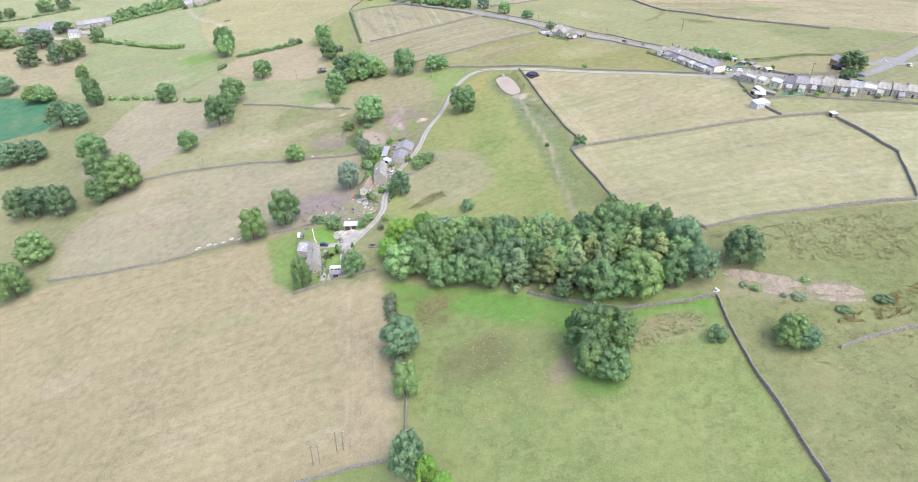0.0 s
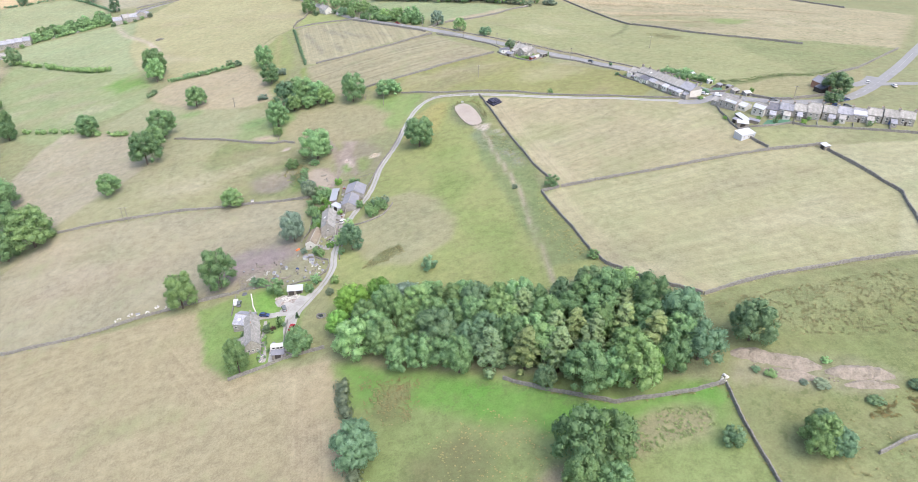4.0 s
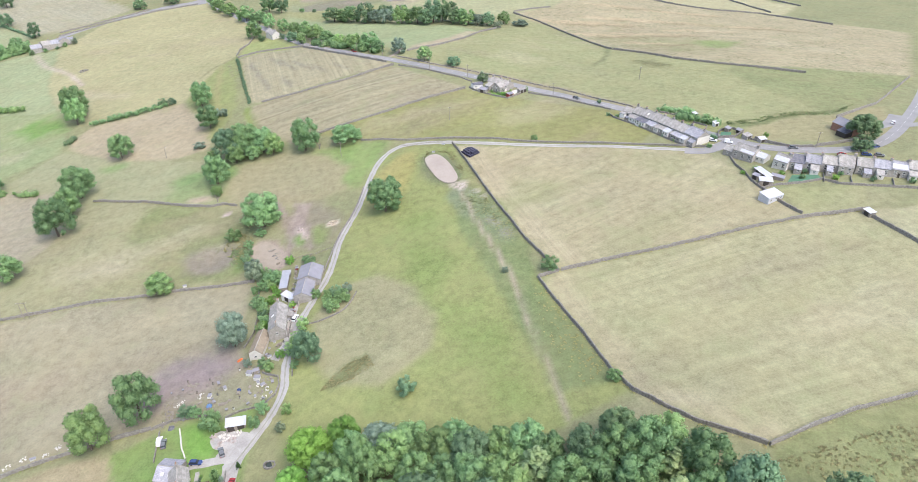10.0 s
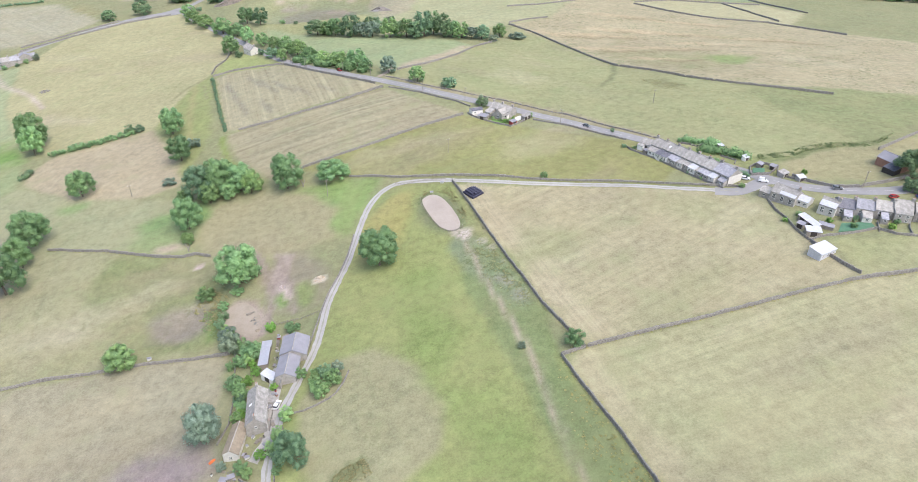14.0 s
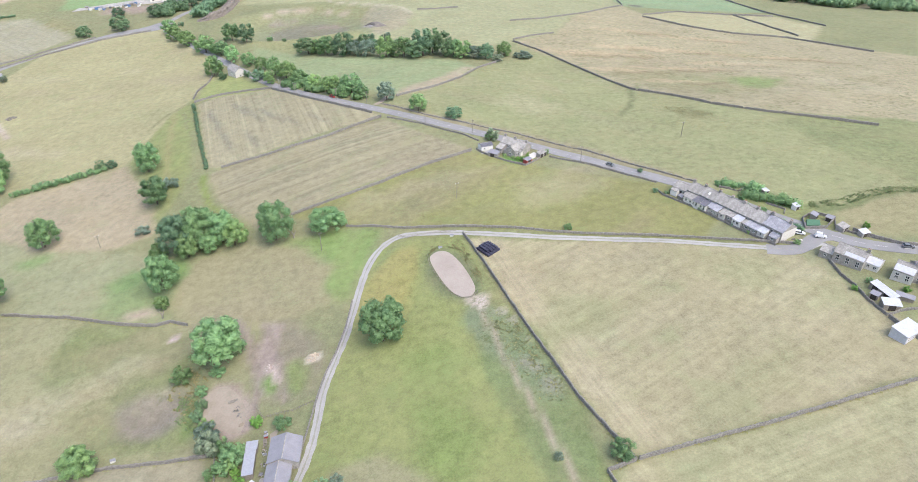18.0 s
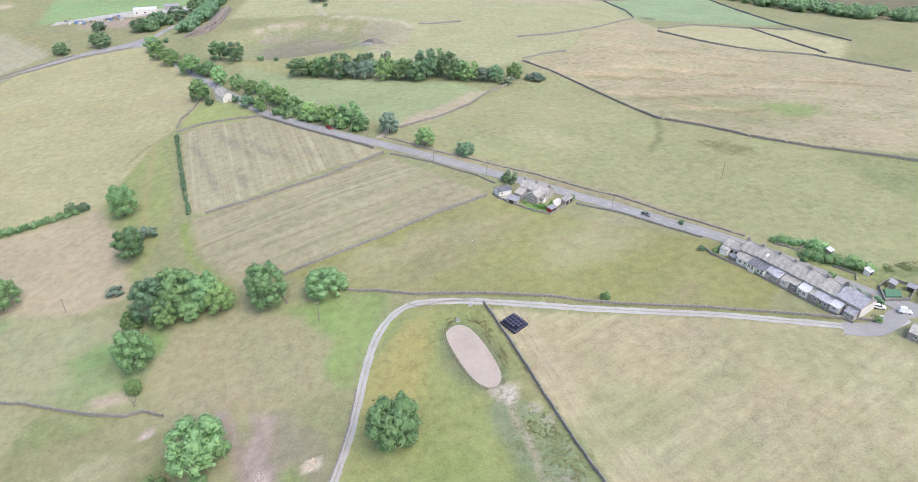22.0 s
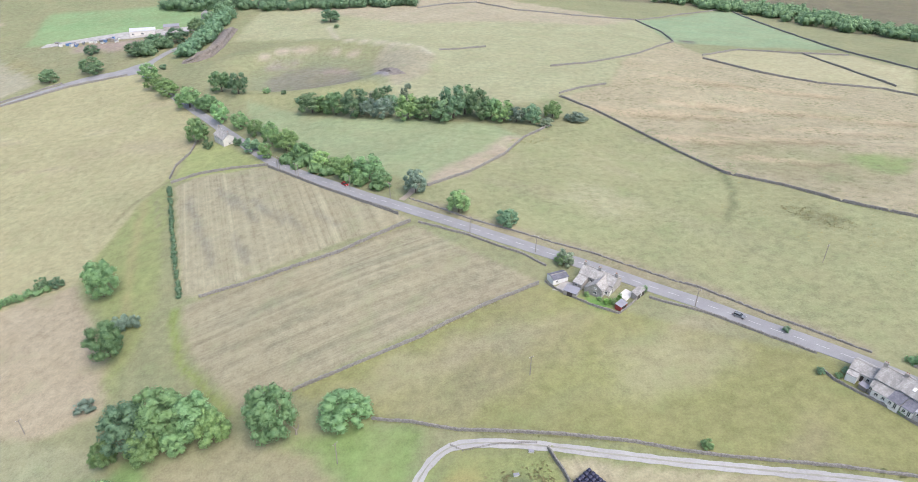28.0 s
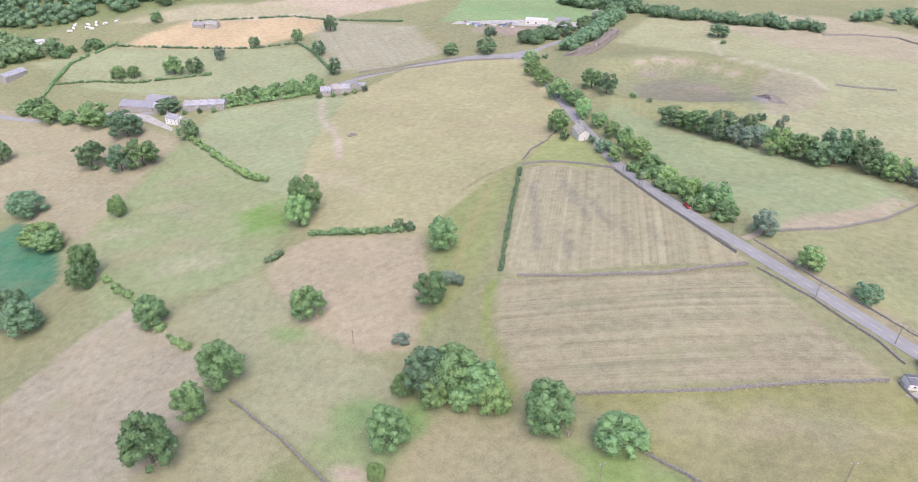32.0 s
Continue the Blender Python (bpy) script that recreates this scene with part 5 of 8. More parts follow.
# the front row and the corners as they stand: kind, x, y, crown width, height
FRONT = [("ash", -24, 238, 16, 15), ("ash", -12.5, 234, 15, 15), ("oak", -3, 236, 11, 13), ("dark", 6, 231, 17.5, 17), ("dark", 17, 224, 13, 14), ("spruce", 24, 217.5, 14, 17), ("oak", 31, 221, 13, 16), ("larch", 35, 212, 13, 19),
         ("dark", 40, 202, 8, 9), ("larch", 45, 207, 12.5, 19), ("oak", 52, 198.5, 15.5, 16), ("larch", 55.5, 208, 12, 20), ("ash", 66, 195, 15.5, 17), ("larch", 73, 203, 12, 19), ("oak", 77.5, 196, 11, 13), ("lime", 71, 194.5, 7, 12),
         ("dark", 86, 198, 14, 14), ("lime", -24.5, 259, 15, 14), ("lime", -15, 262, 11, 13), ("lime", -30, 250, 10, 11), ("oak", -20, 250, 12, 13), ("ash", -9, 247, 11, 19), ("grey", -4, 257, 14, 11.5), ("ash", 5, 255, 12, 11.5),
         ("oak", 12, 248, 14, 13), ("ash", 18, 251, 11, 11), ("oak", 30, 244, 12, 11.5), ("oak", 30, 232, 15, 15), ("ash", 20, 236, 12, 15), ("oak", 42, 238, 11, 11.5), ("dark", 52, 235, 12, 12.5), ("oak", 66, 227, 15, 17.5), ("oak", 76, 219, 14, 18), ("dark", 83, 210, 14, 17)]
placed = []
for key, x, y, w, h in FRONT:
    placed.append((x, y))
    plant(key, x, y, w, h, "wood", where="in the wood")
tries = 0
while tries < 5000 and len(placed) < 84:
    tries += 1
    x, y = wr.uniform(-32, 88), wr.uniform(194, 262)
    if inside(WOOD, np.array([x]), np.array([y]))[0] and min(math.hypot(x - a, y - b) for a, b in placed) > (6.4 if x > 34 else 7.4):
        placed.append((x, y))
        if x + wr.uniform(-10, 10) > 34:
            key = wr.choice(("spruce", "larch", "oak", "larch", "oak", "dark", "ash"))
        elif x > 8:
            key = wr.choice(("dark", "oak", "dark", "oak", "larch"))
        else:
            key = wr.choice(("oak", "ash", "ash", "oak", "ash"))
        if key in ("spruce", "larch"):
            plant(key, x, y, wr.uniform(10, 13.5), wr.uniform(14, 18.5), "wood", where="in the wood")
        else:
            plant(key, x, y, wr.uniform(11, 14.5), wr.uniform(12, 15), "wood", where="in the wood")

# trees along the main road, the copse by the quarry and the valley
for key, x, y, w, h in [
    ("oak", -98, 730, 17, 15), ("ash", -155, 869, 16, 13), ("dark", -238, 896, 18, 10), ("dark", -206, 904, 22, 13), ("dark", -221, 957, 14, 8), ("oak", -133, 827, 20, 11), ("oak", -146, 846, 18, 12), ("oak", -113, 795, 21, 14),
    ("oak", -93, 813, 18, 15), ("dark", -80, 802, 18, 15), ("oak", -99, 782, 17, 11), ("ash", -87, 758, 15, 13), ("oak", -73, 741, 14, 10), ("oak", -62, 723, 13, 10), ("dark", -62, 698, 12, 8), ("ash", -53.5, 683, 10, 9)]:
    plant(key, x, y, w * 0.9, h, "roadside trees", True, "beside the road")
for key, x, y, w, h in [
    ("oak", -51, 704, 12, 13), ("oak", -42, 689, 16, 12), ("oak", -32, 669, 11, 10), ("ash", -22, 654, 11, 9), ("oak", -10, 634, 12, 12), ("oak", 2, 628, 16, 12), ("oak", 7, 615, 11, 9), ("grey", 22.4, 604, 12, 11.5),
    ("ash", 39, 580, 11, 10), ("dark", 57, 565, 11.5, 6), ("oak", 71.5, 531, 6.5, 5), ("oak", -15, 644, 9, 8), ("oak", -3, 622, 8, 7)]:
    plant(key, x, y, w, h, "roadside trees", True, "beside the road")
for key, x, y, w, h in [
    ("dark", -28, 749, 19, 12.5), ("oak", -13, 739, 17, 14), ("dark", 0, 731, 18, 17), ("grey", 17, 721, 15, 12), ("dark", 16, 750, 10, 10), ("grey", 32, 747, 6, 9), ("oak", 31, 713, 16, 15), ("oak", 44, 708, 17, 14),
    ("dark", 58, 707, 20, 19), ("dark", 66, 712, 16, 18), ("dark", 73, 704, 18, 17), ("oak", 87, 696, 15, 12), ("dark", 102, 690, 14, 11), ("oak", 118, 698, 12, 10), ("grey", 131, 690, 13, 5), ("grey", 110, 684, 9, 5)]:
    plant(key, x, y, w, h, "copse", True, "in a copse")
for key, x, y, w, h in [("dark", 50, 703, 15, 13), ("oak", 80, 700, 14, 13), ("grey", 94, 693, 13, 9), ("grey", 8, 727, 14, 11), ("oak", -20, 745, 14, 11), ("dark", 22, 735, 12, 9), ("grey", 5, 741, 11, 8), ("dark", 37, 716, 13, 12)]:
    plant(key, x, y, w, h, "copse", True, "in a copse")
for key, x, y, w, h in [("dark", -38, 772, 5, 4), ("oak", -60, 797, 6, 4), ("dark", 23, 770, 7, 5), ("grey", 37, 772, 5, 4), ("dark", -48, 788, 4, 3), ("grey", 12, 760, 6, 5), ("dark", -8, 962, 5, 4), ("dark", -149, 893, 6, 4), ("oak", -154, 884, 5, 4)]:
    bush(key, x, y, w, h, "on the quarry edge")
plant("dark", -13, 986, 18, 12, "", True, "alone on the far pasture")
for key, x, y, w, h in [
    ("dark", -500, 637, 18, 15), ("dark", -416, 644, 22, 19), ("dark", -386, 642, 18, 19), ("oak", -374, 651, 25, 20), ("oak", -471, 701, 27, 20), ("dark", -428, 691, 28, 21), ("dark", -427, 737, 22, 11), ("dark", -370, 695, 15, 15),
    ("oak", -528, 786, 15, 12), ("oak", -515, 792, 12, 11), ("oak", -482, 809, 20, 16), ("dark", -463, 816, 18, 14), ("grey", -460, 848, 11, 14), ("dark", -447, 887, 12, 11), ("dark", -394, 947, 16, 16), ("oak", -413, 912, 13, 12)]:
    plant(key, x, y, w, h, "valley trees", True, "in the valley fields")
for key, x, y, w, h in [
    ("dark", -367, 879, 15, 13), ("dark", -323, 832, 13, 15), ("oak", -600, 920, 15, 12), ("dark", -639, 816, 21, 16), ("oak", -352, 783, 14, 10), ("ash", -340, 790, 14, 11), ("oak", -366, 774, 13, 10), ("ash", -328, 802, 13, 11), ("oak", -375, 770, 12, 10),
    ("oak", -520, 700, 22, 14), ("oak", -545, 712, 20, 12), ("dark", -180, 940, 18, 11), ("dark", -165, 955, 18, 12), ("dark", -150, 965, 20, 13), ("dark", -135, 985, 18, 14), ("dark", -125, 1005, 18, 14), ("dark", -118, 1030, 20, 15)]:
    plant(key, x, y, w, h, "valley trees", True, "in the valley fields")

# hedges and bushes
hedge([(-193, 582), (-170, 586), (-143, 591)], 3.8, 3.4, label="dark clipped hedge between two pastures", seed=2, density=70)
for x, y, w, h in [(-146, 593, 7, 6), (-139, 592, 6, 5)]:
    bush("dark", x, y, w, h, "at the end of a hedge")
hedge([(-104.2, 669.5), (-92.7, 614.6), (-85.8, 582.5), (-80.1, 559.9)], 2.4, 1.8, LEAF_DARK, "thin dark hedge along the stubble field", 3, 0.25)
hedge([(-290, 531), (-266, 520), (-251, 515), (-214, 495), (-204, 491.5), (-188, 487)], 4.4, 3.4, LEAF_OAK, "broken hawthorn hedge with gaps", 4, 0.35)
hedge([(-371, 695), (-338, 677), (-310, 661), (-280, 644), (-262, 640)], 5.0, 4.2, LEAF_OAK, "tall untrimmed green hedge", 5, 0.1)
hedge([(-312, 790), (-345, 770), (-380, 750)], 5, 4.0, LEAF_OAK, "leafy green hedge beside the road", 6, 0.05)
hedge([(-200, 553), (-197, 562)], 4.0, 4.2, LEAF_DARK, "short dark hawthorn hedge", 7)
hedge([(-28, 222), (-24, 205), (-20, 175)], 4.5, 3.2, LEAF_GREY, "overgrown grey-green hedge along the hay meadow", 8, 0.1, 110)
hedge([(-580, 757), (-547, 773), (-505, 781), (-473, 799), (-445, 814)], 3, 2.5, LEAF_DARK, "dark hedge across the valley floor", 9, 0.1)
hedge([(-567, 735), (-580, 757), (-602, 799), (-596, 855)], 3.4, 3, LEAF_OAK, "green hedge up the valley side", 19, 0.1)
hedge([(-590, 850), (-452, 880), (-408, 905), (-372, 880), (-325, 832)], 3, 2.4, LEAF_DARK, "thin dark hedge round a hay field", 10, 0.2)
hedge([(-560, 935), (-460, 980), (-420, 978), (-330, 990)], 3, 2.4, LEAF_DARK, "thin dark hedge beyond the hay field", 11, 0.15)
hedge([(158, 452), (166, 447), (171, 441)], 4.5, 2.4, LEAF_ASH, "overgrown garden hedge behind the terrace", 12, 0.05, 130)
for key, x, y, w, h in [
    ("dark", 85.6, 168.3, 7, 6), ("oak", 64.7, 325.7, 7, 6), ("grey", 48, 330, 3, 2.5), ("oak", 84, 437, 3.6, 3), ("dark", 5, 279, 7, 6), ("ash", -21, 332, 7, 5), ("oak", -16.5, 336, 6.5, 5.5), ("dark", -19, 340.5, 6, 5), ("ash", -22.5, 336.5, 5.5, 4.4), ("grey", -14.8, 340.5, 5, 5), ("oak", -22.5, 341.5, 4.4, 3.4),
    ("grey", -101, 550, 8, 6), ("grey", -96, 549, 6, 5), ("grey", -105, 510, 8, 3.5), ("oak", -70, 405, 8, 6), ("dark", -70, 492, 7, 6), ("oak", 69, 262, 5, 3.5), ("oak", -96, 740, 8, 5)]:
    bush(key, x, y, w, h)


# ---- buildings ----
WIN_FRAME, WIN_PANE, DOOR_LEAF = {}, {}, {}


def window_on(parent, w, h, at):
    """A sash window: white frame with a middle bar, stone sill and dark glass; at faces -y."""
    if (w, h) not in WIN_FRAME:
        b = 0.09
        WIN_FRAME[w, h] = mesh_of("window", boxes((-w / 2, -w / 2 + b, -0.07, 0.1, 0, h), (w / 2 - b, w / 2, -0.07, 0.1, 0, h), (-w / 2 + b, w / 2 - b, -0.07, 0.1, 0, b), (-w / 2 + b, w / 2 - b, -0.07, 0.1, h - b, h),
                                                (-0.04, 0.04, -0.06, 0.1, b, h - b)), PAINT_WHITE)
        WIN_PANE[w, h] = mesh_of("pane", boxes((-w / 2 + b, w / 2 - b, -0.035, 0.08, b, h - b)), GLASS)
        DOOR_LEAF[w, h] = mesh_of("sill", boxes((-w / 2 - 0.12, w / 2 + 0.12, -0.16, 0.05, -0.14, -0.004)), GRITSTONE)
    ob = part("window", WIN_FRAME[w, h], None, parent, "", at)
    part("pane", WIN_PANE[w, h], None, ob)
    part("sill", DOOR_LEAF[w, h], None, ob)
    return ob


def house(x, y, turn, long, deep, eaves, rise, wall, roof, label, category="house", front=(), back=(), doors=(), chimneys=(), gables=(), group="", storeys=2, lights=0, name="house", base=None):
    """A gabled building; local x runs along the ridge, the front faces local -y."""
    c, s = math.cos(radians(turn)), math.sin(radians(turn))
    floor = base if base is not None else min(z_at(x + c * a - s * b, y + s * a + c * b) for a in (-long / 2, 0, long / 2) for b in (-deep / 2, deep / 2))
    top = max(z_at(x + c * a - s * b, y + s * a + c * b) for a in (-long / 2, long / 2) for b in (-deep / 2, deep / 2))
    floor = floor * 0.5 + top * 0.5
    ob = thing(name, label, category, x, y, turn, group, z=floor)
    L, D = long / 2, deep / 2
    bm = bmesh.new()
    v = [bm.verts.new(p) for p in ((-L, -D, -2), (L, -D, -2), (L, D, -2), (-L, D, -2), (-L, -D, eaves), (L, -D, eaves), (L, D, eaves), (-L, D, eaves), (-L, 0, eaves + rise), (L, 0, eaves + rise))]
    for f in ((3, 2, 1, 0), (0, 1, 5, 4), (2, 3, 7, 6), (1, 2, 6, 9, 5), (3, 0, 4, 8, 7), (4, 5, 9, 8), (6, 7, 8, 9)):
        bm.faces.new([v[i] for i in f])
    part("wall", bm, wall, ob)
    slope = math.hypot(D, rise)
    for side in (-1, 1):
        bm = bmesh.new()
        over, t = 0.28, 0.16
        e = D + over * D / slope
        ez = eaves - over * rise / slope
        prof = [(side * e, ez + 0.02), (0, eaves + rise + 0.02), (0, eaves + rise + t + 0.03), (side * e, ez + t)]
        n = max(1, round(long / 4))
        rows = [[bm.verts.new((-L - 0.12 + (long + 0.24) * i / n, a, b - (0.05 * math.sin(math.pi * i / n) if i not in (0, n) else 0))) for a, b in prof] for i in range(n + 1)]
        for p, q in zip(rows, rows[1:]):
            for k in range(4):
                bm.faces.new((p[k], p[(k + 1) % 4], q[(k + 1) % 4], q[k]))
        bm.faces.new(rows[0][::-1])
        bm.faces.new(rows[-1])
        bmesh.ops.recalc_face_normals(bm, faces=bm.faces)
        slab = part("roof_slope", bm, roof, ob)
        for k in range(lights if side < 0 else 0):
            u = -L + long * (k + 1) / (lights + 1)
            m = 0.55
            tilt = math.degrees(math.atan2(rise, D))
            part("skylight", boxes((-0.45, 0.45, -0.6, 0.6, -0.04, 0.12)), PAINT_WHITE, slab, "", pose(u, -D * m, eaves + rise * (1 - m) + t + 0.02, tilt, 0, 0))
    part("ridge", boxes((-L - 0.12, L + 0.12, -0.14, 0.14, eaves + rise + 0.1, eaves + rise + 0.27)), GRITSTONE, ob)
    for u in chimneys:
        stack = part("chimney", boxes((u - 0.55, u + 0.55, -0.38, 0.38, eaves + rise - 0.7, eaves + rise + 1.25), (u - 0.62, u + 0.62, -0.45, 0.45, eaves + rise + 1.25, eaves + rise + 1.42)), GRITSTONE, ob)
        for k in (-0.27, 0.27):
            bm = bmesh.new()
            tube(bm, [(u + k, 0, eaves + rise + 1.4), (u + k, 0, eaves + rise + 1.85)], [0.15, 0.12], 8)
            part("chimney_pot", bm, CLAY, stack)
    for u, z, w, h in front:
        window_on(ob, w, h, pose(u, -D, z))
    for u, z, w, h in back:
        window_on(ob, w, h, pose(u, D, z, 0, 0, 180))
    for end, u, z, w, h in gables:
        window_on(ob, w, h, pose(end * L, u, z, 0, 0, 90 * end))
    for u, mat in doors:
        part("door", boxes((u - 0.46, u + 0.46, -D - 0.06, -D + 0.1, -0.1, 2.0)), mat, ob)
    return ob


def lean_to(parent, u0, u1, deep, low, high, face, wall, roof, name="extension", side=-1, windows=()):
    """A mono-pitch extension on the front (side -1) or back of a house whose wall stands at y = face."""
    bm = bmesh.new()
    y0, y1 = side * face, side * (face + deep)
    v = [bm.verts.new(p) for p in ((u0, y0, -2), (u1, y0, -2), (u1, y1, -2), (u0, y1, -2), (u0, y0, high), (u1, y0, high), (u1, y1, low), (u0, y1, low))]
    for f in ((3, 2, 1, 0), (4, 5, 6, 7), (0, 1, 5, 4), (1, 2, 6, 5), (2, 3, 7, 6), (3, 0, 4, 7)):
        bm.faces.new([v[i] for i in f])
    bmesh.ops.recalc_face_normals(bm, faces=bm.faces)
    ext = part(name, bm, wall, parent)
    bm = bmesh.new()
    o = 0.2
    k = (high - low) / deep
    v = [bm.verts.new(p) for p in ((u0 - 0.1, y0, high + 0.02), (u1 + 0.1, y0, high + 0.02), (u1 + 0.1, y1 + side * o, low - k * o + 0.02), (u0 - 0.1, y1 + side * o, low - k * o + 0.02),
                                    (u0 - 0.1, y0, high + 0.14), (u1 + 0.1, y0, high + 0.14), (u1 + 0.1, y1 + side * o, low - k * o + 0.14), (u0 - 0.1, y1 + side * o, low - k * o + 0.14))]
    for f in ((3, 2, 1, 0), (4, 5, 6, 7), (0, 1, 5, 4), (1, 2, 6, 5), (2, 3, 7, 6), (3, 0, 4, 7)):
        bm.faces.new([v[i] for i in f])
    bmesh.ops.recalc_face_normals(bm, faces=bm.faces)
    part("roof", bm, roof, ext)
    for u, z, w, h in windows:
        window_on(ext, w, h, pose(u, y1, z, 0, 0, 0 if side < 0 else 180))
    return ext


def shed(x, y, turn, long, deep, low, high, wall, roof, label, doors=0, name="shed", windows=0, z=None, group=""):
    """A small mono-pitch outbuilding with an overhanging roof sheet."""
    ob = thing(name, label, "shed", x, y, turn, group, z=z)
    bm = bmesh.new()
    L, D = long / 2, deep / 2
    v = [bm.verts.new(p) for p in ((-L, -D, -1.5), (L, -D, -1.5), (L, D, -1.5), (-L, D, -1.5), (-L, -D, low), (L, -D, low), (L, D, high), (-L, D, high))]
    for f in ((3, 2, 1, 0), (4, 5, 6, 7), (0, 1, 5, 4), (1, 2, 6, 5), (2, 3, 7, 6), (3, 0, 4, 7)):
        bm.faces.new([v[i] for i in f])
    part("wall", bm, wall, ob)
    tilt = math.degrees(math.atan2(high - low, deep))
    bm = boxes((-L - 0.2, L + 0.2, -math.hypot(D, (high - low) / 2) - 0.2, math.hypot(D, (high - low) / 2) + 0.2, 0.01, 0.1))
    part("roof", bm, roof, ob, "", pose(0, 0, (low + high) / 2, tilt, 0, 0))
    for k in range(doors):
        u = -L + long * (k + 0.5) / doors
        w = min(2.2, long / doors * 0.7)
        part("door", boxes((u - w / 2, u + w / 2, -D - 0.06, -D + 0.05, -0.1, min(2.1, low - 0.15))), DARK_WOOD, ob)
    for k in range(windows):
        window_on(ob, 0.9, 0.8, pose(-L + long * (k + 0.5) / windows, -D, low * 0.45))
    return ob


def cottage_windows(long, count, eaves, w=0.95, h=1.15, upper=True, lower=True):
    out = []
    for k in range(count):
        u = -long / 2 + long * (k + 0.5) / count
        if upper:
            out.append((round(u, 2), eaves - 1.75, w, h))
        if lower:
            out.append((round(u, 2), 0.95, w, h))
    return out


# upper terrace above the lane
T1 = "stone terraced cottage under a grey stone-slate roof"
ua = -68
h0 = house(141.0, 450.5, -58, 7.5, 6.5, 2.8, 1.6, PALE_STONE, STONE_SLATE, "low pale stone end cottage with a slate roof", front=cottage_windows(7.5, 2, 4.2, lower=True, upper=False), doors=((0.2, DARK_WOOD),), group="upper terrace", gables=((-1, 0, 1.0, 0.9, 1.0),))
lean_to(h0, -3.6, -0.6, 2.0, 2.0, 2.5, 3.25, RENDER_WHITE, STONE_SLATE, "porch")
h1 = house(144.4, 444.5, -62, 6.6, 8.2, 3.9, 2.4, GRITSTONE, STONE_SLATE, T1, front=cottage_windows(6.6, 2, 3.9), back=cottage_windows(6.6, 2, 3.9), chimneys=(-2.9, 2.9), group="upper terrace")
lean_to(h1, -2.0, 2.6, 3.4, 2.2, 3.2, 4.1, RENDER_WHITE, STONE_SLATE, windows=((-0.6, 0.8, 1.1, 1.0), (1.4, 0.8, 0.9, 1.0)))
h2 = house(147.4, 438.5, ua, 7.4, 8.2, 3.9, 2.4, GRITSTONE, STONE_SLATE, T1, front=cottage_windows(7.4, 2, 3.9), back=cottage_windows(7.4, 2, 3.9), chimneys=(3.3,), group="upper terrace", lights=1)
lean_to(h2, -3.4, 0.1, 4.2, 2.2, 3.1, 4.1, RENDER_WHITE, DARK_SLATE, windows=((-2.4, 0.8, 0.9, 1.0), (-1.0, 0.2, 0.9, 1.9)))
lean_to(h2, 0.5, 3.6, 4.0, 2.2, 3.1, 4.1, RENDER_WHITE, DARK_SLATE, windows=((1.4, 0.8, 0.9, 1.0), (2.8, 0.2, 0.9, 1.9)))
h3 = house(149.8, 432.1, ua, 6.4, 8.4, 4.1, 2.4, GRITSTONE, STONE_SLATE, T1, front=cottage_windows(6.4, 2, 4.1), back=cottage_windows(6.4, 2, 4.1), chimneys=(2.9,), group="upper terrace")
h4 = house(152.0, 426.3, ua, 6.0, 8.4, 4.1, 2.4, GRITSTONE, STONE_SLATE, T1, front=cottage_windows(6.0, 2, 4.1), back=cottage_windows(6.0, 2, 4.1), chimneys=(2.7,), group="upper terrace")
lean_to(h3, -1.0, 2.6, 3.6, 2.3, 3.3, 4.2, GRITSTONE, BLUE_SLATE, windows=((0.0, 0.8, 1.0, 1.0), (1.6, 0.8, 1.0, 1.0)))
lean_to(h4, 0.2, 2.9, 2.6, 2.3, 3.1, 4.2, GRITSTONE, STONE_SLATE, windows=((1.5, 0.8, 1.0, 1.0),))
h5 = house(154.2, 420.6, ua, 6.2, 8.6, 4.2, 2.4, GRITSTONE, STONE_SLATE, T1, front=cottage_windows(6.2, 2, 4.2), back=cottage_windows(6.2, 2, 4.2), chimneys=(2.8,), group="upper terrace")
h6 = house(156.4, 414.7, ua, 6.2, 8.6, 4.2, 2.4, GRITSTONE, STONE_SLATE, T1, front=cottage_windows(6.2, 2, 4.2), back=cottage_windows(6.2, 2, 4.2), chimneys=(2.8,), group="upper terrace")
lean_to(h5, -2.4, 1.2, 3.2, 2.3, 3.2, 4.3, RENDER_WHITE, WHITE_SHEET, windows=((-1.4, 0.8, 1.0, 1.0), (0.2, 0.8, 1.0, 1.0)))
lean_to(h6, -2.8, 2.9, 3.2, 2.3, 3.1, 4.3, GRITSTONE, BLUE_SLATE, windows=((-1.8, 0.8, 1.1, 1.0), (0.0, 0.2, 0.9, 1.9), (1.8, 0.8, 1.1, 1.0)))
h7 = house(158.9, 407.7, ua, 8.6, 8.8, 4.4, 2.6, GRITSTONE, BLUE_SLATE, "stone end-of-terrace house with a blue slate roof and pale gable", front=cottage_windows(8.6, 3, 4.4), back=cottage_windows(8.6, 3, 4.4), chimneys=(-3.9, 3.9), group="upper terrace", doors=((-1.4, DARK_WOOD),))
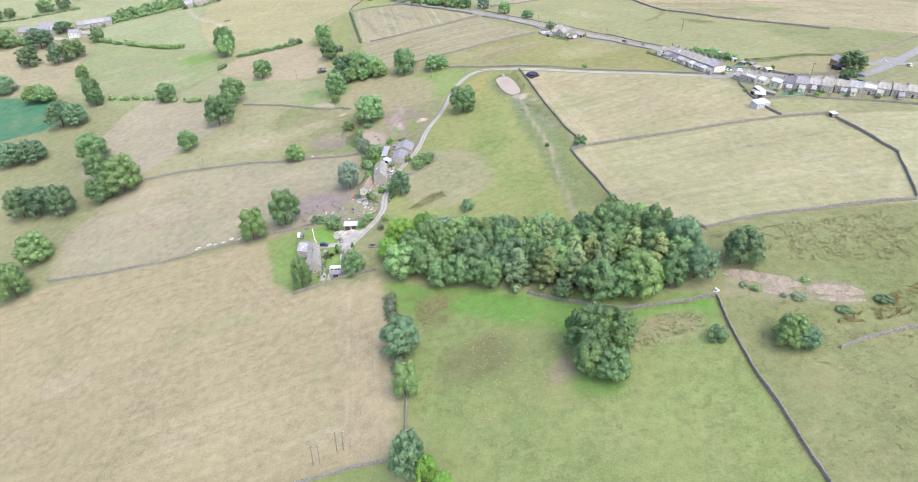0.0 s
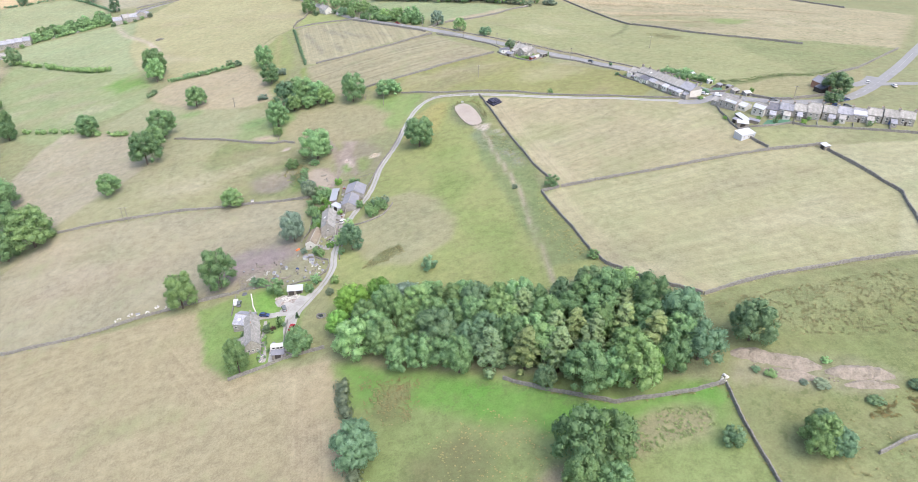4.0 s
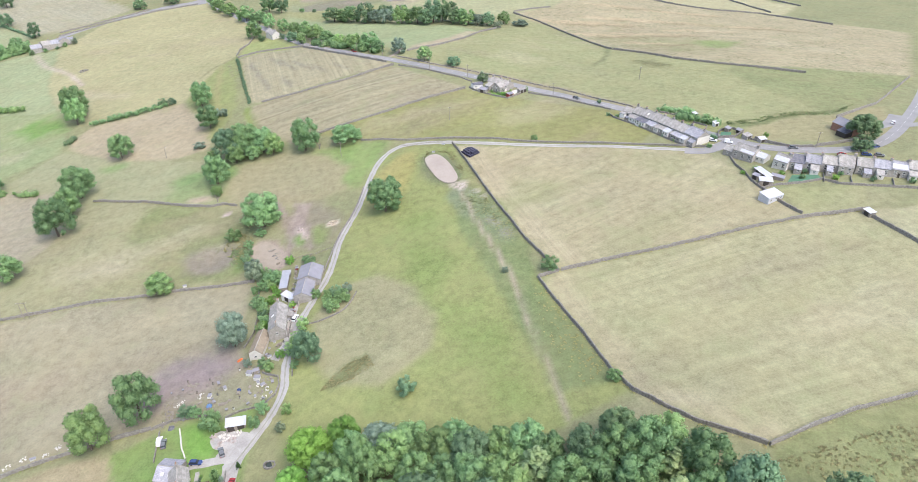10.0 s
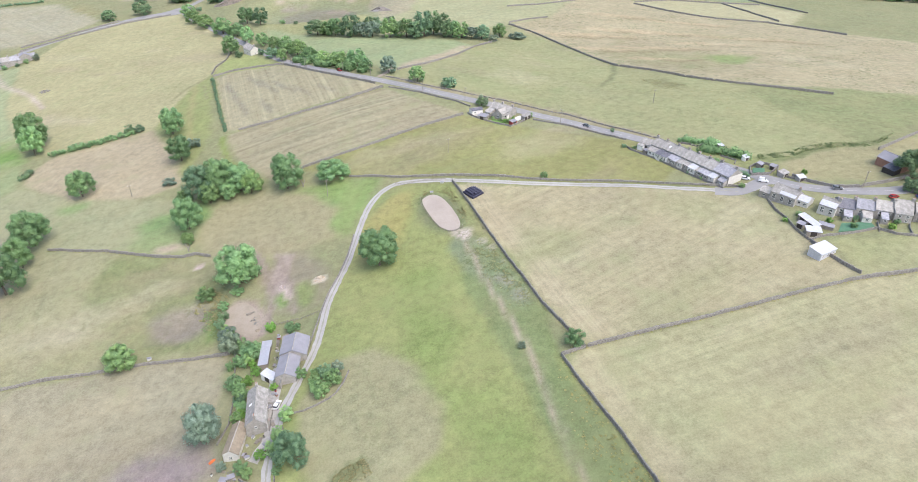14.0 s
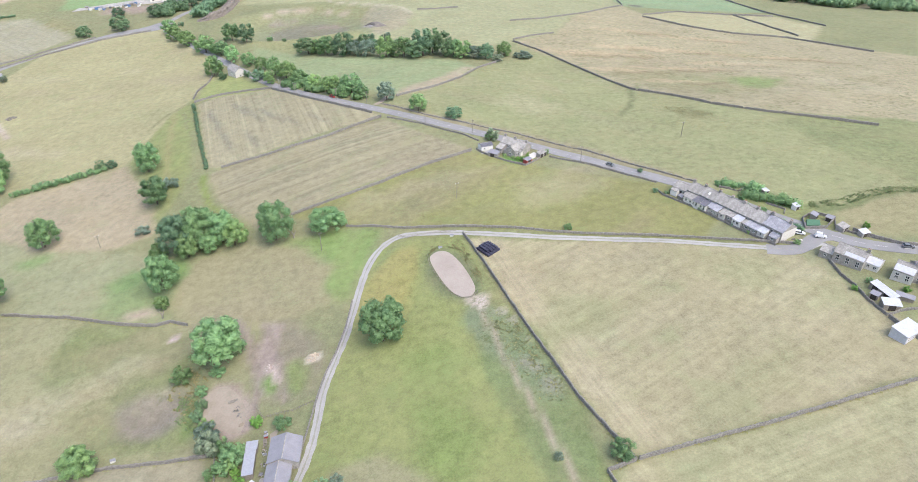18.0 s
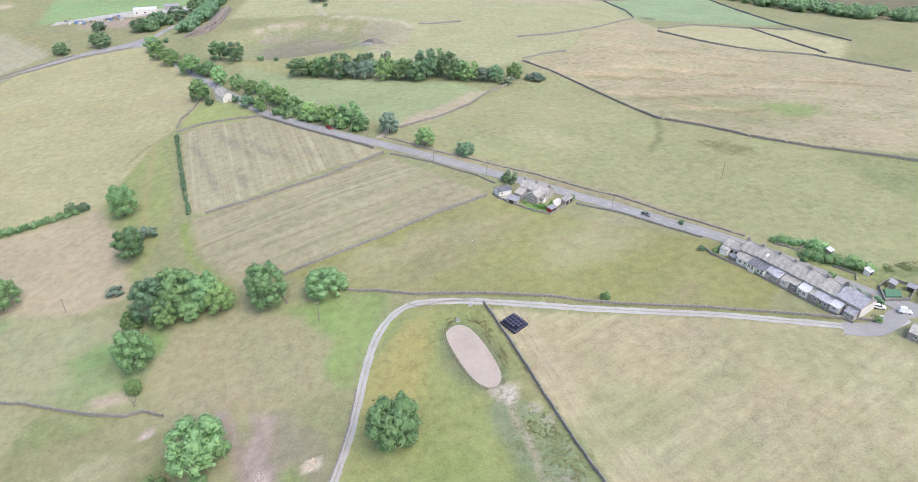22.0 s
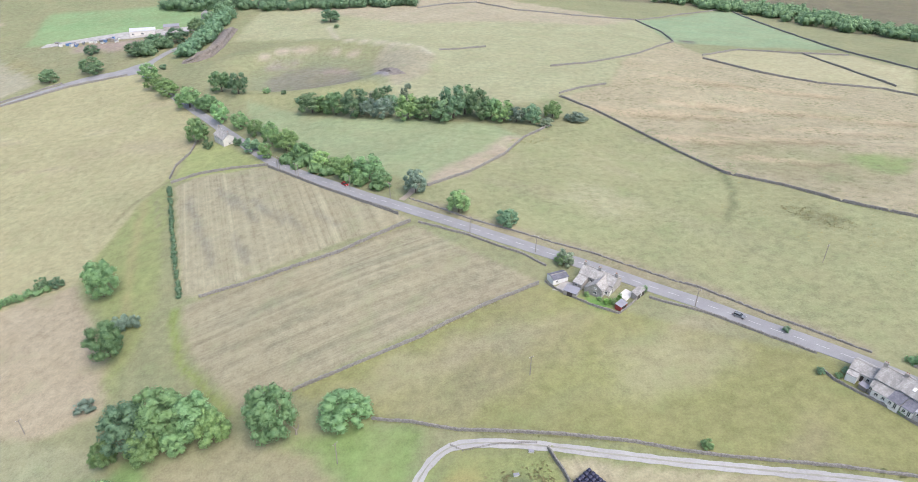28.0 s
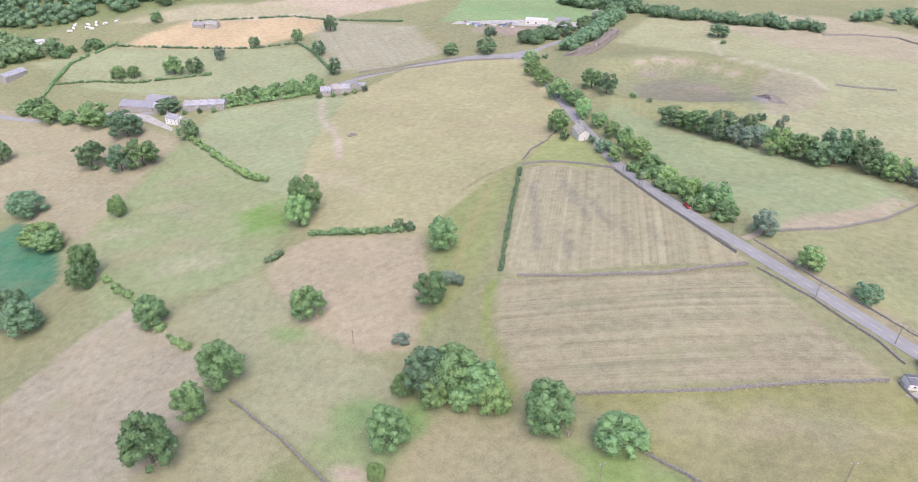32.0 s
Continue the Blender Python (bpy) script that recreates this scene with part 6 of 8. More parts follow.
for hh, u0, u1, dp, wl, rf in ((h1, -3.2, -2.2, 2.2, GRITSTONE, STONE_SLATE), (h3, -3.1, -1.2, 2.6, PALE_STONE, BLUE_SLATE), (h4, -2.9, 0.0, 3.4, PALE_STONE, STONE_SLATE), (h5, 1.4, 3.0, 2.4, GRITSTONE, STONE_SLATE), (h7, -4.2, -1.0, 2.8, PALE_STONE, WHITE_SHEET), (h7, 0.4, 3.8, 2.2, GRITSTONE, BLUE_SLATE)):
    lean_to(hh, u0, u1, dp, 2.1, 3.0, {h5: 4.3, h7: 4.4, h1: 4.1}.get(hh, 4.2), wl, rf, windows=(((u0 + u1) / 2, 0.8, 0.9, 1.0),))
part("pale_gable", boxes((4.3, 4.34, -4.3, 4.3, -1.5, 4.35)), PALE_STONE, h7, "pale limewashed gable end")
stone_wall([(131, 456), (131.5, 451), (138, 440), (145, 423), (150, 410), (154, 401)], "low stone garden wall below the terrace", 0.9, 0.4, 61)

# lower terrace along the road
hA = house(172.3, 383.8, -57, 10.2, 7.6, 3.7, 2.4, GRITSTONE, STONE_SLATE, "gritstone house with a stone-slate roof and white sheeting", front=cottage_windows(10.2, 3, 3.7, 1.2, 1.1), back=cottage_windows(10.2, 3, 3.7), chimneys=(4.6,), group="lower terrace")
part("roof_strip", boxes((-1.6, 5.0, -0.8, 0.8, 0.0, 0.07)), WHITE_SHEET, hA, "white sheet along the eaves", pose(0, -3.15, 4.38, math.degrees(math.atan2(2.4, 3.8)), 0, 0))
house(167.9, 390.0, -57, 4.4, 6.0, 2.5, 1.5, GRITSTONE, STONE_SLATE, "low stone annexe beside the house", front=((0, 0.9, 1.0, 0.9),), group="lower terrace", name="annexe")
house(177.4, 378.6, -57, 4.8, 5.6, 2.5, 1.3, PALE_STONE, WHITE_SHEET, "single-storey pale stone annexe with a white roof", front=((-1.0, 0.9, 1.0, 1.0), (1.2, 0.9, 1.0, 1.0)), group="lower terrace", name="annexe")
hB = house(182.6, 370.4, -53, 6.4, 7.2, 3.6, 2.3, PALE_STONE, STONE_SLATE, "pale stone cottage with a sheeted white roof slope", front=cottage_windows(6.4, 2, 3.6, 1.2, 1.1), chimneys=(2.9,), group="lower terrace")
part("roof_strip", boxes((-3.1, 3.1, -1.3, 1.3, 0.0, 0.07)), WHITE_SHEET, hB, "white sheet on the roof", pose(0, -2.6, 4.55, math.degrees(math.atan2(2.3, 3.6)), 0, 0))
T2 = "gritstone terraced cottage with a slate roof and rear extension"
tb = random.Random(5)
for k in range(10):
    d = 5.4 + 6.6 * k
    hx, hy = 182.8 + 0.875 * d, 371.2 - 0.485 * d + (0.9 if k in (3, 7) else 0)
    eav = (3.7, 3.8, 3.7, 4.3, 3.8, 3.8, 3.6, 3.9, 3.8, 3.8)[k]
    rf = (DARK_SLATE, BLUE_SLATE, STONE_SLATE, STONE_SLATE, STONE_SLATE, BLUE_SLATE, BLUE_SLATE, STONE_SLATE, STONE_SLATE, STONE_SLATE)[k]
    hh = house(hx, hy, -29, 6.55, 7.8, eav, 2.3, GRITSTONE, rf, T2, front=cottage_windows(6.55, 2, eav), back=cottage_windows(6.55, 2, eav), chimneys=(2.95,), doors=((-0.1, (DARK_WOOD, PAINT_WHITE, DOOR_BLUE)[k % 3]),), group="lower terrace")
    if k in (0, 1, 2, 4, 5, 7, 8):
        w = tb.uniform(2.4, 3.4)
        u = tb.uniform(-2.9, 3.0 - w)
        lean_to(hh, u, u + w, tb.uniform(2.8, 4.0), 2.1, 3.1, 3.9, (GRITSTONE, PALE_STONE)[k % 2], (BLUE_SLATE, STONE_SLATE)[k % 2], windows=((u + w / 2, 0.9, 1.0, 1.0),))
    if k in (6,):
        part("roof_strip", boxes((-3.1, 3.1, -1.3, 1.3, 0.0, 0.07)), WHITE_SHEET, hh, "white sheet on the roof", pose(0, -2.6, eav + 0.76 + 0.22, math.degrees(math.atan2(2.3, 3.9)), 0, 0))
    if k == 3:
        lean_to(hh, -3.0, 3.0, 2.4, 3.6, 4.2, 3.9, GRITSTONE, STONE_SLATE, windows=((-1.3, 2.3, 1.0, 1.0), (1.3, 2.3, 1.0, 1.0), (-1.3, 0.6, 1.0, 1.0), (1.3, 0.6, 1.0, 1.0)))
stone_wall([(166, 386.5), (164.3, 377.5), (165, 371), (163.6, 362), (164, 354), (171, 354.6), (180.5, 353.4), (191, 353.4), (195, 348), (200, 345), (215, 338), (235, 327), (248, 321)], "dark stone garden wall below the lower terrace", 1.1, 0.4, 62)
for k, (gx, gy) in enumerate(((194, 357.5), (203, 352), (217, 345), (231, 338))):
    stone_wall([(gx, gy), (gx - 3.4, gy - 6.2)], "short stone wall between two gardens", 0.9, 0.35, 70 + k)
patch_of("netted_plot", [(177, 355.6), (182, 361), (192, 358), (191.4, 355), (187, 354.4)], NET_GREEN, "vegetable plot under green netting", "garden plot", 0.25)
shed(163.0, 344.6, 20, 8.6, 5.2, 2.5, 3.1, WHITE_SHEET, WHITE_SHEET, "white sheet-metal shed at the field corner", 0, "field_shed", 3)
shed(169.8, 363.6, -84, 9.6, 2.6, 2.2, 2.7, GREY_WOOD, WHITE_SHEET, "long white-roofed garden shed", 2)
shed(167.4, 357.2, -20, 5.4, 3.4, 2.1, 2.6, GREY_WOOD, WHITE_SHEET, "low white-roofed timber shed", 1)
shed(166.2, 363.0, -60, 2.6, 2.2, 1.9, 2.2, GREY_WOOD, GREY_SHEET, "small grey timber garden shed", 1)
shed(174.2, 359.4, -45, 5.4, 1.8, 1.6, 2.0, GREY_WOOD, GREY_SHEET, "narrow grey garden lean-to", 0)
shed(190.4, 321.6, -84, 3.8, 2.6, 1.9, 2.2, GREY_WOOD, WHITE_SHEET, "small white-roofed field shelter beside a wall", 1)
shed(171.8, 438.5, 20, 2.4, 2.0, 1.9, 2.3, GREY_WOOD, WHITE_SHEET, "small pale garden shed behind the terrace", 1)
barn = house(231.0, 397.4, -74, 12.0, 7.4, 3.4, 2.2, BRICK, GREY_SHEET, "red-brick field barn with a grey slate roof", "barn", name="barn", doors=((3.0, DARK_WOOD), (1.8, DARK_WOOD)))
lean_to(barn, 0.6, 6.0, 4.4, 2.2, 3.2, 3.7, DARK_WOOD, DARK_SLATE, "lean_to")
# the house by the main road
RS = "rambling gritstone roadside house with stone-slate roofs"
c1 = house(81.0, 515.8, -48, 14.0, 6.8, 3.5, 2.1, GRITSTONE, STONE_SLATE, RS, front=cottage_windows(14.0, 4, 3.5), back=cottage_windows(14.0, 4, 3.5), chimneys=(-6.4, -0.4, 6.4), doors=((4.6, PAINT_WHITE),))
lean_to(c1, -6.9, -3.2, 4.4, 2.0, 3.1, 3.4, GRITSTONE, STONE_SLATE, windows=((-5.4, 0.8, 1.0, 1.0),))
lean_to(c1, 4.2, 6.9, 2.0, 2.1, 2.8, 3.4, PALE_STONE, STONE_SLATE, "porch", windows=((5.6, 0.8, 0.9, 1.0),))
c2 = house(79.4, 511.0, 42, 7.6, 5.4, 3.3, 1.9, GRITSTONE, STONE_SLATE, "gabled front wing of the roadside house", front=((-2.0, 0.9, 1.0, 1.1),), back=((-2.0, 0.9, 1.0, 1.1),), gables=((-1, 0, 0.9, 1.4, 1.1), (-1, 0, 3.0, 0.9, 0.9)))
lean_to(c2, -3.6, 0.2, 1.8, 2.0, 2.6, 2.7, GRITSTONE, STONE_SLATE, side=1, windows=((-1.8, 0.8, 1.0, 0.9),))
shed(69.0, 512.0, -42, 5.0, 3.4, 1.9, 2.4, GRITSTONE, GREY_SHEET, "low stone outhouse with a grey roof", 1)
house(66.6, 521.4, 14, 6.6, 4.4, 2.3, 0.7, RENDER_WHITE, DARK_SLATE, "white-walled garage with a dark slate roof", "garage", front=((-1.6, 0.9, 0.9, 0.8),), doors=((1.4, PAINT_WHITE),), name="garage")
shed(92.0, 505.6, 36, 5.6, 2.4, 2.1, 2.6, GRITSTONE, STONE_SLATE, "long stone garden outbuilding", 2, windows=1)
shed(83.4, 500.2, 34, 3.8, 2.4, 1.9, 2.2, DOOR_RED, GREY_SHEET, "red-painted timber garden shed", 1)
patch_of("white_terrace", [(85.3, 507.2), (89.2, 510.0), (91.0, 506.6), (86.6, 503.2)], PALE_STONE, "white paved terrace beside the house", "terrace", 0.3)
patch_of("house_yard", [(63, 516), (69, 512.5), (73.5, 516), (69, 520.5)], GRAVEL, "pale paved yard beside the garage", "yard", 0.14)
stone_wall([(61.8, 521.4), (63.8, 516.7), (69.5, 509.4), (75.4, 502.4), (81.6, 497.2), (88.0, 501.6), (95.0, 507.4)], "stone garden wall round the roadside house", 1.1, 0.4, 65)
for key, x, y, w, h in [("lime", 79.5, 503.5, 3, 2.0), ("oak", 81.5, 503, 3, 2.4), ("oak", 74, 509.5, 2.2, 1.8), ("lime", 84.5, 504.5, 1.6, 3.2), ("ash", 77.5, 506, 2, 1.6), ("grey", 72.2, 530, 7.5, 6.5), ("oak", 95, 507, 2.6, 3), ("dark", 131, 475, 2.6, 2.2), ("dark", 137, 453, 3, 2), ("lime", 84, 503.6, 2.4, 1.8), ("oak", 133.8, 452, 2.6, 1.4)]:
    bush(key, x, y, w, h, "in a garden")
house(-80.5, 721.2, -58, 13.0, 7.5, 4.4, 2.8, PALE_STONE, STONE_SLATE, "pale stone cottage among roadside trees", front=cottage_windows(13, 3, 4.4), chimneys=(-6, 6), gables=((1, 0, 1.0, 1.0, 1.1),))
bush("dark", -90, 716, 7, 5, "beside a cottage")
bush("dark", -72, 712, 6, 5, "beside a cottage")

# the farm on the lane
house(-30.3, 357.4, -96, 10.0, 9.4, 3.6, 2.0, GRITSTONE, GREY_SHEET, "large stone farm barn with a grey roof", "barn", name="barn", doors=((-2.0, DARK_WOOD),))
b2 = house(-32.4, 347.2, -96, 10.6, 7.2, 3.3, 1.8, GRITSTONE, GREY_SHEET, "lower grey-roofed barn joined to the farm barn", "barn", name="barn", doors=((2.0, DARK_WOOD),))
lean_to(b2, 5.3, 7.4, 0.1, 2.2, 2.3, 1.5, GRITSTONE, GREY_SHEET, "feed_store")
shed(-41.8, 357.6, -92, 9.4, 3.2, 2.3, 2.7, GREY_WOOD, PALE_SHEET, "long shed with a pale sheet roof", 2)
shed(-41.4, 364.4, -92, 3.2, 3.4, 2.2, 2.5, GREY_WOOD, PALE_SHEET, "small timber store with a pale roof", 1)
shed(-39.0, 346.8, -42, 6.0, 3.0, 2.3, 2.6, RENDER_WHITE, WHITE_SHEET, "white box body used as a store", 1)
fh = house(-41.7, 330.0, -88, 15.6, 6.4, 4.6, 2.5, GRITSTONE, STONE_SLATE, "long stone farmhouse with a stone-slate roof", front=cottage_windows(15.6, 4, 4.6), back=cottage_windows(15.6, 4, 4.6), chimneys=(-7.2, 7.2), doors=((2.0, DARK_WOOD), (-5.0, DOOR_RED)), gables=((1, 0, 2.9, 0.9, 1.0),), lights=1)
lean_to(fh, -6.4, -3.2, 2.2, 2.2, 3.0, 3.2, GRITSTONE, STONE_SLATE, "porch", side=1, windows=((-4.8, 0.9, 1.0, 1.0),))
house(-47.9, 319.8, -99, 12.2, 4.9, 2.9, 1.7, PALE_STONE, RUSTY_SHEET, "stone outbuilding with a rusty mossy roof", "barn", name="outbuilding", doors=((1.0, DARK_WOOD),), gables=((1, 0, 1.0, 0.9, 0.9),))

# the lower cottage
house(-71.0, 268.7, -12, 7.0, 8.4, 3.1, 1.8, GRITSTONE, BLUE_SLATE, "stone cottage wing with a blue slate roof and rooflights", front=((-2.2, 0.9, 1.0, 1.1), (1.6, 0.9, 1.0, 1.1)), lights=2, back=((0, 0.9, 1.2, 1.1),), group="lower cottage", name="cottage_wing")
lc = house(-66.0, 258.6, -78.5, 17.6, 5.8, 4.0, 2.4, GRITSTONE, STONE_SLATE, "long stone cottage with a mossy stone-slate roof", front=cottage_windows(17.6, 4, 4.2), back=cottage_windows(17.6, 4, 4.2), chimneys=(-8.2, -0.6), doors=((3.0, DARK_WOOD),), group="lower cottage", gables=((1, -1.6, 1.0, 0.9, 1.0), (1, 0, 1.0, 0.9, 1.0), (1, 1.6, 1.0, 0.9, 1.0)))
lean_to(lc, 1.6, 8.6, 3.2, 2.0, 3.4, 2.9, GRITSTONE, STONE_SLATE, "extension", windows=((6.0, 0.9, 1.1, 1.0),))
shed(-52.0, 282.9, 5, 6.4, 3.6, 2.2, 2.5, GREY_WOOD, WHITE_SHEET, "white-roofed timber store beside the lane", 2)


def caravan(x, y, turn, label="white touring caravan with a pale roof"):
    ob = thing("caravan", label, "caravan", x, y, turn)
    bm = bmesh.new()
    prof = [(-2.6, 0.5), (2.5, 0.5), (2.7, 1.2), (2.45, 2.45), (-2.3, 2.5), (-2.75, 1.5)]
    a = [bm.verts.new((u, -1.05, z)) for u, z in prof]
    b = [bm.verts.new((u, 1.05, z)) for u, z in prof]
    for k in range(6):
        bm.faces.new((a[k], a[(k + 1) % 6], b[(k + 1) % 6], b[k]))
    bm.faces.new(a[::-1])
    bm.faces.new(b)
    bmesh.ops.recalc_face_normals(bm, faces=bm.faces)
    bmesh.ops.bevel(bm, geom=bm.edges[:], offset=0.1, segments=2, affect="EDGES")
    part("body", bm, PAINT_WHITE, ob)
    for u in (-1.4, 0.2, 1.5):
        part("window", boxes((u - 0.45, u + 0.45, -1.075, -1.0, 1.35, 1.95)), GLASS, ob)
    for v in (-0.95, 0.95):
        bm = bmesh.new()
        tube(bm, [(0, v - 0.1, 0.32), (0, v + 0.1, 0.32)], [0.32, 0.32], 12)
        part("wheel", bm, RUBBER, ob)
    part("tow_bar", boxes((2.6, 3.7, -0.06, 0.06, 0.45, 0.55)), GREY_WOOD, ob)
    return ob


def car(x, y, turn, paint, label, van=False):
    """A parked car: lower body, glazed cabin, roof, bumpers, lamps and four wheels."""
    ob = thing("car", label, "car", x, y, turn, lift=0.12)
    top = 2.0 if van else 1.45
    bm = bmesh.new()
    prof = [(-2.1, 0.3), (2.05, 0.3), (2.15, 0.62), (2.0, 0.82), (1.1, 0.95), (-1.95, 0.98), (-2.15, 0.7)]
    a = [bm.verts.new((u, -0.86, z)) for u, z in prof]
    b = [bm.verts.new((u, 0.86, z)) for u, z in prof]
    for k in range(7):
        bm.faces.new((a[k], a[(k + 1) % 7], b[(k + 1) % 7], b[k]))
    bm.faces.new(a[::-1])
    bm.faces.new(b)
    bmesh.ops.recalc_face_normals(bm, faces=bm.faces)
    bmesh.ops.bevel(bm, geom=bm.edges[:], offset=0.07, segments=2, affect="EDGES")
    part("body", bm, paint, ob)
    f, r = (1.05, -2.0) if van else (0.95, -1.85)
    bm = bmesh.new()
    lo = [bm.verts.new(p) for p in ((r, -0.8, 0.95), (f, -0.8, 0.93), (f, 0.8, 0.93), (r, 0.8, 0.95))]
    hi = [bm.verts.new(p) for p in ((r + 0.35, -0.66, top - 0.05), (f - 0.75, -0.66, top - 0.05), (f - 0.75, 0.66, top - 0.05), (r + 0.35, 0.66, top - 0.05))]
    for k in range(4):
        bm.faces.new((lo[k], lo[(k + 1) % 4], hi[(k + 1) % 4], hi[k]))
    bm.faces.new(hi)
    part("cabin", bm, paint if van else GLASS, ob)
    part("roof", boxes((r + 0.33, f - 0.72, -0.68, 0.68, top - 0.05, top)), paint, ob)
    part("windscreen", boxes((-0.03, 0.0, -0.62, 0.62, -0.32, 0.32)), GLASS, ob, "", pose(f - 0.36, 0, (top + 0.93) / 2, 0, -52 if not van else -38, 0))
    for u in (-1.3, 1.3):
        for v in (-0.8, 0.8):
            bm = bmesh.new()
            tube(bm, [(u, v - 0.1, 0.31), (u, v + 0.1, 0.31)], [0.31, 0.31], 12)
            wheel = part("wheel", bm, RUBBER, ob)
            bm = bmesh.new()
            tube(bm, [(u, v - 0.105, 0.31), (u, v + 0.105, 0.31)], [0.17, 0.17], 8)
            part("rim", bm, CAR_GREY, wheel)
    for v in (-0.6, 0.6):
        part("headlight", boxes((2.02, 2.13, v - 0.18, v + 0.18, 0.62, 0.76)), PAINT_WHITE, ob)
        part("tail_light", boxes((-2.16, -2.08, v - 0.14, v + 0.14, 0.72, 0.9)), DOOR_RED, ob)
    return ob


caravan(-54.6, 249.2, 6)
shed(-53.8, 245.4, 6, 4.6, 2.6, 1.9, 2.1, GREY_WOOD, GREY_SHEET, "low grey store beside the caravan", 1)
car(-78.4, 284.2, 95, CAR_WHITE, "white and blue van parked in the cottage garden", True)
car(-76.6, 282.6, 95, CAR_GREY, "grey car parked beside a van")
car(-63.6, 271.4, -8, CAR_BLUE, "dark blue car on the cottage drive")
car(-50.5, 259.6, 82, CAR_RED, "red car parked in the gravel yard")
car(-50.9, 254.6, 84, CAR_BLUE, "blue car parked in the gravel yard")
car(-55.5, 272.8, 110, CAR_GREY, "dark grey car beside the rubble heap")
car(-35.6, 332.4, 70, CAR_WHITE, "white car parked outside the farmhouse")
car(166.5, 405.5, -28, CAR_WHITE, "white car parked at the end of the terrace")
car(212.4, 372.6, 10, CAR_RED, "red car parked on the road")
car(222.5, 369.8, -20, CAR_BLUE, "blue car parked behind the terrace")
car(227.0, 367.4, -20, CAR_GREY, "grey car parked behind the terrace")
car(258.8, 401.5, 45, CAR_WHITE, "white car in the lay-by")
car(268.0, 392.0, 80, CAR_WHITE, "white car on the side road")
car(-10.3, 624.4, -52, CAR_RED, "red car on the main road")


# ---- poles, fences and small farm things ----
def pole(x, y, turn=0, high=8.0, arm=1.6, twin=0.0, label="weathered wooden power pole with a cross-arm"):
    ob = thing("power_pole", label, "pole", x, y, turn, "power poles")
    for k in ((-twin / 2, twin / 2) if twin else (0,)):
        bm = bmesh.new()
        tube(bm, [(k, 0, -0.8), (k, 0, high * 0.5), (k, 0, high)], [0.17, 0.15, 0.12], 8)
        part("post", bm, GREY_WOOD, ob)
    part("cross_arm", boxes((-arm / 2 - twin / 2, arm / 2 + twin / 2, -0.07, 0.07, high - 0.5, high - 0.34)), GREY_WOOD, ob)
    for k in (-1, 0, 1):
        bm = bmesh.new()
        u = k * (arm / 2 + twin / 2 - 0.1)
        tube(bm, [(u, 0, high - 0.34), (u, 0, high - 0.12), (u, 0, high - 0.05)], [0.05, 0.08, 0.04], 6)
        part("insulator", bm, PAINT_WHITE, ob)
    return ob


for x, y, turn, high, twin in [(-18.4, 462, 40, 9, 0), (-154.8, 369, 5, 9, 2.2), (-45.3, 146, 5, 9, 2.2), (-38, 150, 5, 9, 2.2), (167.6, 509, 30, 8, 0), (43.8, 476, 20, 8, 0), (-124.3, 505.7, 30, 7, 0), (206.3, 383, 0, 8, 0),
                               (-34.3, 645.5, -50, 8, 2.0), (-45, 662, -50, 8, 2.0), (10.2, 601.5, -40, 8, 0), (40.5, 561.5, -40, 8, 0), (63.4, 541, -40, 8, 0), (108.6, 494.5, -40, 8, 0), (6.8, 631, 30, 8, 2.0), (-8, 618, -40, 8, 0)]:
    pole(x, y, turn, high, 1.8, twin)


def fence(line, label, high=1.1, gap=2.4, rails=2, material=None):
    """Posts with rails between them, stepping along the land."""
    x0, y0 = line[0]
    ob = thing("fence", label, "fence", x0, y0)
    zb = z_at(x0, y0)
    pts = resample(line, gap)
    post = mesh_of("post", boxes((-0.06, 0.06, -0.06, 0.06, -0.5, high)), material or GREY_WOOD)
    for x, y in pts:
        part("post", post, None, ob, "", pose(x - x0, y - y0, z_at(x, y) - zb))
    for (xa, ya), (xb, yb) in zip(pts, pts[1:]):
        d, za, zc = math.hypot(xb - xa, yb - ya), z_at(xa, ya) - zb, z_at(xb, yb) - zb
        if d < 0.1:
            continue
        for k in range(rails):
            h = high * (0.92 - 0.42 * k)
            part("rail", boxes((-d / 2, d / 2, -0.03, 0.03, -0.05, 0.05)), material or GREY_WOOD, ob, "",
                 pose((xa + xb) / 2 - x0, (ya + yb) / 2 - y0, (za + zc) / 2 + h, 0, -math.degrees(math.atan2(zc - za, d)), math.degrees(math.atan2(yb - ya, xb - xa))))
    return ob


fence([(25.2, 438.5), (25.2, 433), (26.4, 427), (28.4, 419.5), (31, 412.3), (34.2, 408.4), (37.8, 407.6), (40.6, 410)], "low weathered timber rail fence round the arena")
fence([(15, 457), (18, 454), (28.3, 453), (39, 450.2)], "timber rail fence beside the lane")
fence([(-42.9, 389), (-41.3, 381.6), (-38.6, 376.7), (-34.5, 377), (-28.9, 376.2), (-22, 377.5)], "weathered timber fence behind the barns")
stone_wall([(-6.5, 424), (-9.6, 411), (-14, 398), (-18.5, 387), (-21.5, 376), (-24.2, 364), (-27.2, 352)], "low mossy stone wall beside the lane", 0.9, 0.45, 81)
stone_wall([(-45.7, 305.6), (-43.4, 303.6), (-39.6, 301.6), (-38.9, 297.8), (-39.8, 293.2), (-43.6, 289.6), (-46.8, 289.1), (-52.2, 289.3), (-56.6, 288)], "low stone wall round the yard", 0.9, 0.4, 82)
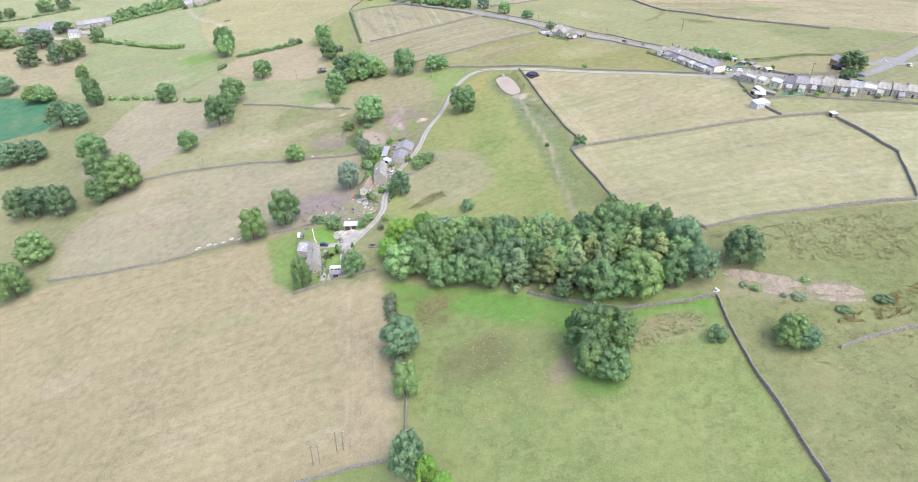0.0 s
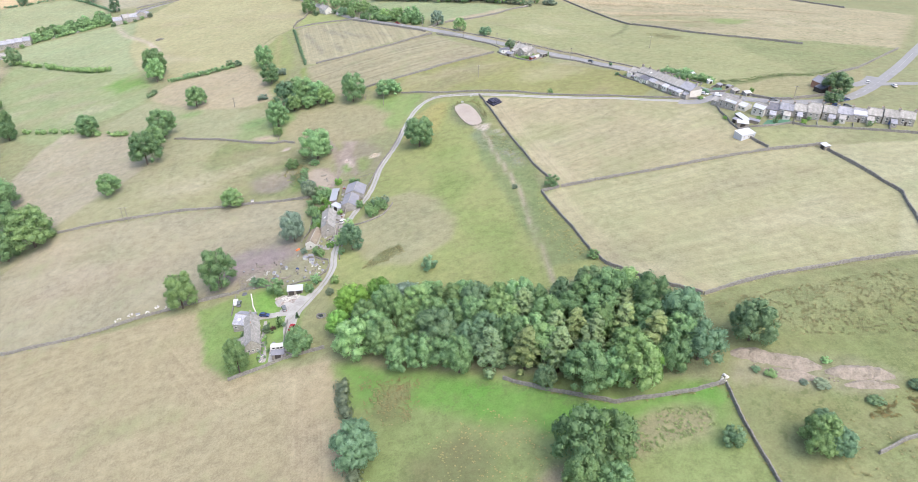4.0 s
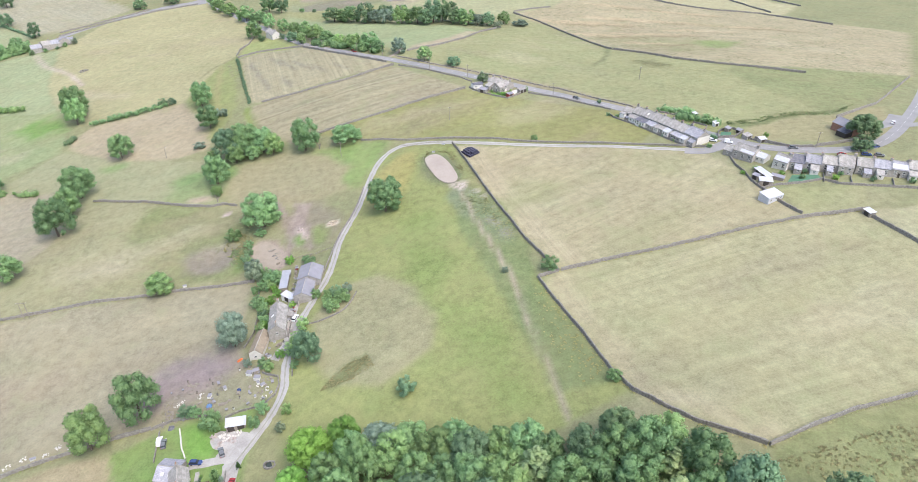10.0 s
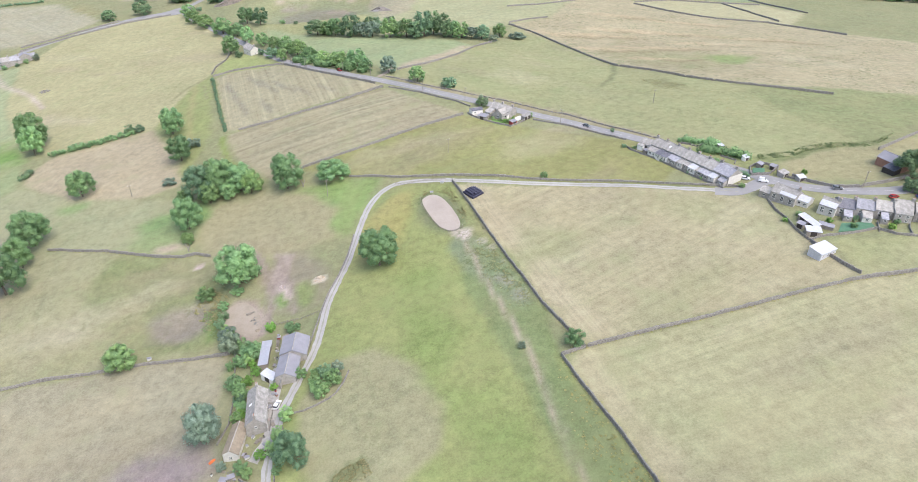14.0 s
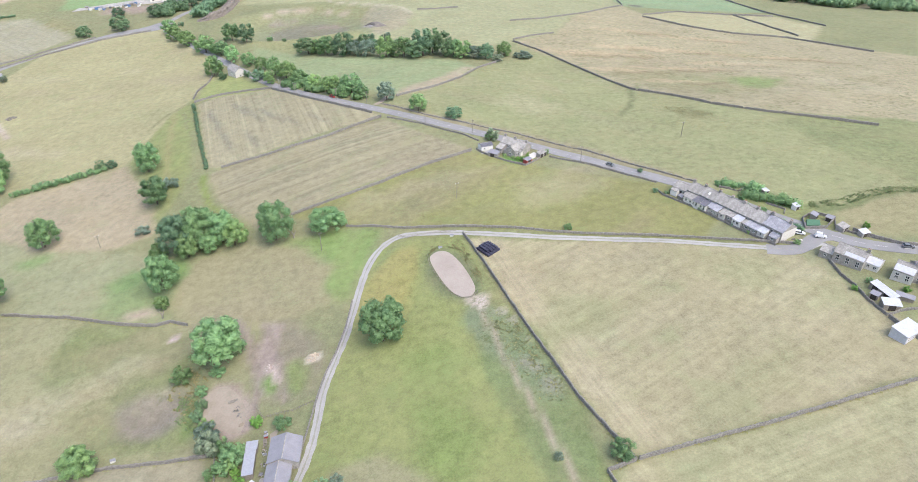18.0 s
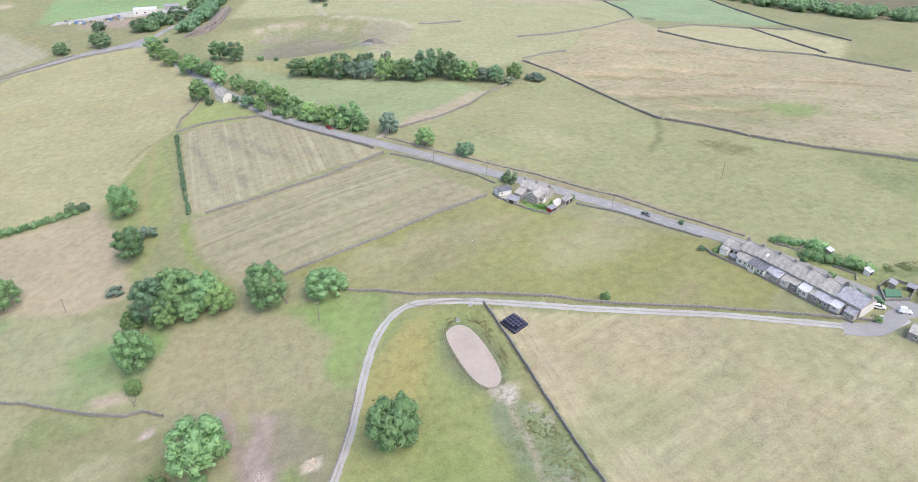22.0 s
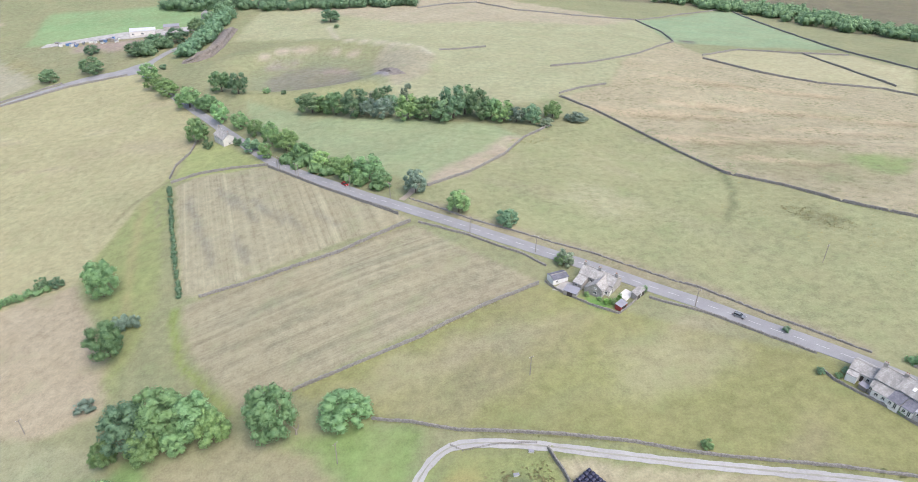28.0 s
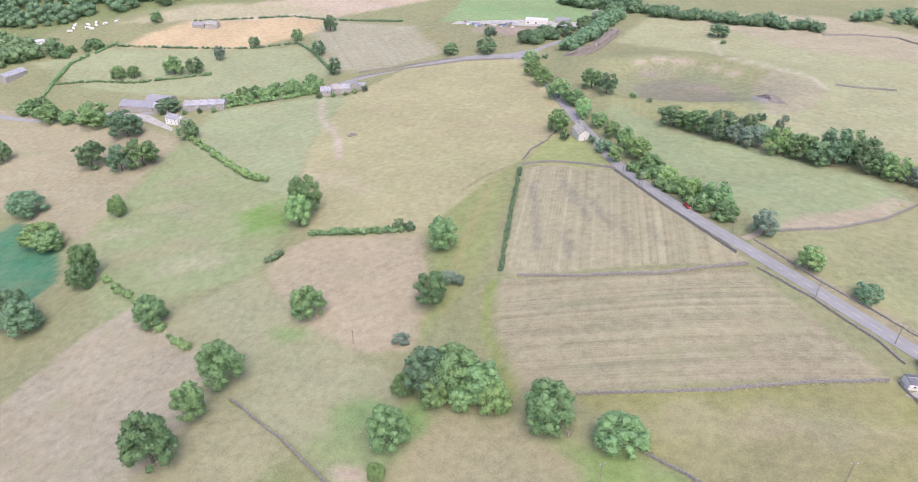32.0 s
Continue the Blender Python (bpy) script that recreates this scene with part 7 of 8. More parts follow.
stone_wall([(-34.4, 300), (-34.6, 306), (-33.8, 314), (-33.2, 322)], "low stone wall beside the lane", 0.9, 0.4, 83)
stone_wall([(-54.6, 322), (-52, 330), (-51.5, 340), (-52.5, 352), (-54, 366)], "stone garden wall behind the farmhouse", 1.0, 0.4, 84)
stone_wall([(-37.2, 338), (-36.9, 330), (-37.4, 322)], "low wall in front of the farmhouse", 0.8, 0.35, 85)
stone_wall([(-72.3, 288), (-69.9, 279.2), (-67.9, 274.6)], "pale stone garden wall beside a lawn", 0.7, 0.5, 86, material=PALE_STONE)
stone_wall([(-79.5, 289), (-78.5, 276)], "pale stone wall beside parked cars", 0.9, 0.4, 87)
stone_wall([(-53, 265), (-52.8, 255), (-51.5, 247), (-47, 243.5)], "low garden wall beside the yard", 0.9, 0.4, 88)
stone_wall([(-83, 291), (-76, 292.5), (-66, 291.5), (-62, 290)], "stone wall between garden and pasture", 1.1, 0.5, 89)
stone_wall([(-30, 327), (-26, 326.8), (-22.2, 327.6), (-18, 329), (-15.3, 331), (-12.6, 335.8), (-11, 340)], "curved low stone sheepfold wall", 0.7, 0.4, 90)


def ring_of_stones():
    ob = thing("stone_ring", "low round stone trough ring in the grass", "trough", -38.9, 263.4)
    rr = random.Random(4)
    for k in range(16):
        a = k * 6.2832 / 16
        part("stone", boxes((-0.28, 0.28, -0.42, 0.42, -0.3, rr.uniform(0.35, 0.6))), DRY_STONE, ob, "", pose(1.75 * math.cos(a), 1.3 * math.sin(a), 0, 0, 0, math.degrees(a)))
    bm = bmesh.new()
    tube(bm, [(0, 0, -0.2), (0, 0, 0.15)], [1.25, 1.25], 20)
    part("water", bm, plain("dark_water", (0.05, 0.06, 0.05, 1), 0.15), ob)


ring_of_stones()


def bale_stack():
    """Black-wrapped round bales, laid in rows and two layers, each a thing of its own."""
    bm = bmesh.new()
    prof = [(-0.6, 0.45), (-0.58, 0.58), (-0.5, 0.64), (0.5, 0.64), (0.58, 0.58), (0.6, 0.45)]
    tube(bm, [(0, u, 0) for u, r in prof], [r for u, r in prof], 16)
    bmesh.ops.recalc_face_normals(bm, faces=bm.faces)
    me = mesh_of("silage_bale", bm, BLACK_WRAP)
    rr = random.Random(9)
    z0 = z_at(49.4, 433.3)
    m0 = pose(49.4, 433.3, z0, 0, 0, -62)
    for layer, (nx, ny) in enumerate(((6, 5), (5, 4))):
        for i in range(nx):
            for j in range(ny):
                if layer == 1 and (i, j) in ((0, 3), (4, 0)):
                    continue
                ob = new("silage_bale", me)
                local = m0 @ pose((i - (nx - 1) / 2) * 1.3 + rr.uniform(-0.04, 0.04), (j - (ny - 1) / 2) * 1.26 + rr.uniform(-0.04, 0.04), 0, 0, 0, 0)
                p = local.translation
                ob.matrix_world = Matrix.Translation((0, 0, (z_at(p.x, p.y) if layer == 0 else z_at(p.x, p.y) + 1.0) - z0 + 0.6)) @ local @ pose(0, 0, 0, 0, rr.uniform(0, 360), rr.uniform(-3, 3))
                tagged(ob, "round silage bale in shiny black plastic wrap", "bale", "bale stack")


bale_stack()


# ---- yard clutter ----
def crate(x, y, turn, w, d, h, mat, label):
    ob = thing("crate", label, "crate", x, y, turn, "yard clutter")
    part("body", boxes((-w / 2, w / 2, -d / 2, d / 2, -0.1, h)), mat, ob)
    part("lid", boxes((-w / 2 - 0.06, w / 2 + 0.06, -d / 2 - 0.06, d / 2 + 0.06, h + 0.003, h + 0.09)), GREY_SHEET if mat is not GREY_SHEET else WHITE_SHEET, ob)
    return ob


def barrel(x, y, mat, label):
    ob = thing("barrel", label, "barrel", x, y, 0, "yard clutter")
    bm = bmesh.new()
    tube(bm, [(0, 0, -0.05), (0, 0, 0.05), (0, 0, 0.45), (0, 0, 0.85), (0, 0, 0.9)], [0.26, 0.3, 0.33, 0.3, 0.26], 12)
    part("drum", bm, mat, ob)
    bm = bmesh.new()
    tube(bm, [(0, 0, 0.9), (0, 0, 0.94)], [0.27, 0.27], 12)
    part("lid", bm, DARK_WOOD, ob)


PALLET_PARTS = {}


def pallet(x, y, turn, count=3):
    ob = thing("pallet_stack", "stack of grey wooden pallets", "pallets", x, y, turn, "yard clutter")
    if not PALLET_PARTS:
        PALLET_PARTS["slat"] = mesh_of("slat", boxes((-0.6, 0.6, -0.06, 0.06, 0, 0.03)), GREY_WOOD)
        PALLET_PARTS["bearer"] = mesh_of("bearer", boxes((-0.05, 0.05, -0.5, 0.5, 0, 0.1)), GREY_WOOD)
    for k in range(count):
        for v in (-0.4, -0.2, 0, 0.2, 0.4):
            part("slat", PALLET_PARTS["slat"], None, ob, "", pose(0, v, k * 0.135 + 0.102))
        for u in (-0.5, 0, 0.5):
            part("bearer", PALLET_PARTS["bearer"], None, ob, "", pose(u, 0, k * 0.135))


def heap(x, y, wide, high, mat, label, seed, count=26, size=0.45):
    """A loose heap of angular lumps."""
    rr = random.Random(seed)
    ob = thing("heap", label, "heap", x, y, 0, "yard clutter")
    shapes = []
    for k in range(3):
        bm = bmesh.new()
        bmesh.ops.create_icosphere(bm, subdivisions=1, radius=1.0)
        for v in bm.verts:
            v.co *= rr.uniform(0.6, 1.15)
        shapes.append(mesh_of("lump", bm, mat))
    for k in range(count):
        a, d = rr.uniform(0, 6.28), wide / 2 * math.sqrt(rr.random())
        u, v = d * math.cos(a), d * math.sin(a)
        z = high * (1 - d / (wide / 2)) * rr.uniform(0.3, 1.0) + z_at(x + u, y + v) - z_at(x, y)
        lump = part("lump", rr.choice(shapes), None, ob, "", pose(u, v, z, rr.uniform(0, 360), rr.uniform(0, 360), 0))
        s = size * rr.uniform(0.5, 1.3)
        lump.scale = (s, s * rr.uniform(0.5, 1.2), s * rr.uniform(0.4, 0.9))


def log_pile(x, y, turn, long, rows, label="pile of cut timber lengths"):
    ob = thing("log_pile", label, "logs", x, y, turn, "yard clutter")
    bm = bmesh.new()
    tube(bm, [(-long / 2, 0, 0), (0, 0.02, 0), (long / 2, 0, 0)], [0.16, 0.15, 0.14], 7)
    me = mesh_of("log", bm, GREY_WOOD)
    for r in range(rows):
        for k in range(rows + 2 - r):
            part("log", me, None, ob, "", pose(0, (k - (rows + 1 - r) / 2) * 0.32, 0.15 + r * 0.28, 0, 0, (k * 7 + r * 5) % 5 - 2))


def tarp(x, y, w, d, h, mat, label, turn=0):
    ob = thing("tarpaulin", label, "tarpaulin", x, y, turn, "yard clutter")
    bm = bmesh.new()
    g = [[bm.verts.new(((i / 6 - 0.5) * w, (j / 6 - 0.5) * d, h * (max(0, 1 - abs(i / 3 - 1) ** 2.2) * max(0, 1 - abs(j / 3 - 1) ** 2.2)) ** 0.5 * (0.85 + 0.15 * math.sin(i * 2.1 + j * 1.7)) - 0.05)) for j in range(7)] for i in range(7)]
    for i in range(6):
        for j in range(6):
            bm.faces.new((g[i][j], g[i + 1][j], g[i + 1][j + 1], g[i][j + 1]))
    part("sheet", bm, mat, ob)


cr = random.Random(33)
PALE_PLASTIC = plain("pale_plastic", (0.62, 0.62, 0.6, 1), 0.5)
PINK_STONE = surface("pinkish_rubble", (0.30, 0.25, 0.23, 1), (0.52, 0.45, 0.42, 1), 1.0, 4.0, 0.9)
for k, (x, y) in enumerate(((-59.3, 280.6), (-56.3, 280.4), (-52.8, 277.2), (-54.8, 278.8), (-57.1, 276.8), (-51.4, 279.6))):
    heap(x, y, 3.0, 0.9, (PINK_STONE, PALE_STONE)[k % 2], "heap of pale building rubble beside the yard", 40 + k, 24, 0.42)
for k, (x, y) in enumerate(((-78.5, 297), (-79.3, 300.5), (-67.4, 301.4), (-63.9, 295.2), (-72, 305), (-74.5, 300), (-60, 303), (-77.5, 294.5))):
    heap(x, y, 2.8, 0.8, (DRY_STONE, GREY_WOOD, PALE_STONE)[k % 3], "heap of scrap stone and timber", 50 + k, 18, 0.36)
for k, (x, y) in enumerate(((-71.1, 303.9), (-61.6, 305.4), (-71.8, 307.9), (-62.3, 309.4), (-58.7, 301.9), (-53.5, 298.9), (-56.2, 295.7), (-61.8, 296.5), (-58.4, 294.8), (-66, 306.5), (-64, 300), (-69, 297))):
    if k % 3 == 0:
        pallet(x, y, cr.uniform(0, 180), 2 + k % 3)
    elif k % 3 == 1:
        crate(x, y, cr.uniform(0, 180), cr.uniform(1.0, 1.8), cr.uniform(0.8, 1.2), cr.uniform(0.6, 1.1), (PALE_PLASTIC, GREY_WOOD)[k % 2], "pale storage crate in the yard")
    else:
        log_pile(x, y, cr.uniform(0, 180), cr.uniform(2, 4), 2)
for k, (x, y) in enumerate(((-50.4, 306.3), (-48, 306.7), (-47.2, 303), (-44.8, 299.4), (-43, 296.9), (-41.4, 294.4), (-45.3, 296), (-41.4, 299.6), (-43.8, 293.2), (-46.6, 300.6), (-42.8, 301.6), (-47, 294.5))):
    if k < 3:
        crate(x, y, cr.uniform(-20, 20), 2.2, 1.7, 1.3, (PALE_PLASTIC, GREY_WOOD)[k % 2], "small pale animal hutch in the yard")
    elif k % 2:
        crate(x, y, cr.uniform(0, 180), cr.uniform(0.9, 1.8), cr.uniform(0.7, 1.3), cr.uniform(0.5, 1.0), (PALE_PLASTIC, GREY_WOOD, PALE_STONE)[k % 3], "pale box standing in the yard")
    else:
        heap(x, y, 2.2, 0.6, (PALE_STONE, GREY_WOOD)[k % 4 // 2], "heap of pale oddments in the yard", 70 + k, 14, 0.34)
for k, (x, y) in enumerate(((-42.7, 321.2), (-41.4, 314.0), (-39.4, 314.6), (-38.3, 314.2), (-37.5, 331.5), (-37.3, 327.2), (-37.6, 335.8), (-37.9, 361.3), (-37.4, 364.6), (-37.4, 368.1), (-37.2, 357), (-35.4, 341.5), (-43.8, 313.2))):
    if k % 3 == 0:
        crate(x, y, cr.uniform(0, 180), cr.uniform(0.9, 1.7), cr.uniform(0.7, 1.2), cr.uniform(0.5, 1.1), (PALE_PLASTIC, DOOR_RED, GREY_WOOD)[k % 2], "farmyard crate beside a building")
    elif k % 3 == 1:
        barrel(x, y, (TARP_BLUE, PALE_PLASTIC, DOOR_RED)[k % 3], "plastic drum in the farmyard")
    else:
        heap(x, y, 2.0, 0.7, (GREY_WOOD, PINK_STONE)[k % 2], "heap of farmyard scrap", 90 + k, 14, 0.34)
for k in range(46):
    x, y = cr.uniform(-80, -42), cr.uniform(291, 311)
    if k % 4 == 0:
        log_pile(x, y, cr.uniform(0, 180), cr.uniform(1.2, 2.6), 1, "few grey timber lengths lying in the yard")
    elif k % 4 == 1:
        heap(x, y, 1.6, 0.4, (DRY_STONE, PALE_STONE, GREY_WOOD)[k % 3], "small heap of stones and scrap on trodden ground", 300 + k, 9, 0.26)
    elif k % 4 == 2:
        crate(x, y, cr.uniform(0, 180), cr.uniform(0.5, 1.1), cr.uniform(0.4, 0.8), cr.uniform(0.3, 0.7), (PALE_PLASTIC, GREY_WOOD, DRY_STONE, PALE_STONE)[k % 4], "small pale box lying on trodden ground")
    else:
        barrel(x, y, (PALE_PLASTIC, GREY_WOOD, DRY_STONE)[k % 3], "old drum standing on trodden ground")
tarp(-63.4, 295.6, 2.2, 1.8, 1.1, TARP_BLUE, "blue tarpaulin over a small stack")
tarp(-55.2, 315.8, 2.6, 1.0, 0.8, TARP_ORANGE, "orange plastic sheet beside a wall", 40)
tarp(-75.4, 289.6, 2.4, 2.4, 0.5, DARK_SLATE, "dark covered paddling pool")
tarp(-53.4, 299.4, 1.6, 1.2, 1.2, CAR_BLUE, "dark blue covered trailer")
for k, (x, y) in enumerate(((-120, 291), (-128, 292), (-116, 293.5), (-133, 290), (-111, 292))):
    heap(x, y, 2.6, 0.5, PALE_STONE, "pale stones tipped beside the field wall", 110 + k, 12, 0.4)
crate(-124, 290.8, 20, 1.8, 0.9, 0.7, PALE_PLASTIC, "white plastic water trough by a wall")
crate(-88.5, 375.5, 15, 1.6, 1.0, 0.9, PALE_PLASTIC, "white water tank beside the wall")
for x, y, t in ((36.8, 447.8, -15), (31.0, 441.8, 0)):
    crate(x, y, t, 1.5, 0.7, 0.6, PALE_PLASTIC, "pale jump block beside the arena")
heap(-22, 399.4, 4.6, 0.9, PALE_EARTH, "heap of pale sandy spoil beside the lane", 130, 34, 0.5)
for k, (x, y) in enumerate(((-47.2, 381.5), (-46.4, 377.0), (-48.6, 384.6), (-60.6, 392.5))):
    heap(x, y, 2.4, 0.6, (DRY_STONE, EARTH)[k % 2], "tipped stones on bare earth behind the farm", 420 + k, 16, 0.36)
log_pile(-50.2, 388.6, 20, 3.4, 2, "stack of dark timber on bare earth")
heap(-38, 400, 3.4, 0.9, PINK_STONE, "heap of pinkish spoil on bare ground", 131, 26, 0.45)
ROSE_EARTH = surface("weathered_shale", (0.17, 0.15, 0.11, 1), (0.36, 0.30, 0.245, 1), 0.5, 1.9, 0.95, 0, 0.6, 0.2)


def earth_bank(line, wide, high, seed):
    """A bare slip: a steep uneven face of earth and shale with a ragged foot, facing down the slope."""
    r = random.Random(seed)
    line = resample(line, 0.8)
    bm = bmesh.new()
    prev, rise, reach = None, 1.0, 1.0
    for i, ((x, y), (sx, sy)) in enumerate(zip(line, sideways(line))):
        k = min(1.0, i / 5, (len(line) - 1 - i) / 5)
        rise, reach = rise * 0.75 + 0.25 * r.uniform(0.3, 1.5), reach * 0.8 + 0.2 * r.uniform(0.4, 1.6)
        h, w = high * k * rise, wide * (0.35 + 0.65 * k) * reach
        prof = [(-0.65, -0.3), (-0.45, 0.15 * r.uniform(0.3, 1.2)), (-0.2, h * r.uniform(0.3, 0.55)), (0.0, h * r.uniform(0.65, 0.9)), (0.12, h), (0.35, h * 0.75), (0.6, -0.3)]
        ring = []
        for a, b in prof:
            px, py = x + sx * a * w, y + sy * a * w
            ring.append(bm.verts.new((px, py, z_at(px, py) + b)))
        if prev:
            for q in range(len(prof) - 1):
                bm.faces.new((prev[q], ring[q], ring[q + 1], prev[q + 1]))
        prev = ring
    bmesh.ops.recalc_face_normals(bm, faces=bm.faces)
    return tagged(new("earth_bank", mesh_of("earth_bank", bm, ROSE_EARTH)), "eroded bank of bare pinkish earth and shale", "bank", kind="structure")


earth_bank([(96, 198), (101, 196.5), (107, 193), (113, 190), (119, 187.5)], 5.0, 1.3, 1)
earth_bank([(103, 190), (109, 186.5), (116, 184)], 3.6, 0.9, 2)
earth_bank([(119, 186), (125, 184.5), (131, 183.5), (137, 181)], 4.6, 1.2, 3)
earth_bank([(122, 180.5), (129, 179.5), (136, 177.5)], 3.0, 0.8, 4)
for key, x, y, w, h in [("ash", 104, 187.5, 4, 1.6), ("grey", 116, 181.5, 5, 1.6), ("ash", 121, 189.5, 3.4, 1.2), ("dark", 100.5, 190, 3, 1.4), ("grey", 111.5, 183, 2.6, 1.0), ("dark", 112, 171, 6, 2.2), ("dark", 127, 173.5, 5, 1.6), ("dark", 141, 176.5, 6, 1.8)]:
    bush(key, x, y, w, h, "on the eroded bank")
for k, (x, y, w) in enumerate(((102, 194, 3), (110, 188, 3.6), (120, 184, 3), (129, 181, 3.4))):
    heap(x, y, w * 1.5, 0.3, ROSE_EARTH, "scatter of stones fallen from the eroded bank", 140 + k, 16, 0.35)
heap(-240, 713, 7, 1.6, DRY_STONE, "ruined stone field hut", 150, 34, 0.9)
heap(91.0, 189.5, 2.6, 1.5, PALE_STONE, "square stone pier at the wall corner", 151, 20, 0.6)

def dead_tree(x, y):
    ob = thing("dead_tree", "bare grey dead tree forking beside a wall", "tree", x, y)
    bm = bmesh.new()
    tube(bm, [(0, 0, -0.4), (0.1, 0, 1.4), (-0.2, 0.1, 2.6)], [0.4, 0.3, 0.22], 8)
    tube(bm, [(0.05, 0, 1.3), (0.9, 0.3, 2.8), (1.2, 0.2, 4.2)], [0.25, 0.18, 0.05], 7)
    tube(bm, [(-0.2, 0.1, 2.5), (-0.9, -0.2, 3.8), (-0.8, -0.3, 5.0)], [0.2, 0.13, 0.04], 7)
    part("trunk", bm, GREY_WOOD, ob)


dead_tree(-84, 443)
dead_tree(-31, 477)

# cottage garden
CONIFER_DARK = foliage("cypress_leaf", (0.070, 0.150, 0.060, 1), (0.130, 0.230, 0.095, 1), (0.110, 0.200, 0.080, 1))
LEAF_PURPLE = foliage("copper_leaf", (0.090, 0.045, 0.060, 1), (0.170, 0.085, 0.100, 1), (0.140, 0.070, 0.080, 1))
SHRUB_SHAPES = {"cypress": crown_mesh("crown", cone_lobes(5, 30, 0.1), 1500, 0.42, CONIFER_DARK, 5, core=1), "copper": crown_mesh("crown", broad_lobes(8, 16, 0.1), 900, 0.7, LEAF_PURPLE, 8, core=1)}


def shrub(kind, x, y, wide, tall, label):
    ob = thing("bush", label, "bush", x, y, x * 37 % 360, "garden shrubs")
    ob.scale = (wide / 9, wide / 9, tall / 18) if kind == "cypress" else (wide / 16, wide / 16, tall / 16)
    part("trunk", TRUNK_BUSH, None, ob)
    part("crown", SHRUB_SHAPES[kind], None, ob)


shrub("cypress", -55.9, 262.6, 2.6, 5.4, "dark clipped conical evergreen beside the drive")
shrub("copper", -58.4, 261.4, 2.4, 1.8, "small copper-leaved shrub in the cottage garden")
shrub("cypress", -48.9, 265.2, 1.8, 3.2, "small dark evergreen beside the yard")
cg = random.Random(88)
for k in range(26):
    x = -61.4 + cg.uniform(-0.8, 0.8) + (k % 2) * cg.uniform(0, 2.2)
    y = 245 + 22 * k / 26 + cg.uniform(-0.5, 0.5)
    bush(("lime", "oak", "grey", "ash")[k % 4], x, y, cg.uniform(0.8, 1.8), cg.uniform(0.6, 1.4), "in a cottage border", "border plants")
for k, (x, y) in enumerate(((-62.4, 262.0), (-61.9, 258.2), (-62.2, 254.4), (-60.4, 247.6), (-59.6, 246.2), (-60.8, 244.6), (-57.2, 247.4), (-51.9, 247.8), (-52.4, 244.4), (-56.6, 252.6))):
    crate(x, y, cg.uniform(0, 180), cg.uniform(0.6, 1.2), cg.uniform(0.4, 0.8), cg.uniform(0.4, 0.9), (PALE_PLASTIC, GREY_WOOD, PALE_STONE)[k % 3], "pale planter or box beside the cottage")
# farmyard oddments between the buildings
for k in range(30):
    x, y = ((cg.uniform(-38.2, -36.6), cg.uniform(344, 372)), (cg.uniform(-45.5, -38.5), cg.uniform(313.5, 321.5)), (cg.uniform(-38.2, -36.2), cg.uniform(322, 342)))[k % 3]
    if k % 5 == 0:
        heap(x, y, 1.7, 0.6, (PINK_STONE, GREY_WOOD, DRY_STONE)[k % 3], "small heap of scrap beside the farm wall", 400 + k, 10, 0.3)
    elif k % 5 == 1:
        log_pile(x, y, cg.uniform(60, 120), cg.uniform(1.2, 2.4), 2, "stack of timber lengths in the farmyard")
    elif k % 5 == 2:
        barrel(x, y, (PALE_PLASTIC, DRY_STONE, DOOR_RED)[k % 3], "drum standing in the farmyard")
    else:
        crate(x, y, cg.uniform(0, 180), cg.uniform(0.6, 1.5), cg.uniform(0.5, 1.1), cg.uniform(0.4, 1.0), (PALE_PLASTIC, GREY_WOOD, BRICK, PALE_STONE)[k % 4], "farmyard box or trough beside a wall")

# gardens and farm trees
for key, x, y, w, h in [
    ("dark", -71, 293.6, 5.5, 4.5), ("oak", -67.5, 292.5, 4.5, 4), ("ash", -60.5, 284.6, 8, 7.5), ("oak", -55.8, 263, 3.0, 4.6), ("ash", -43.4, 286.5, 5, 4.5), ("oak", -45.8, 281, 4.5, 4), ("dark", -60.8, 261, 3.6, 3), ("grey", -53.8, 262, 2, 2),
    ("ash", -50.5, 345.5, 6, 5), ("oak", -48.5, 341, 5.5, 4.6), ("lime", -47, 347.5, 4.5, 3.6), ("lime", -47.8, 332, 4, 3.2), ("ash", -48.6, 336, 4.5, 3.6), ("dark", -52.4, 347.5, 5.5, 5), ("ash", -45.6, 309, 5, 3.2), ("oak", -43.2, 306.4, 4.5, 3)]:
    bush(key, x, y, w, h, "in a farm garden", "garden shrubs")
for key, x, y, w, h in [
    ("grey", -51.8, 311.6, 3.6, 3), ("lime", -39.6, 312, 4, 3.4), ("ash", -35.4, 312.5, 5.4, 5.4), ("ash", -34.2, 318, 5, 5), ("ash", -32, 325.5, 5.4, 5), ("oak", -33.8, 304.6, 3.6, 3), ("grey", -55.5, 368, 8.5, 9), ("ash", -47.5, 362, 8, 7), ("oak", -50.5, 358.5, 6, 6),
    ("lime", -40.8, 374.5, 4.4, 4.2), ("oak", -32.2, 371, 6.5, 3), ("ash", -27.6, 343.6, 4.6, 4), ("lime", -37.4, 341.4, 3, 2.4), ("dark", -69.5, 260, 4, 3), ("oak", -35, 283, 4, 4), ("grey", -36.4, 276, 3.6, 3.6), ("oak", -57, 404, 6, 3), ("oak", -62, 396, 5, 3.4), ("dark", -61, 389, 5, 4)]:
    bush(key, x, y, w, h, "in a farm garden", "garden shrubs")

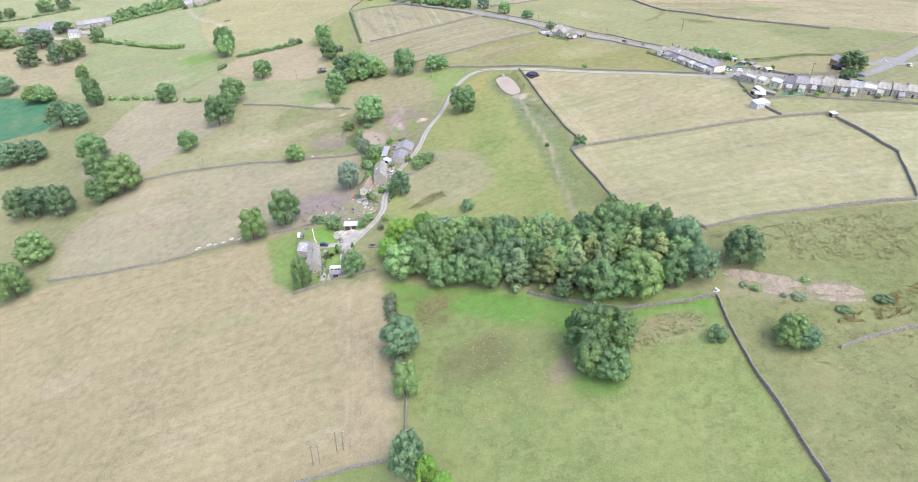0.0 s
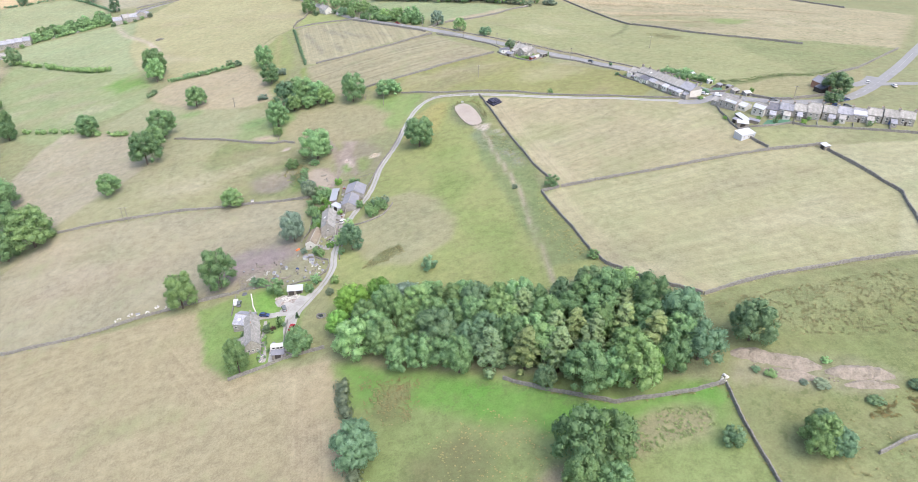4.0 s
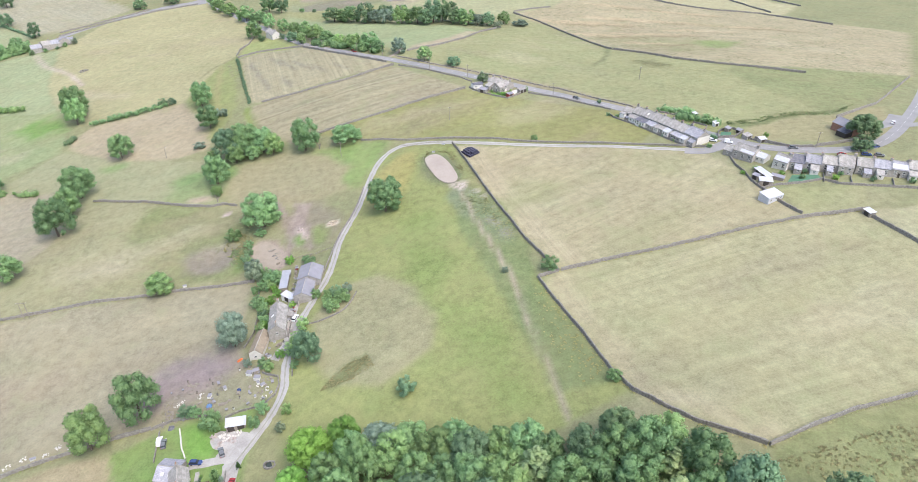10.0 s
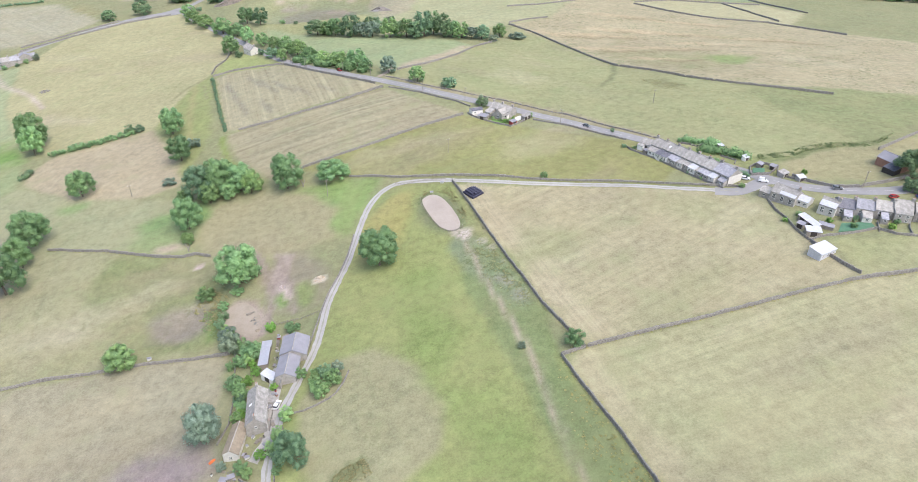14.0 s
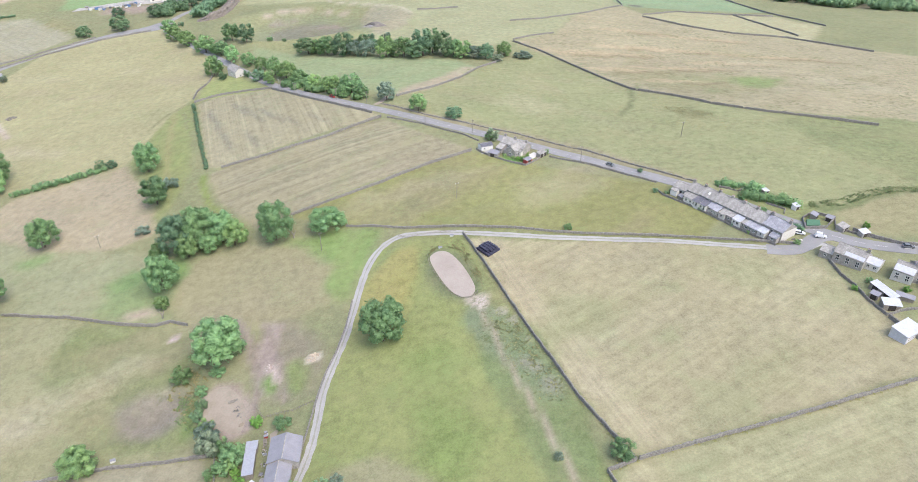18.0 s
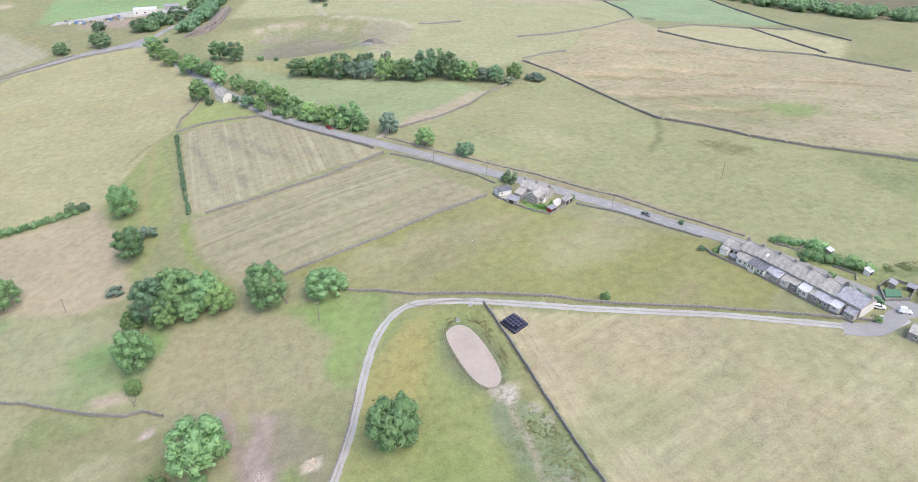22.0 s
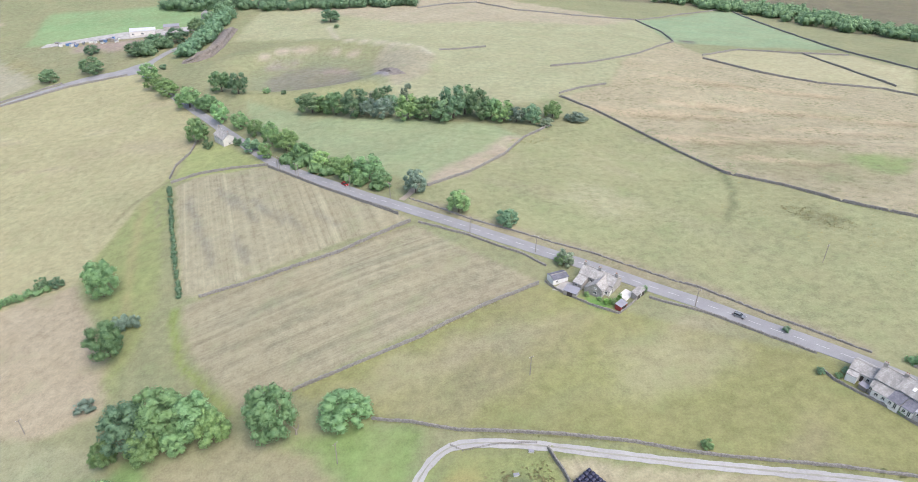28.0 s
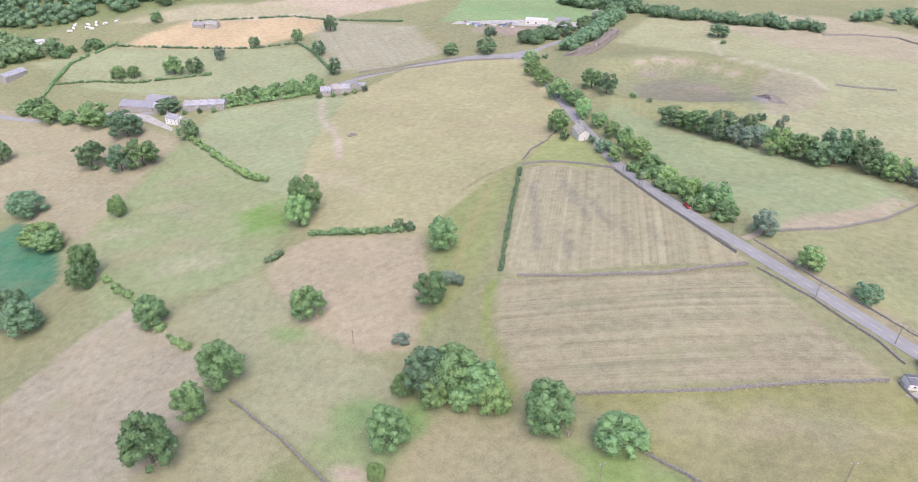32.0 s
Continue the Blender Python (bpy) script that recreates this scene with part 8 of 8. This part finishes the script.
for key, x, y, w, h in [("oak", -45.5, 364, 5.5, 5), ("ash", -48, 359, 5, 4.4), ("lime", -44.5, 351.5, 4, 3.4), ("oak", -52, 349, 5, 4.4), ("dark", -49, 339, 4.4, 4), ("ash", -46.8, 335, 3.6, 3), ("oak", -49, 330.5, 4.4, 4), ("ash", -58, 378, 6, 5), ("grey", -57, 374, 8, 7), ("oak", -51, 367, 6, 5.5), ("dark", -62, 384.5, 5, 4), ("oak", -54.5, 358, 4, 3.5), ("lime", -46, 356, 3.6, 3)]:
    bush(key, x, y, w, h, "beside the farm buildings", "garden shrubs")

# behind the terraces: allotments, yards and gardens
for sx, sy, st, sl, sd, mt, rf, lb in ((178.5, 414.5, 35, 3.0, 2.2, GREY_WOOD, GREY_SHEET, "weathered allotment shed inside a walled plot"), (183.0, 403.4, 25, 4.2, 3.0, GRITSTONE, STONE_SLATE, "tumbledown stone allotment hut"), (187.6, 397.6, 10, 3.6, 2.4, GRITSTONE, WHITE_SHEET, "stone allotment hut with a pale sheet roof"),
                                   (176.2, 423.2, 20, 2.6, 2.2, RENDER_WHITE, WHITE_SHEET, "small white garden shed behind the terrace"), (182.4, 410.6, -60, 2.6, 1.8, GREY_WOOD, GREY_SHEET, "low grey poultry hut")):
    shed(sx, sy, st, sl, sd, 1.7, 2.2, mt, rf, lb, 1, group="allotment sheds")
stone_wall([(170.5, 408), (174, 415.5), (180.5, 418), (185.5, 411.5), (178, 406), (170.5, 408)], "stone wall round a netted allotment", 1.3, 0.4, 66)
stone_wall([(185.5, 411.5), (181.5, 405), (185, 400), (190, 395)], "tumbled stone wall beside the allotments", 0.9, 0.5, 67, 0.15)
stone_wall([(157, 450), (163, 444), (170, 447)], "broken stone wall behind the gardens", 0.9, 0.4, 68, 0.1)
stone_wall([(168, 431), (172.5, 424), (170, 421)], "stone wall between two back gardens", 0.8, 0.4, 69)
patch_of("netted_bed", [(172.2, 409.4), (174.6, 413.4), (179, 411.5), (177, 408)], NET_GREEN, "allotment bed under green netting", "garden plot", 0.7)
hedge([(164, 439), (168, 433.5), (173, 428.5), (178, 425)], 5.0, 3.0, LEAF_OAK, "overgrown hawthorn and bramble hedge behind the terrace", 13, 0.0, 160)
hedge([(164.2, 416), (166.5, 411.5), (169, 407.5)], 2.4, 2.0, LEAF_DARK, "clipped dark garden hedge beside the road", 14, 0.0, 110)
for key, x, y, w, h in [("dark", 159, 431, 2.4, 2), ("oak", 163, 425, 3, 2.4), ("lime", 192, 402, 3, 2.6), ("oak", 160.5, 437, 3, 2), ("dark", 129.8, 455, 3, 2), ("oak", 141, 434.5, 2.6, 1.8), ("dark", 146.8, 419.5, 2.2, 1.6), ("lime", 149.5, 412, 2, 1.6), ("oak", 162, 399.6, 3, 2),
                        ("lime", 178, 363, 3, 2), ("oak", 184, 357, 3, 2.2), ("dark", 187.5, 361, 2.6, 2.4), ("lime", 196, 352, 3.2, 2.2), ("oak", 200, 354.5, 2.6, 2), ("dark", 209, 346, 3, 2.4), ("lime", 213, 348.5, 2.8, 1.8), ("oak", 222, 340, 3, 2.6), ("dark", 226, 343, 2.6, 2.2), ("oak", 170.5, 371, 2.8, 2), ("lime", 163.5, 369, 2.6, 1.8),
                        ("dark", 222, 375.5, 8, 6), ("dark", 226.5, 375.5, 6, 5)]:
    bush(key, x, y, w, h, "in a terrace garden", "terrace shrubs")
for k, (x, y) in enumerate(((162.6, 402.6), (164.4, 401.2), (161.2, 400.4))):
    heap(x, y, 1.6, 0.6, (DRY_STONE, PALE_STONE)[k % 2], "heap of garden stone at the terrace end", 160 + k, 12, 0.3)
ucl = random.Random(77)
for k in range(14):
    u = k / 13
    x, y = 136.6 + u * 17.0 + ucl.uniform(-0.3, 0.3), 446 - u * 40 + ucl.uniform(-0.6, 0.6)
    if k % 3 == 0:
        shed(x + 0.4, y, -68 + ucl.uniform(-8, 8), ucl.uniform(1.6, 2.6), 1.5, 1.6, 1.9, GREY_WOOD, (GREY_SHEET, WHITE_SHEET)[k % 2], "small timber store in a back yard", 0, group="yard stores")
    elif k % 3 == 1:
        crate(x, y, ucl.uniform(0, 180), 1.3, 0.8, 0.7, (PALE_PLASTIC, GREY_WOOD)[k % 2], "pale storage box in a back yard")
    else:
        stone_wall([(x, y), (x + 3.4, y + 1.4)], "short stone wall between two yards", 1.2, 0.3, 170 + k)
for x, y, c, t, lb in ((163.8, 408.6, CAR_WHITE, 118, "white van parked beside the terrace"), (172.4, 401.0, CAR_WHITE, -26, "white van standing at the road junction"), (196.5, 385.4, CAR_GREY, -22, "grey car parked on the road"), (231.5, 376.6, CAR_BLUE, 8, "dark blue car on the main road"), (120.5, 486.0, CAR_GREY, -50, "grey car on the main road")):
    car(x, y, t, c, lb, c is CAR_WHITE)

# rushes, nettles and thistles: uncountable tufts
def tufts(name, label, poly, count, size, material, seed, tall=0.8):
    r = random.Random(seed)
    xs, ys = [p[0] for p in poly], [p[1] for p in poly]
    pts = []
    while len(pts) < count:
        x, y = r.uniform(min(xs), max(xs)), r.uniform(min(ys), max(ys))
        if inside(poly, np.array([x]), np.array([y]))[0] and wave(x, y, 6, seed) + r.uniform(-0.9, 0.9) > 0.0:
            pts.append((x, y, size * r.uniform(0.5, 1.4), tall * r.uniform(0.6, 1.3)))
    return blades_into(pts, material, name, label, "weeds", seed, "stuff")


tufts("rush_patch", "dark tufts of rushes in damp pasture", [(-24, 289), (-20, 295), (-13, 300), (-7, 301), (-5, 295), (-12, 291)], 230, 0.42, LEAF_RUSH, 1, 0.45)
tufts("rush_patch", "olive tufts of rushes below the wood", [(-17, 219), (-3, 218), (-3, 200), (-14, 201)], 260, 0.42, LEAF_RUSH, 2, 0.45)
tufts("nettle_bed", "grey-green nettles beside the field wall", [(42, 400), (47, 398), (53, 384), (57, 366), (58, 348), (49, 350), (43, 372)], 300, 0.5, LEAF_VERGE, 3, 0.45)
tufts("nettle_bed", "nettles and docks below the arena", [(56, 320), (62, 300), (68, 268), (60, 262), (54, 290)], 170, 0.45, LEAF_VERGE, 4, 0.4)
tufts("rush_patch", "rough tufts on the bank by the wall", [(96, 220), (165, 228), (180, 215), (160, 196), (120, 200)], 1100, 0.5, LEAF_RUSH, 5, 0.3)
tufts("rush_patch", "dark rushes along a wet flush", [(110, 168), (124, 170), (150, 182), (180, 190), (180, 178), (140, 168)], 800, 0.5, LEAF_RUSH, 6, 0.35)
tufts("bracken_bed", "bracken and brambles below the clump of trees", [(57, 181), (72, 184), (86, 180), (84, 175), (66, 171), (57, 168)], 220, 0.6, LEAF_NETTLE, 7, 0.5)
tufts("rush_patch", "scattered rushes on the upper pasture", [(150, 560), (178, 590), (225, 520), (240, 470), (215, 450)], 260, 0.5, LEAF_RUSH, 8, 0.2)
tufts("rush_patch", "rushes along a damp pasture boundary", [(182, 422), (184, 427), (196, 425), (209, 429), (222, 429), (237, 425), (246, 427), (258, 432), (250, 425), (237, 420), (222, 423.5), (209, 423.5), (196, 419)], 420, 0.6, LEAF_NETTLE, 9, 0.5)
tufts("rush_patch", "weeds on the farm pasture", [(-75, 398), (-64, 425), (-60, 400), (-66, 384)], 120, 0.9, LEAF_RUSH, 10)
tufts("grass_fringe", "long grass round the arena", [(22, 444), (40, 444), (44, 420), (43, 409), (41, 420), (37, 438), (30, 442), (24.5, 438)], 240, 0.4, LEAF_RUSH, 11, 0.4)

tufts("rush_patch", "rushes scattered over rough pasture", [(100, 118), (190, 118), (195, 172), (112, 164)], 600, 0.5, LEAF_RUSH, 16, 0.3)
tufts("rush_patch", "docks and thistles round the tree clump", [(6, 152), (38, 150), (40, 188), (20, 200), (0, 190)], 420, 0.4, LEAF_RUSH, 17, 0.25)
tufts("rush_patch", "rushes below the wood edge", [(-22, 226), (0, 221), (0, 205), (-18, 205)], 240, 0.45, LEAF_RUSH, 18, 0.3)
tufts("rush_patch", "rushes on the damp upper pasture", [(180, 560), (192, 552), (202, 534), (194, 528), (182, 540)], 160, 0.55, LEAF_RUSH, 12, 0.3)
tufts("rush_patch", "rushes below the copse", [(82, 664), (104, 668), (108, 660), (90, 654)], 90, 0.6, LEAF_RUSH, 13, 0.3)
tufts("rush_patch", "dark rushes on the moor edge", [(160, 668), (176, 606), (186, 596), (192, 600), (180, 640), (168, 680)], 160, 0.6, LEAF_NETTLE, 14, 0.35)
tufts("bracken_bed", "weeds and bracken round the bare ground behind the farm", [(-70, 386), (-65, 380), (-61, 377.5), (-64.5, 386), (-64.5, 396), (-70, 397)], 130, 0.6, LEAF_NETTLE, 15, 0.5)


def verge(line, count, seed, side=0.9):
    """Long grass and weeds that grow along the foot of a wall."""
    r = random.Random(seed)
    pts = []
    line = resample(line, 0.5)
    ways = sideways(line)
    for _ in range(count):
        i = r.randrange(len(line))
        o = r.choice((-1, 1)) * (0.35 + abs(r.gauss(0, side * 0.5)))
        pts.append((line[i][0] + ways[i][0] * o, line[i][1] + ways[i][1] * o, r.uniform(0.25, 0.7), r.uniform(0.2, 0.6)))
    return blades_into(pts, LEAF_VERGE, "wall_verge", "long grass and weeds along the foot of a wall", "weeds", seed, "stuff")


for k, i in enumerate((0, 1, 2, 3, 4, 5, 7, 11, 12, 13, 14, 15, 22, 24)):
    span_m = sum(math.hypot(b[0] - a[0], b[1] - a[1]) for a, b in zip(WALLS[i], WALLS[i][1:]))
    verge(WALLS[i], int(span_m * 1.5), 200 + k)

# ---- far farms, works, caravans and woods ----
house(-458, 738, 12, 30, 15, 4.4, 3.0, GRITSTONE, GREY_SHEET, "large grey-roofed farm shed in the valley", "barn", name="barn", chimneys=())
house(-446, 750, 12, 22, 12, 4.6, 3.0, GRITSTONE, GREY_SHEET, "grey-roofed livestock shed beside the farm", "barn", name="barn")
house(-434, 738, 12, 12, 10, 4.0, 2.6, GRITSTONE, BLUE_SLATE, "slate-roofed farm building in the valley", "barn", name="barn")
for k in range(5):
    house(-410 + k * 7.0, 743.2 + k * 1.75, 14, 7.0, 8.5, 5.0, 2.8, GRITSTONE, BLUE_SLATE, "slate-roofed cottage in a row by the valley road", front=cottage_windows(7, 2, 5.0), chimneys=(3.2,), group="valley row")
house(-405, 719, -2, 12, 7.5, 4.6, 2.8, RENDER_WHITE, BLUE_SLATE, "white farmhouse with a slate roof", front=cottage_windows(12, 3, 4.6), chimneys=(-5.5, 5.5))
house(-392, 716, 30, 9, 6, 3.2, 2.2, GRITSTONE, STONE_SLATE, "stone outbuilding beside the farmhouse", "barn", name="outbuilding")
patch_of("valley_farmyard", [(-480, 728), (-440, 728), (-400, 710), (-395, 704), (-430, 716), (-482, 722)], GRAVEL, "pale concrete farmyard in the valley", "yard", 0.3)
for u, lg, dp, ev, rf, tn in ((0, 9, 8, 4.4, BLUE_SLATE, 29), (8.6, 7, 9.5, 5.2, STONE_SLATE, 29), (16, 8.5, 7.5, 4.0, BLUE_SLATE, 31), (24, 6, 9, 4.8, GREY_SHEET, 119), (30, 5, 6, 3.0, BLUE_SLATE, 29)):
    house(-305 + u * 0.87, 787 + u * 0.49, tn, lg, dp, ev, 2.6, GRITSTONE, rf, "stone roadside cottage with a slate roof", front=((-1.2, 0.9, 0.9, 1.0), (1.4, ev - 1.7, 0.9, 1.0)), chimneys=(lg / 2 - 0.7,) if dp > 7 else (), group="roadside row")
for key, x, y, w, h in [("oak", -296, 783, 5, 4), ("dark", -287, 787, 4, 3), ("oak", -281, 792, 5, 4), ("grey", -274, 797, 6, 6), ("dark", -307, 779, 6, 5), ("oak", -408, 734, 5, 4), ("dark", -396, 738, 5, 4), ("oak", -384, 741, 5, 4)]:
    bush(key, x, y, w, h, "in a roadside garden")
house(-188, 1006, 8, 22, 12, 4.2, 1.4, PALE_STONE, WHITE_SHEET, "white industrial shed on the quarry shelf", "warehouse", name="warehouse", front=((-8, 1.0, 2.0, 1.4), (0, 1.0, 2.0, 1.4)))
house(-163, 1012, 8, 14, 8, 3.6, 1.4, GRITSTONE, GREY_SHEET, "smaller grey-roofed workshop behind the shed", "warehouse", name="workshop")
house(-128, 1032, -54, 26, 9, 4.4, 2.6, GRITSTONE, STONE_SLATE, "stone terrace near the works", front=cottage_windows(26, 6, 4.4), chimneys=(-10, 0, 10))
patch_of("works_yard", [(-275, 990), (-230, 996), (-205, 994), (-165, 992), (-140, 1000), (-142, 1014), (-205, 1016), (-272, 1000)], GRAVEL, "pale gravel yard of the works", "yard", 0.4)
for k in range(22):
    crate(cr.uniform(-268, -206), 0.12 * cr.uniform(-268, -206) + 1021 + cr.uniform(-3, 3), cr.uniform(0, 180), cr.uniform(2, 5), cr.uniform(1.6, 2.4), cr.uniform(1.2, 2.6), cr.choice((PALE_PLASTIC, CAR_GREY, TARP_BLUE, GREY_WOOD, PALE_PLASTIC)), "stacked container in the works yard")
house(-528, 925, 10, 14, 8, 4.6, 2.8, GRITSTONE, STONE_SLATE, "stone farmhouse beside a hay field", front=cottage_windows(14, 3, 4.6), chimneys=(-6, 6))
house(-543, 922, 10, 14, 7, 3.4, 2.2, GRITSTONE, GREY_SHEET, "stone barn beside a hay field", "barn", name="barn")
house(-631, 758, 92, 24, 10, 4.6, 2.6, GRITSTONE, BLUE_SLATE, "slate-roofed mill building in the valley", "barn", name="mill")
house(-680, 830, 50, 15, 7, 3.2, 1.4, RENDER_WHITE, WHITE_SHEET, "white-roofed shed in the valley", "shed", name="valley_shed")
for k, (x, y) in enumerate(((-673, 867), (-663, 882), (-652, 897), (-645, 907), (-681, 883), (-665, 897), (-676, 875), (-658, 890), (-669, 889), (-655, 880))):
    caravan(x, y, 40 + 17 * k, "white static caravan among trees")
house(-80.6, 1066, 10, 12, 8, 4, 2.4, GRITSTONE, DARK_SLATE, "dark-roofed house at the edge of woods", chimneys=(5,))


def woodland(poly, count, wide, tall, material, label, seed):
    """A far wood: many crowns in one uncountable mass."""
    r = np.random.RandomState(seed)
    xs, ys = [p[0] for p in poly], [p[1] for p in poly]
    lobes = []
    while len(lobes) < count * 4:
        x, y = r.uniform(min(xs), max(xs)), r.uniform(min(ys), max(ys))
        if inside(poly, np.array([x]), np.array([y]))[0]:
            z, w, h = z_at(x, y), wide * r.uniform(0.7, 1.2), tall * r.uniform(0.7, 1.2)
            for k in range(4):
                a = k * 1.9 + r.uniform(0, 2)
                lobes.append((x + math.cos(a) * w * 0.25, y + math.sin(a) * w * 0.25, z + h * (0.3, 0.5, 0.6, 0.8)[k], w * (0.42, 0.4, 0.34, 0.3)[k]))
    me = crown_mesh("woodland", lobes, count * 150, 0.95, material, seed, core=1)
    return tagged(new("woodland", me), label, "woodland", kind="stuff")


woodland([(380, 1165), (427, 1150), (493, 1070), (510, 967), (548, 890), (640, 830), (640, 880), (560, 960), (560, 1080), (440, 1200)], 210, 13, 11, LEAF_DARK, "dark strip of woodland along the far valley", 1)
woodland([(-180, 1080), (-105, 1056), (-86, 1056), (-98, 1110), (-180, 1130)], 50, 15, 13, LEAF_DARK, "dark trees behind the works", 2)
woodland([(-92, 1054), (-60, 1046), (-27, 1038), (30, 1038), (69, 1030), (78, 1040), (30, 1056), (-30, 1060), (-90, 1072)], 62, 11, 9, LEAF_DARK, "line of dark woods beyond the far pasture", 3)
woodland([(-760, 830), (-705, 880), (-670, 930), (-620, 975), (-640, 1080), (-900, 1000), (-900, 830)], 260, 16, 15, LEAF_DARK, "dense dark valley woodland", 4)
woodland([(-720, 760), (-660, 772), (-645, 800), (-650, 812), (-705, 822), (-760, 800)], 60, 16, 14, LEAF_DARK, "dark trees round the valley buildings", 5)
woodland([(-132, 915), (-122, 940), (-116, 990), (-108, 1040), (-116, 1045), (-126, 990), (-134, 945), (-142, 915)], 60, 10, 11, LEAF_DARK, "trees hanging over the old quarry face", 6)
woodland([(-560, 700), (-500, 698), (-430, 708), (-430, 714), (-500, 706), (-560, 712)], 26, 10, 8, LEAF_OAK, "trees along the valley lane", 7)
woodland([(-186, 935), (-160, 935), (-150, 960), (-180, 965)], 14, 10, 8, LEAF_DARK, "scrub on the bank below the works", 8)
woodland([(-388, 752), (-350, 772), (-312, 792), (-316, 800), (-352, 780), (-390, 760)], 22, 9, 8, LEAF_OAK, "trees along the valley road", 10)
woodland([(-636, 806), (-618, 845), (-602, 840), (-612, 806)], 12, 9, 8, LEAF_OAK, "trees beside the valley hedge", 11)
woodland([(100, 1096), (156, 1116), (209, 1112), (293, 1185), (390, 1240), (480, 1300), (480, 1360), (300, 1250), (150, 1160)], 120, 14, 11, LEAF_DARK, "dark woods along the far valley side", 12)
woodland([(-45, 672), (-20, 642), (4, 612), (10, 618), (-12, 648), (-36, 682)], 26, 6, 4.5, LEAF_ASH, "thicket of young trees beside the road", 9)
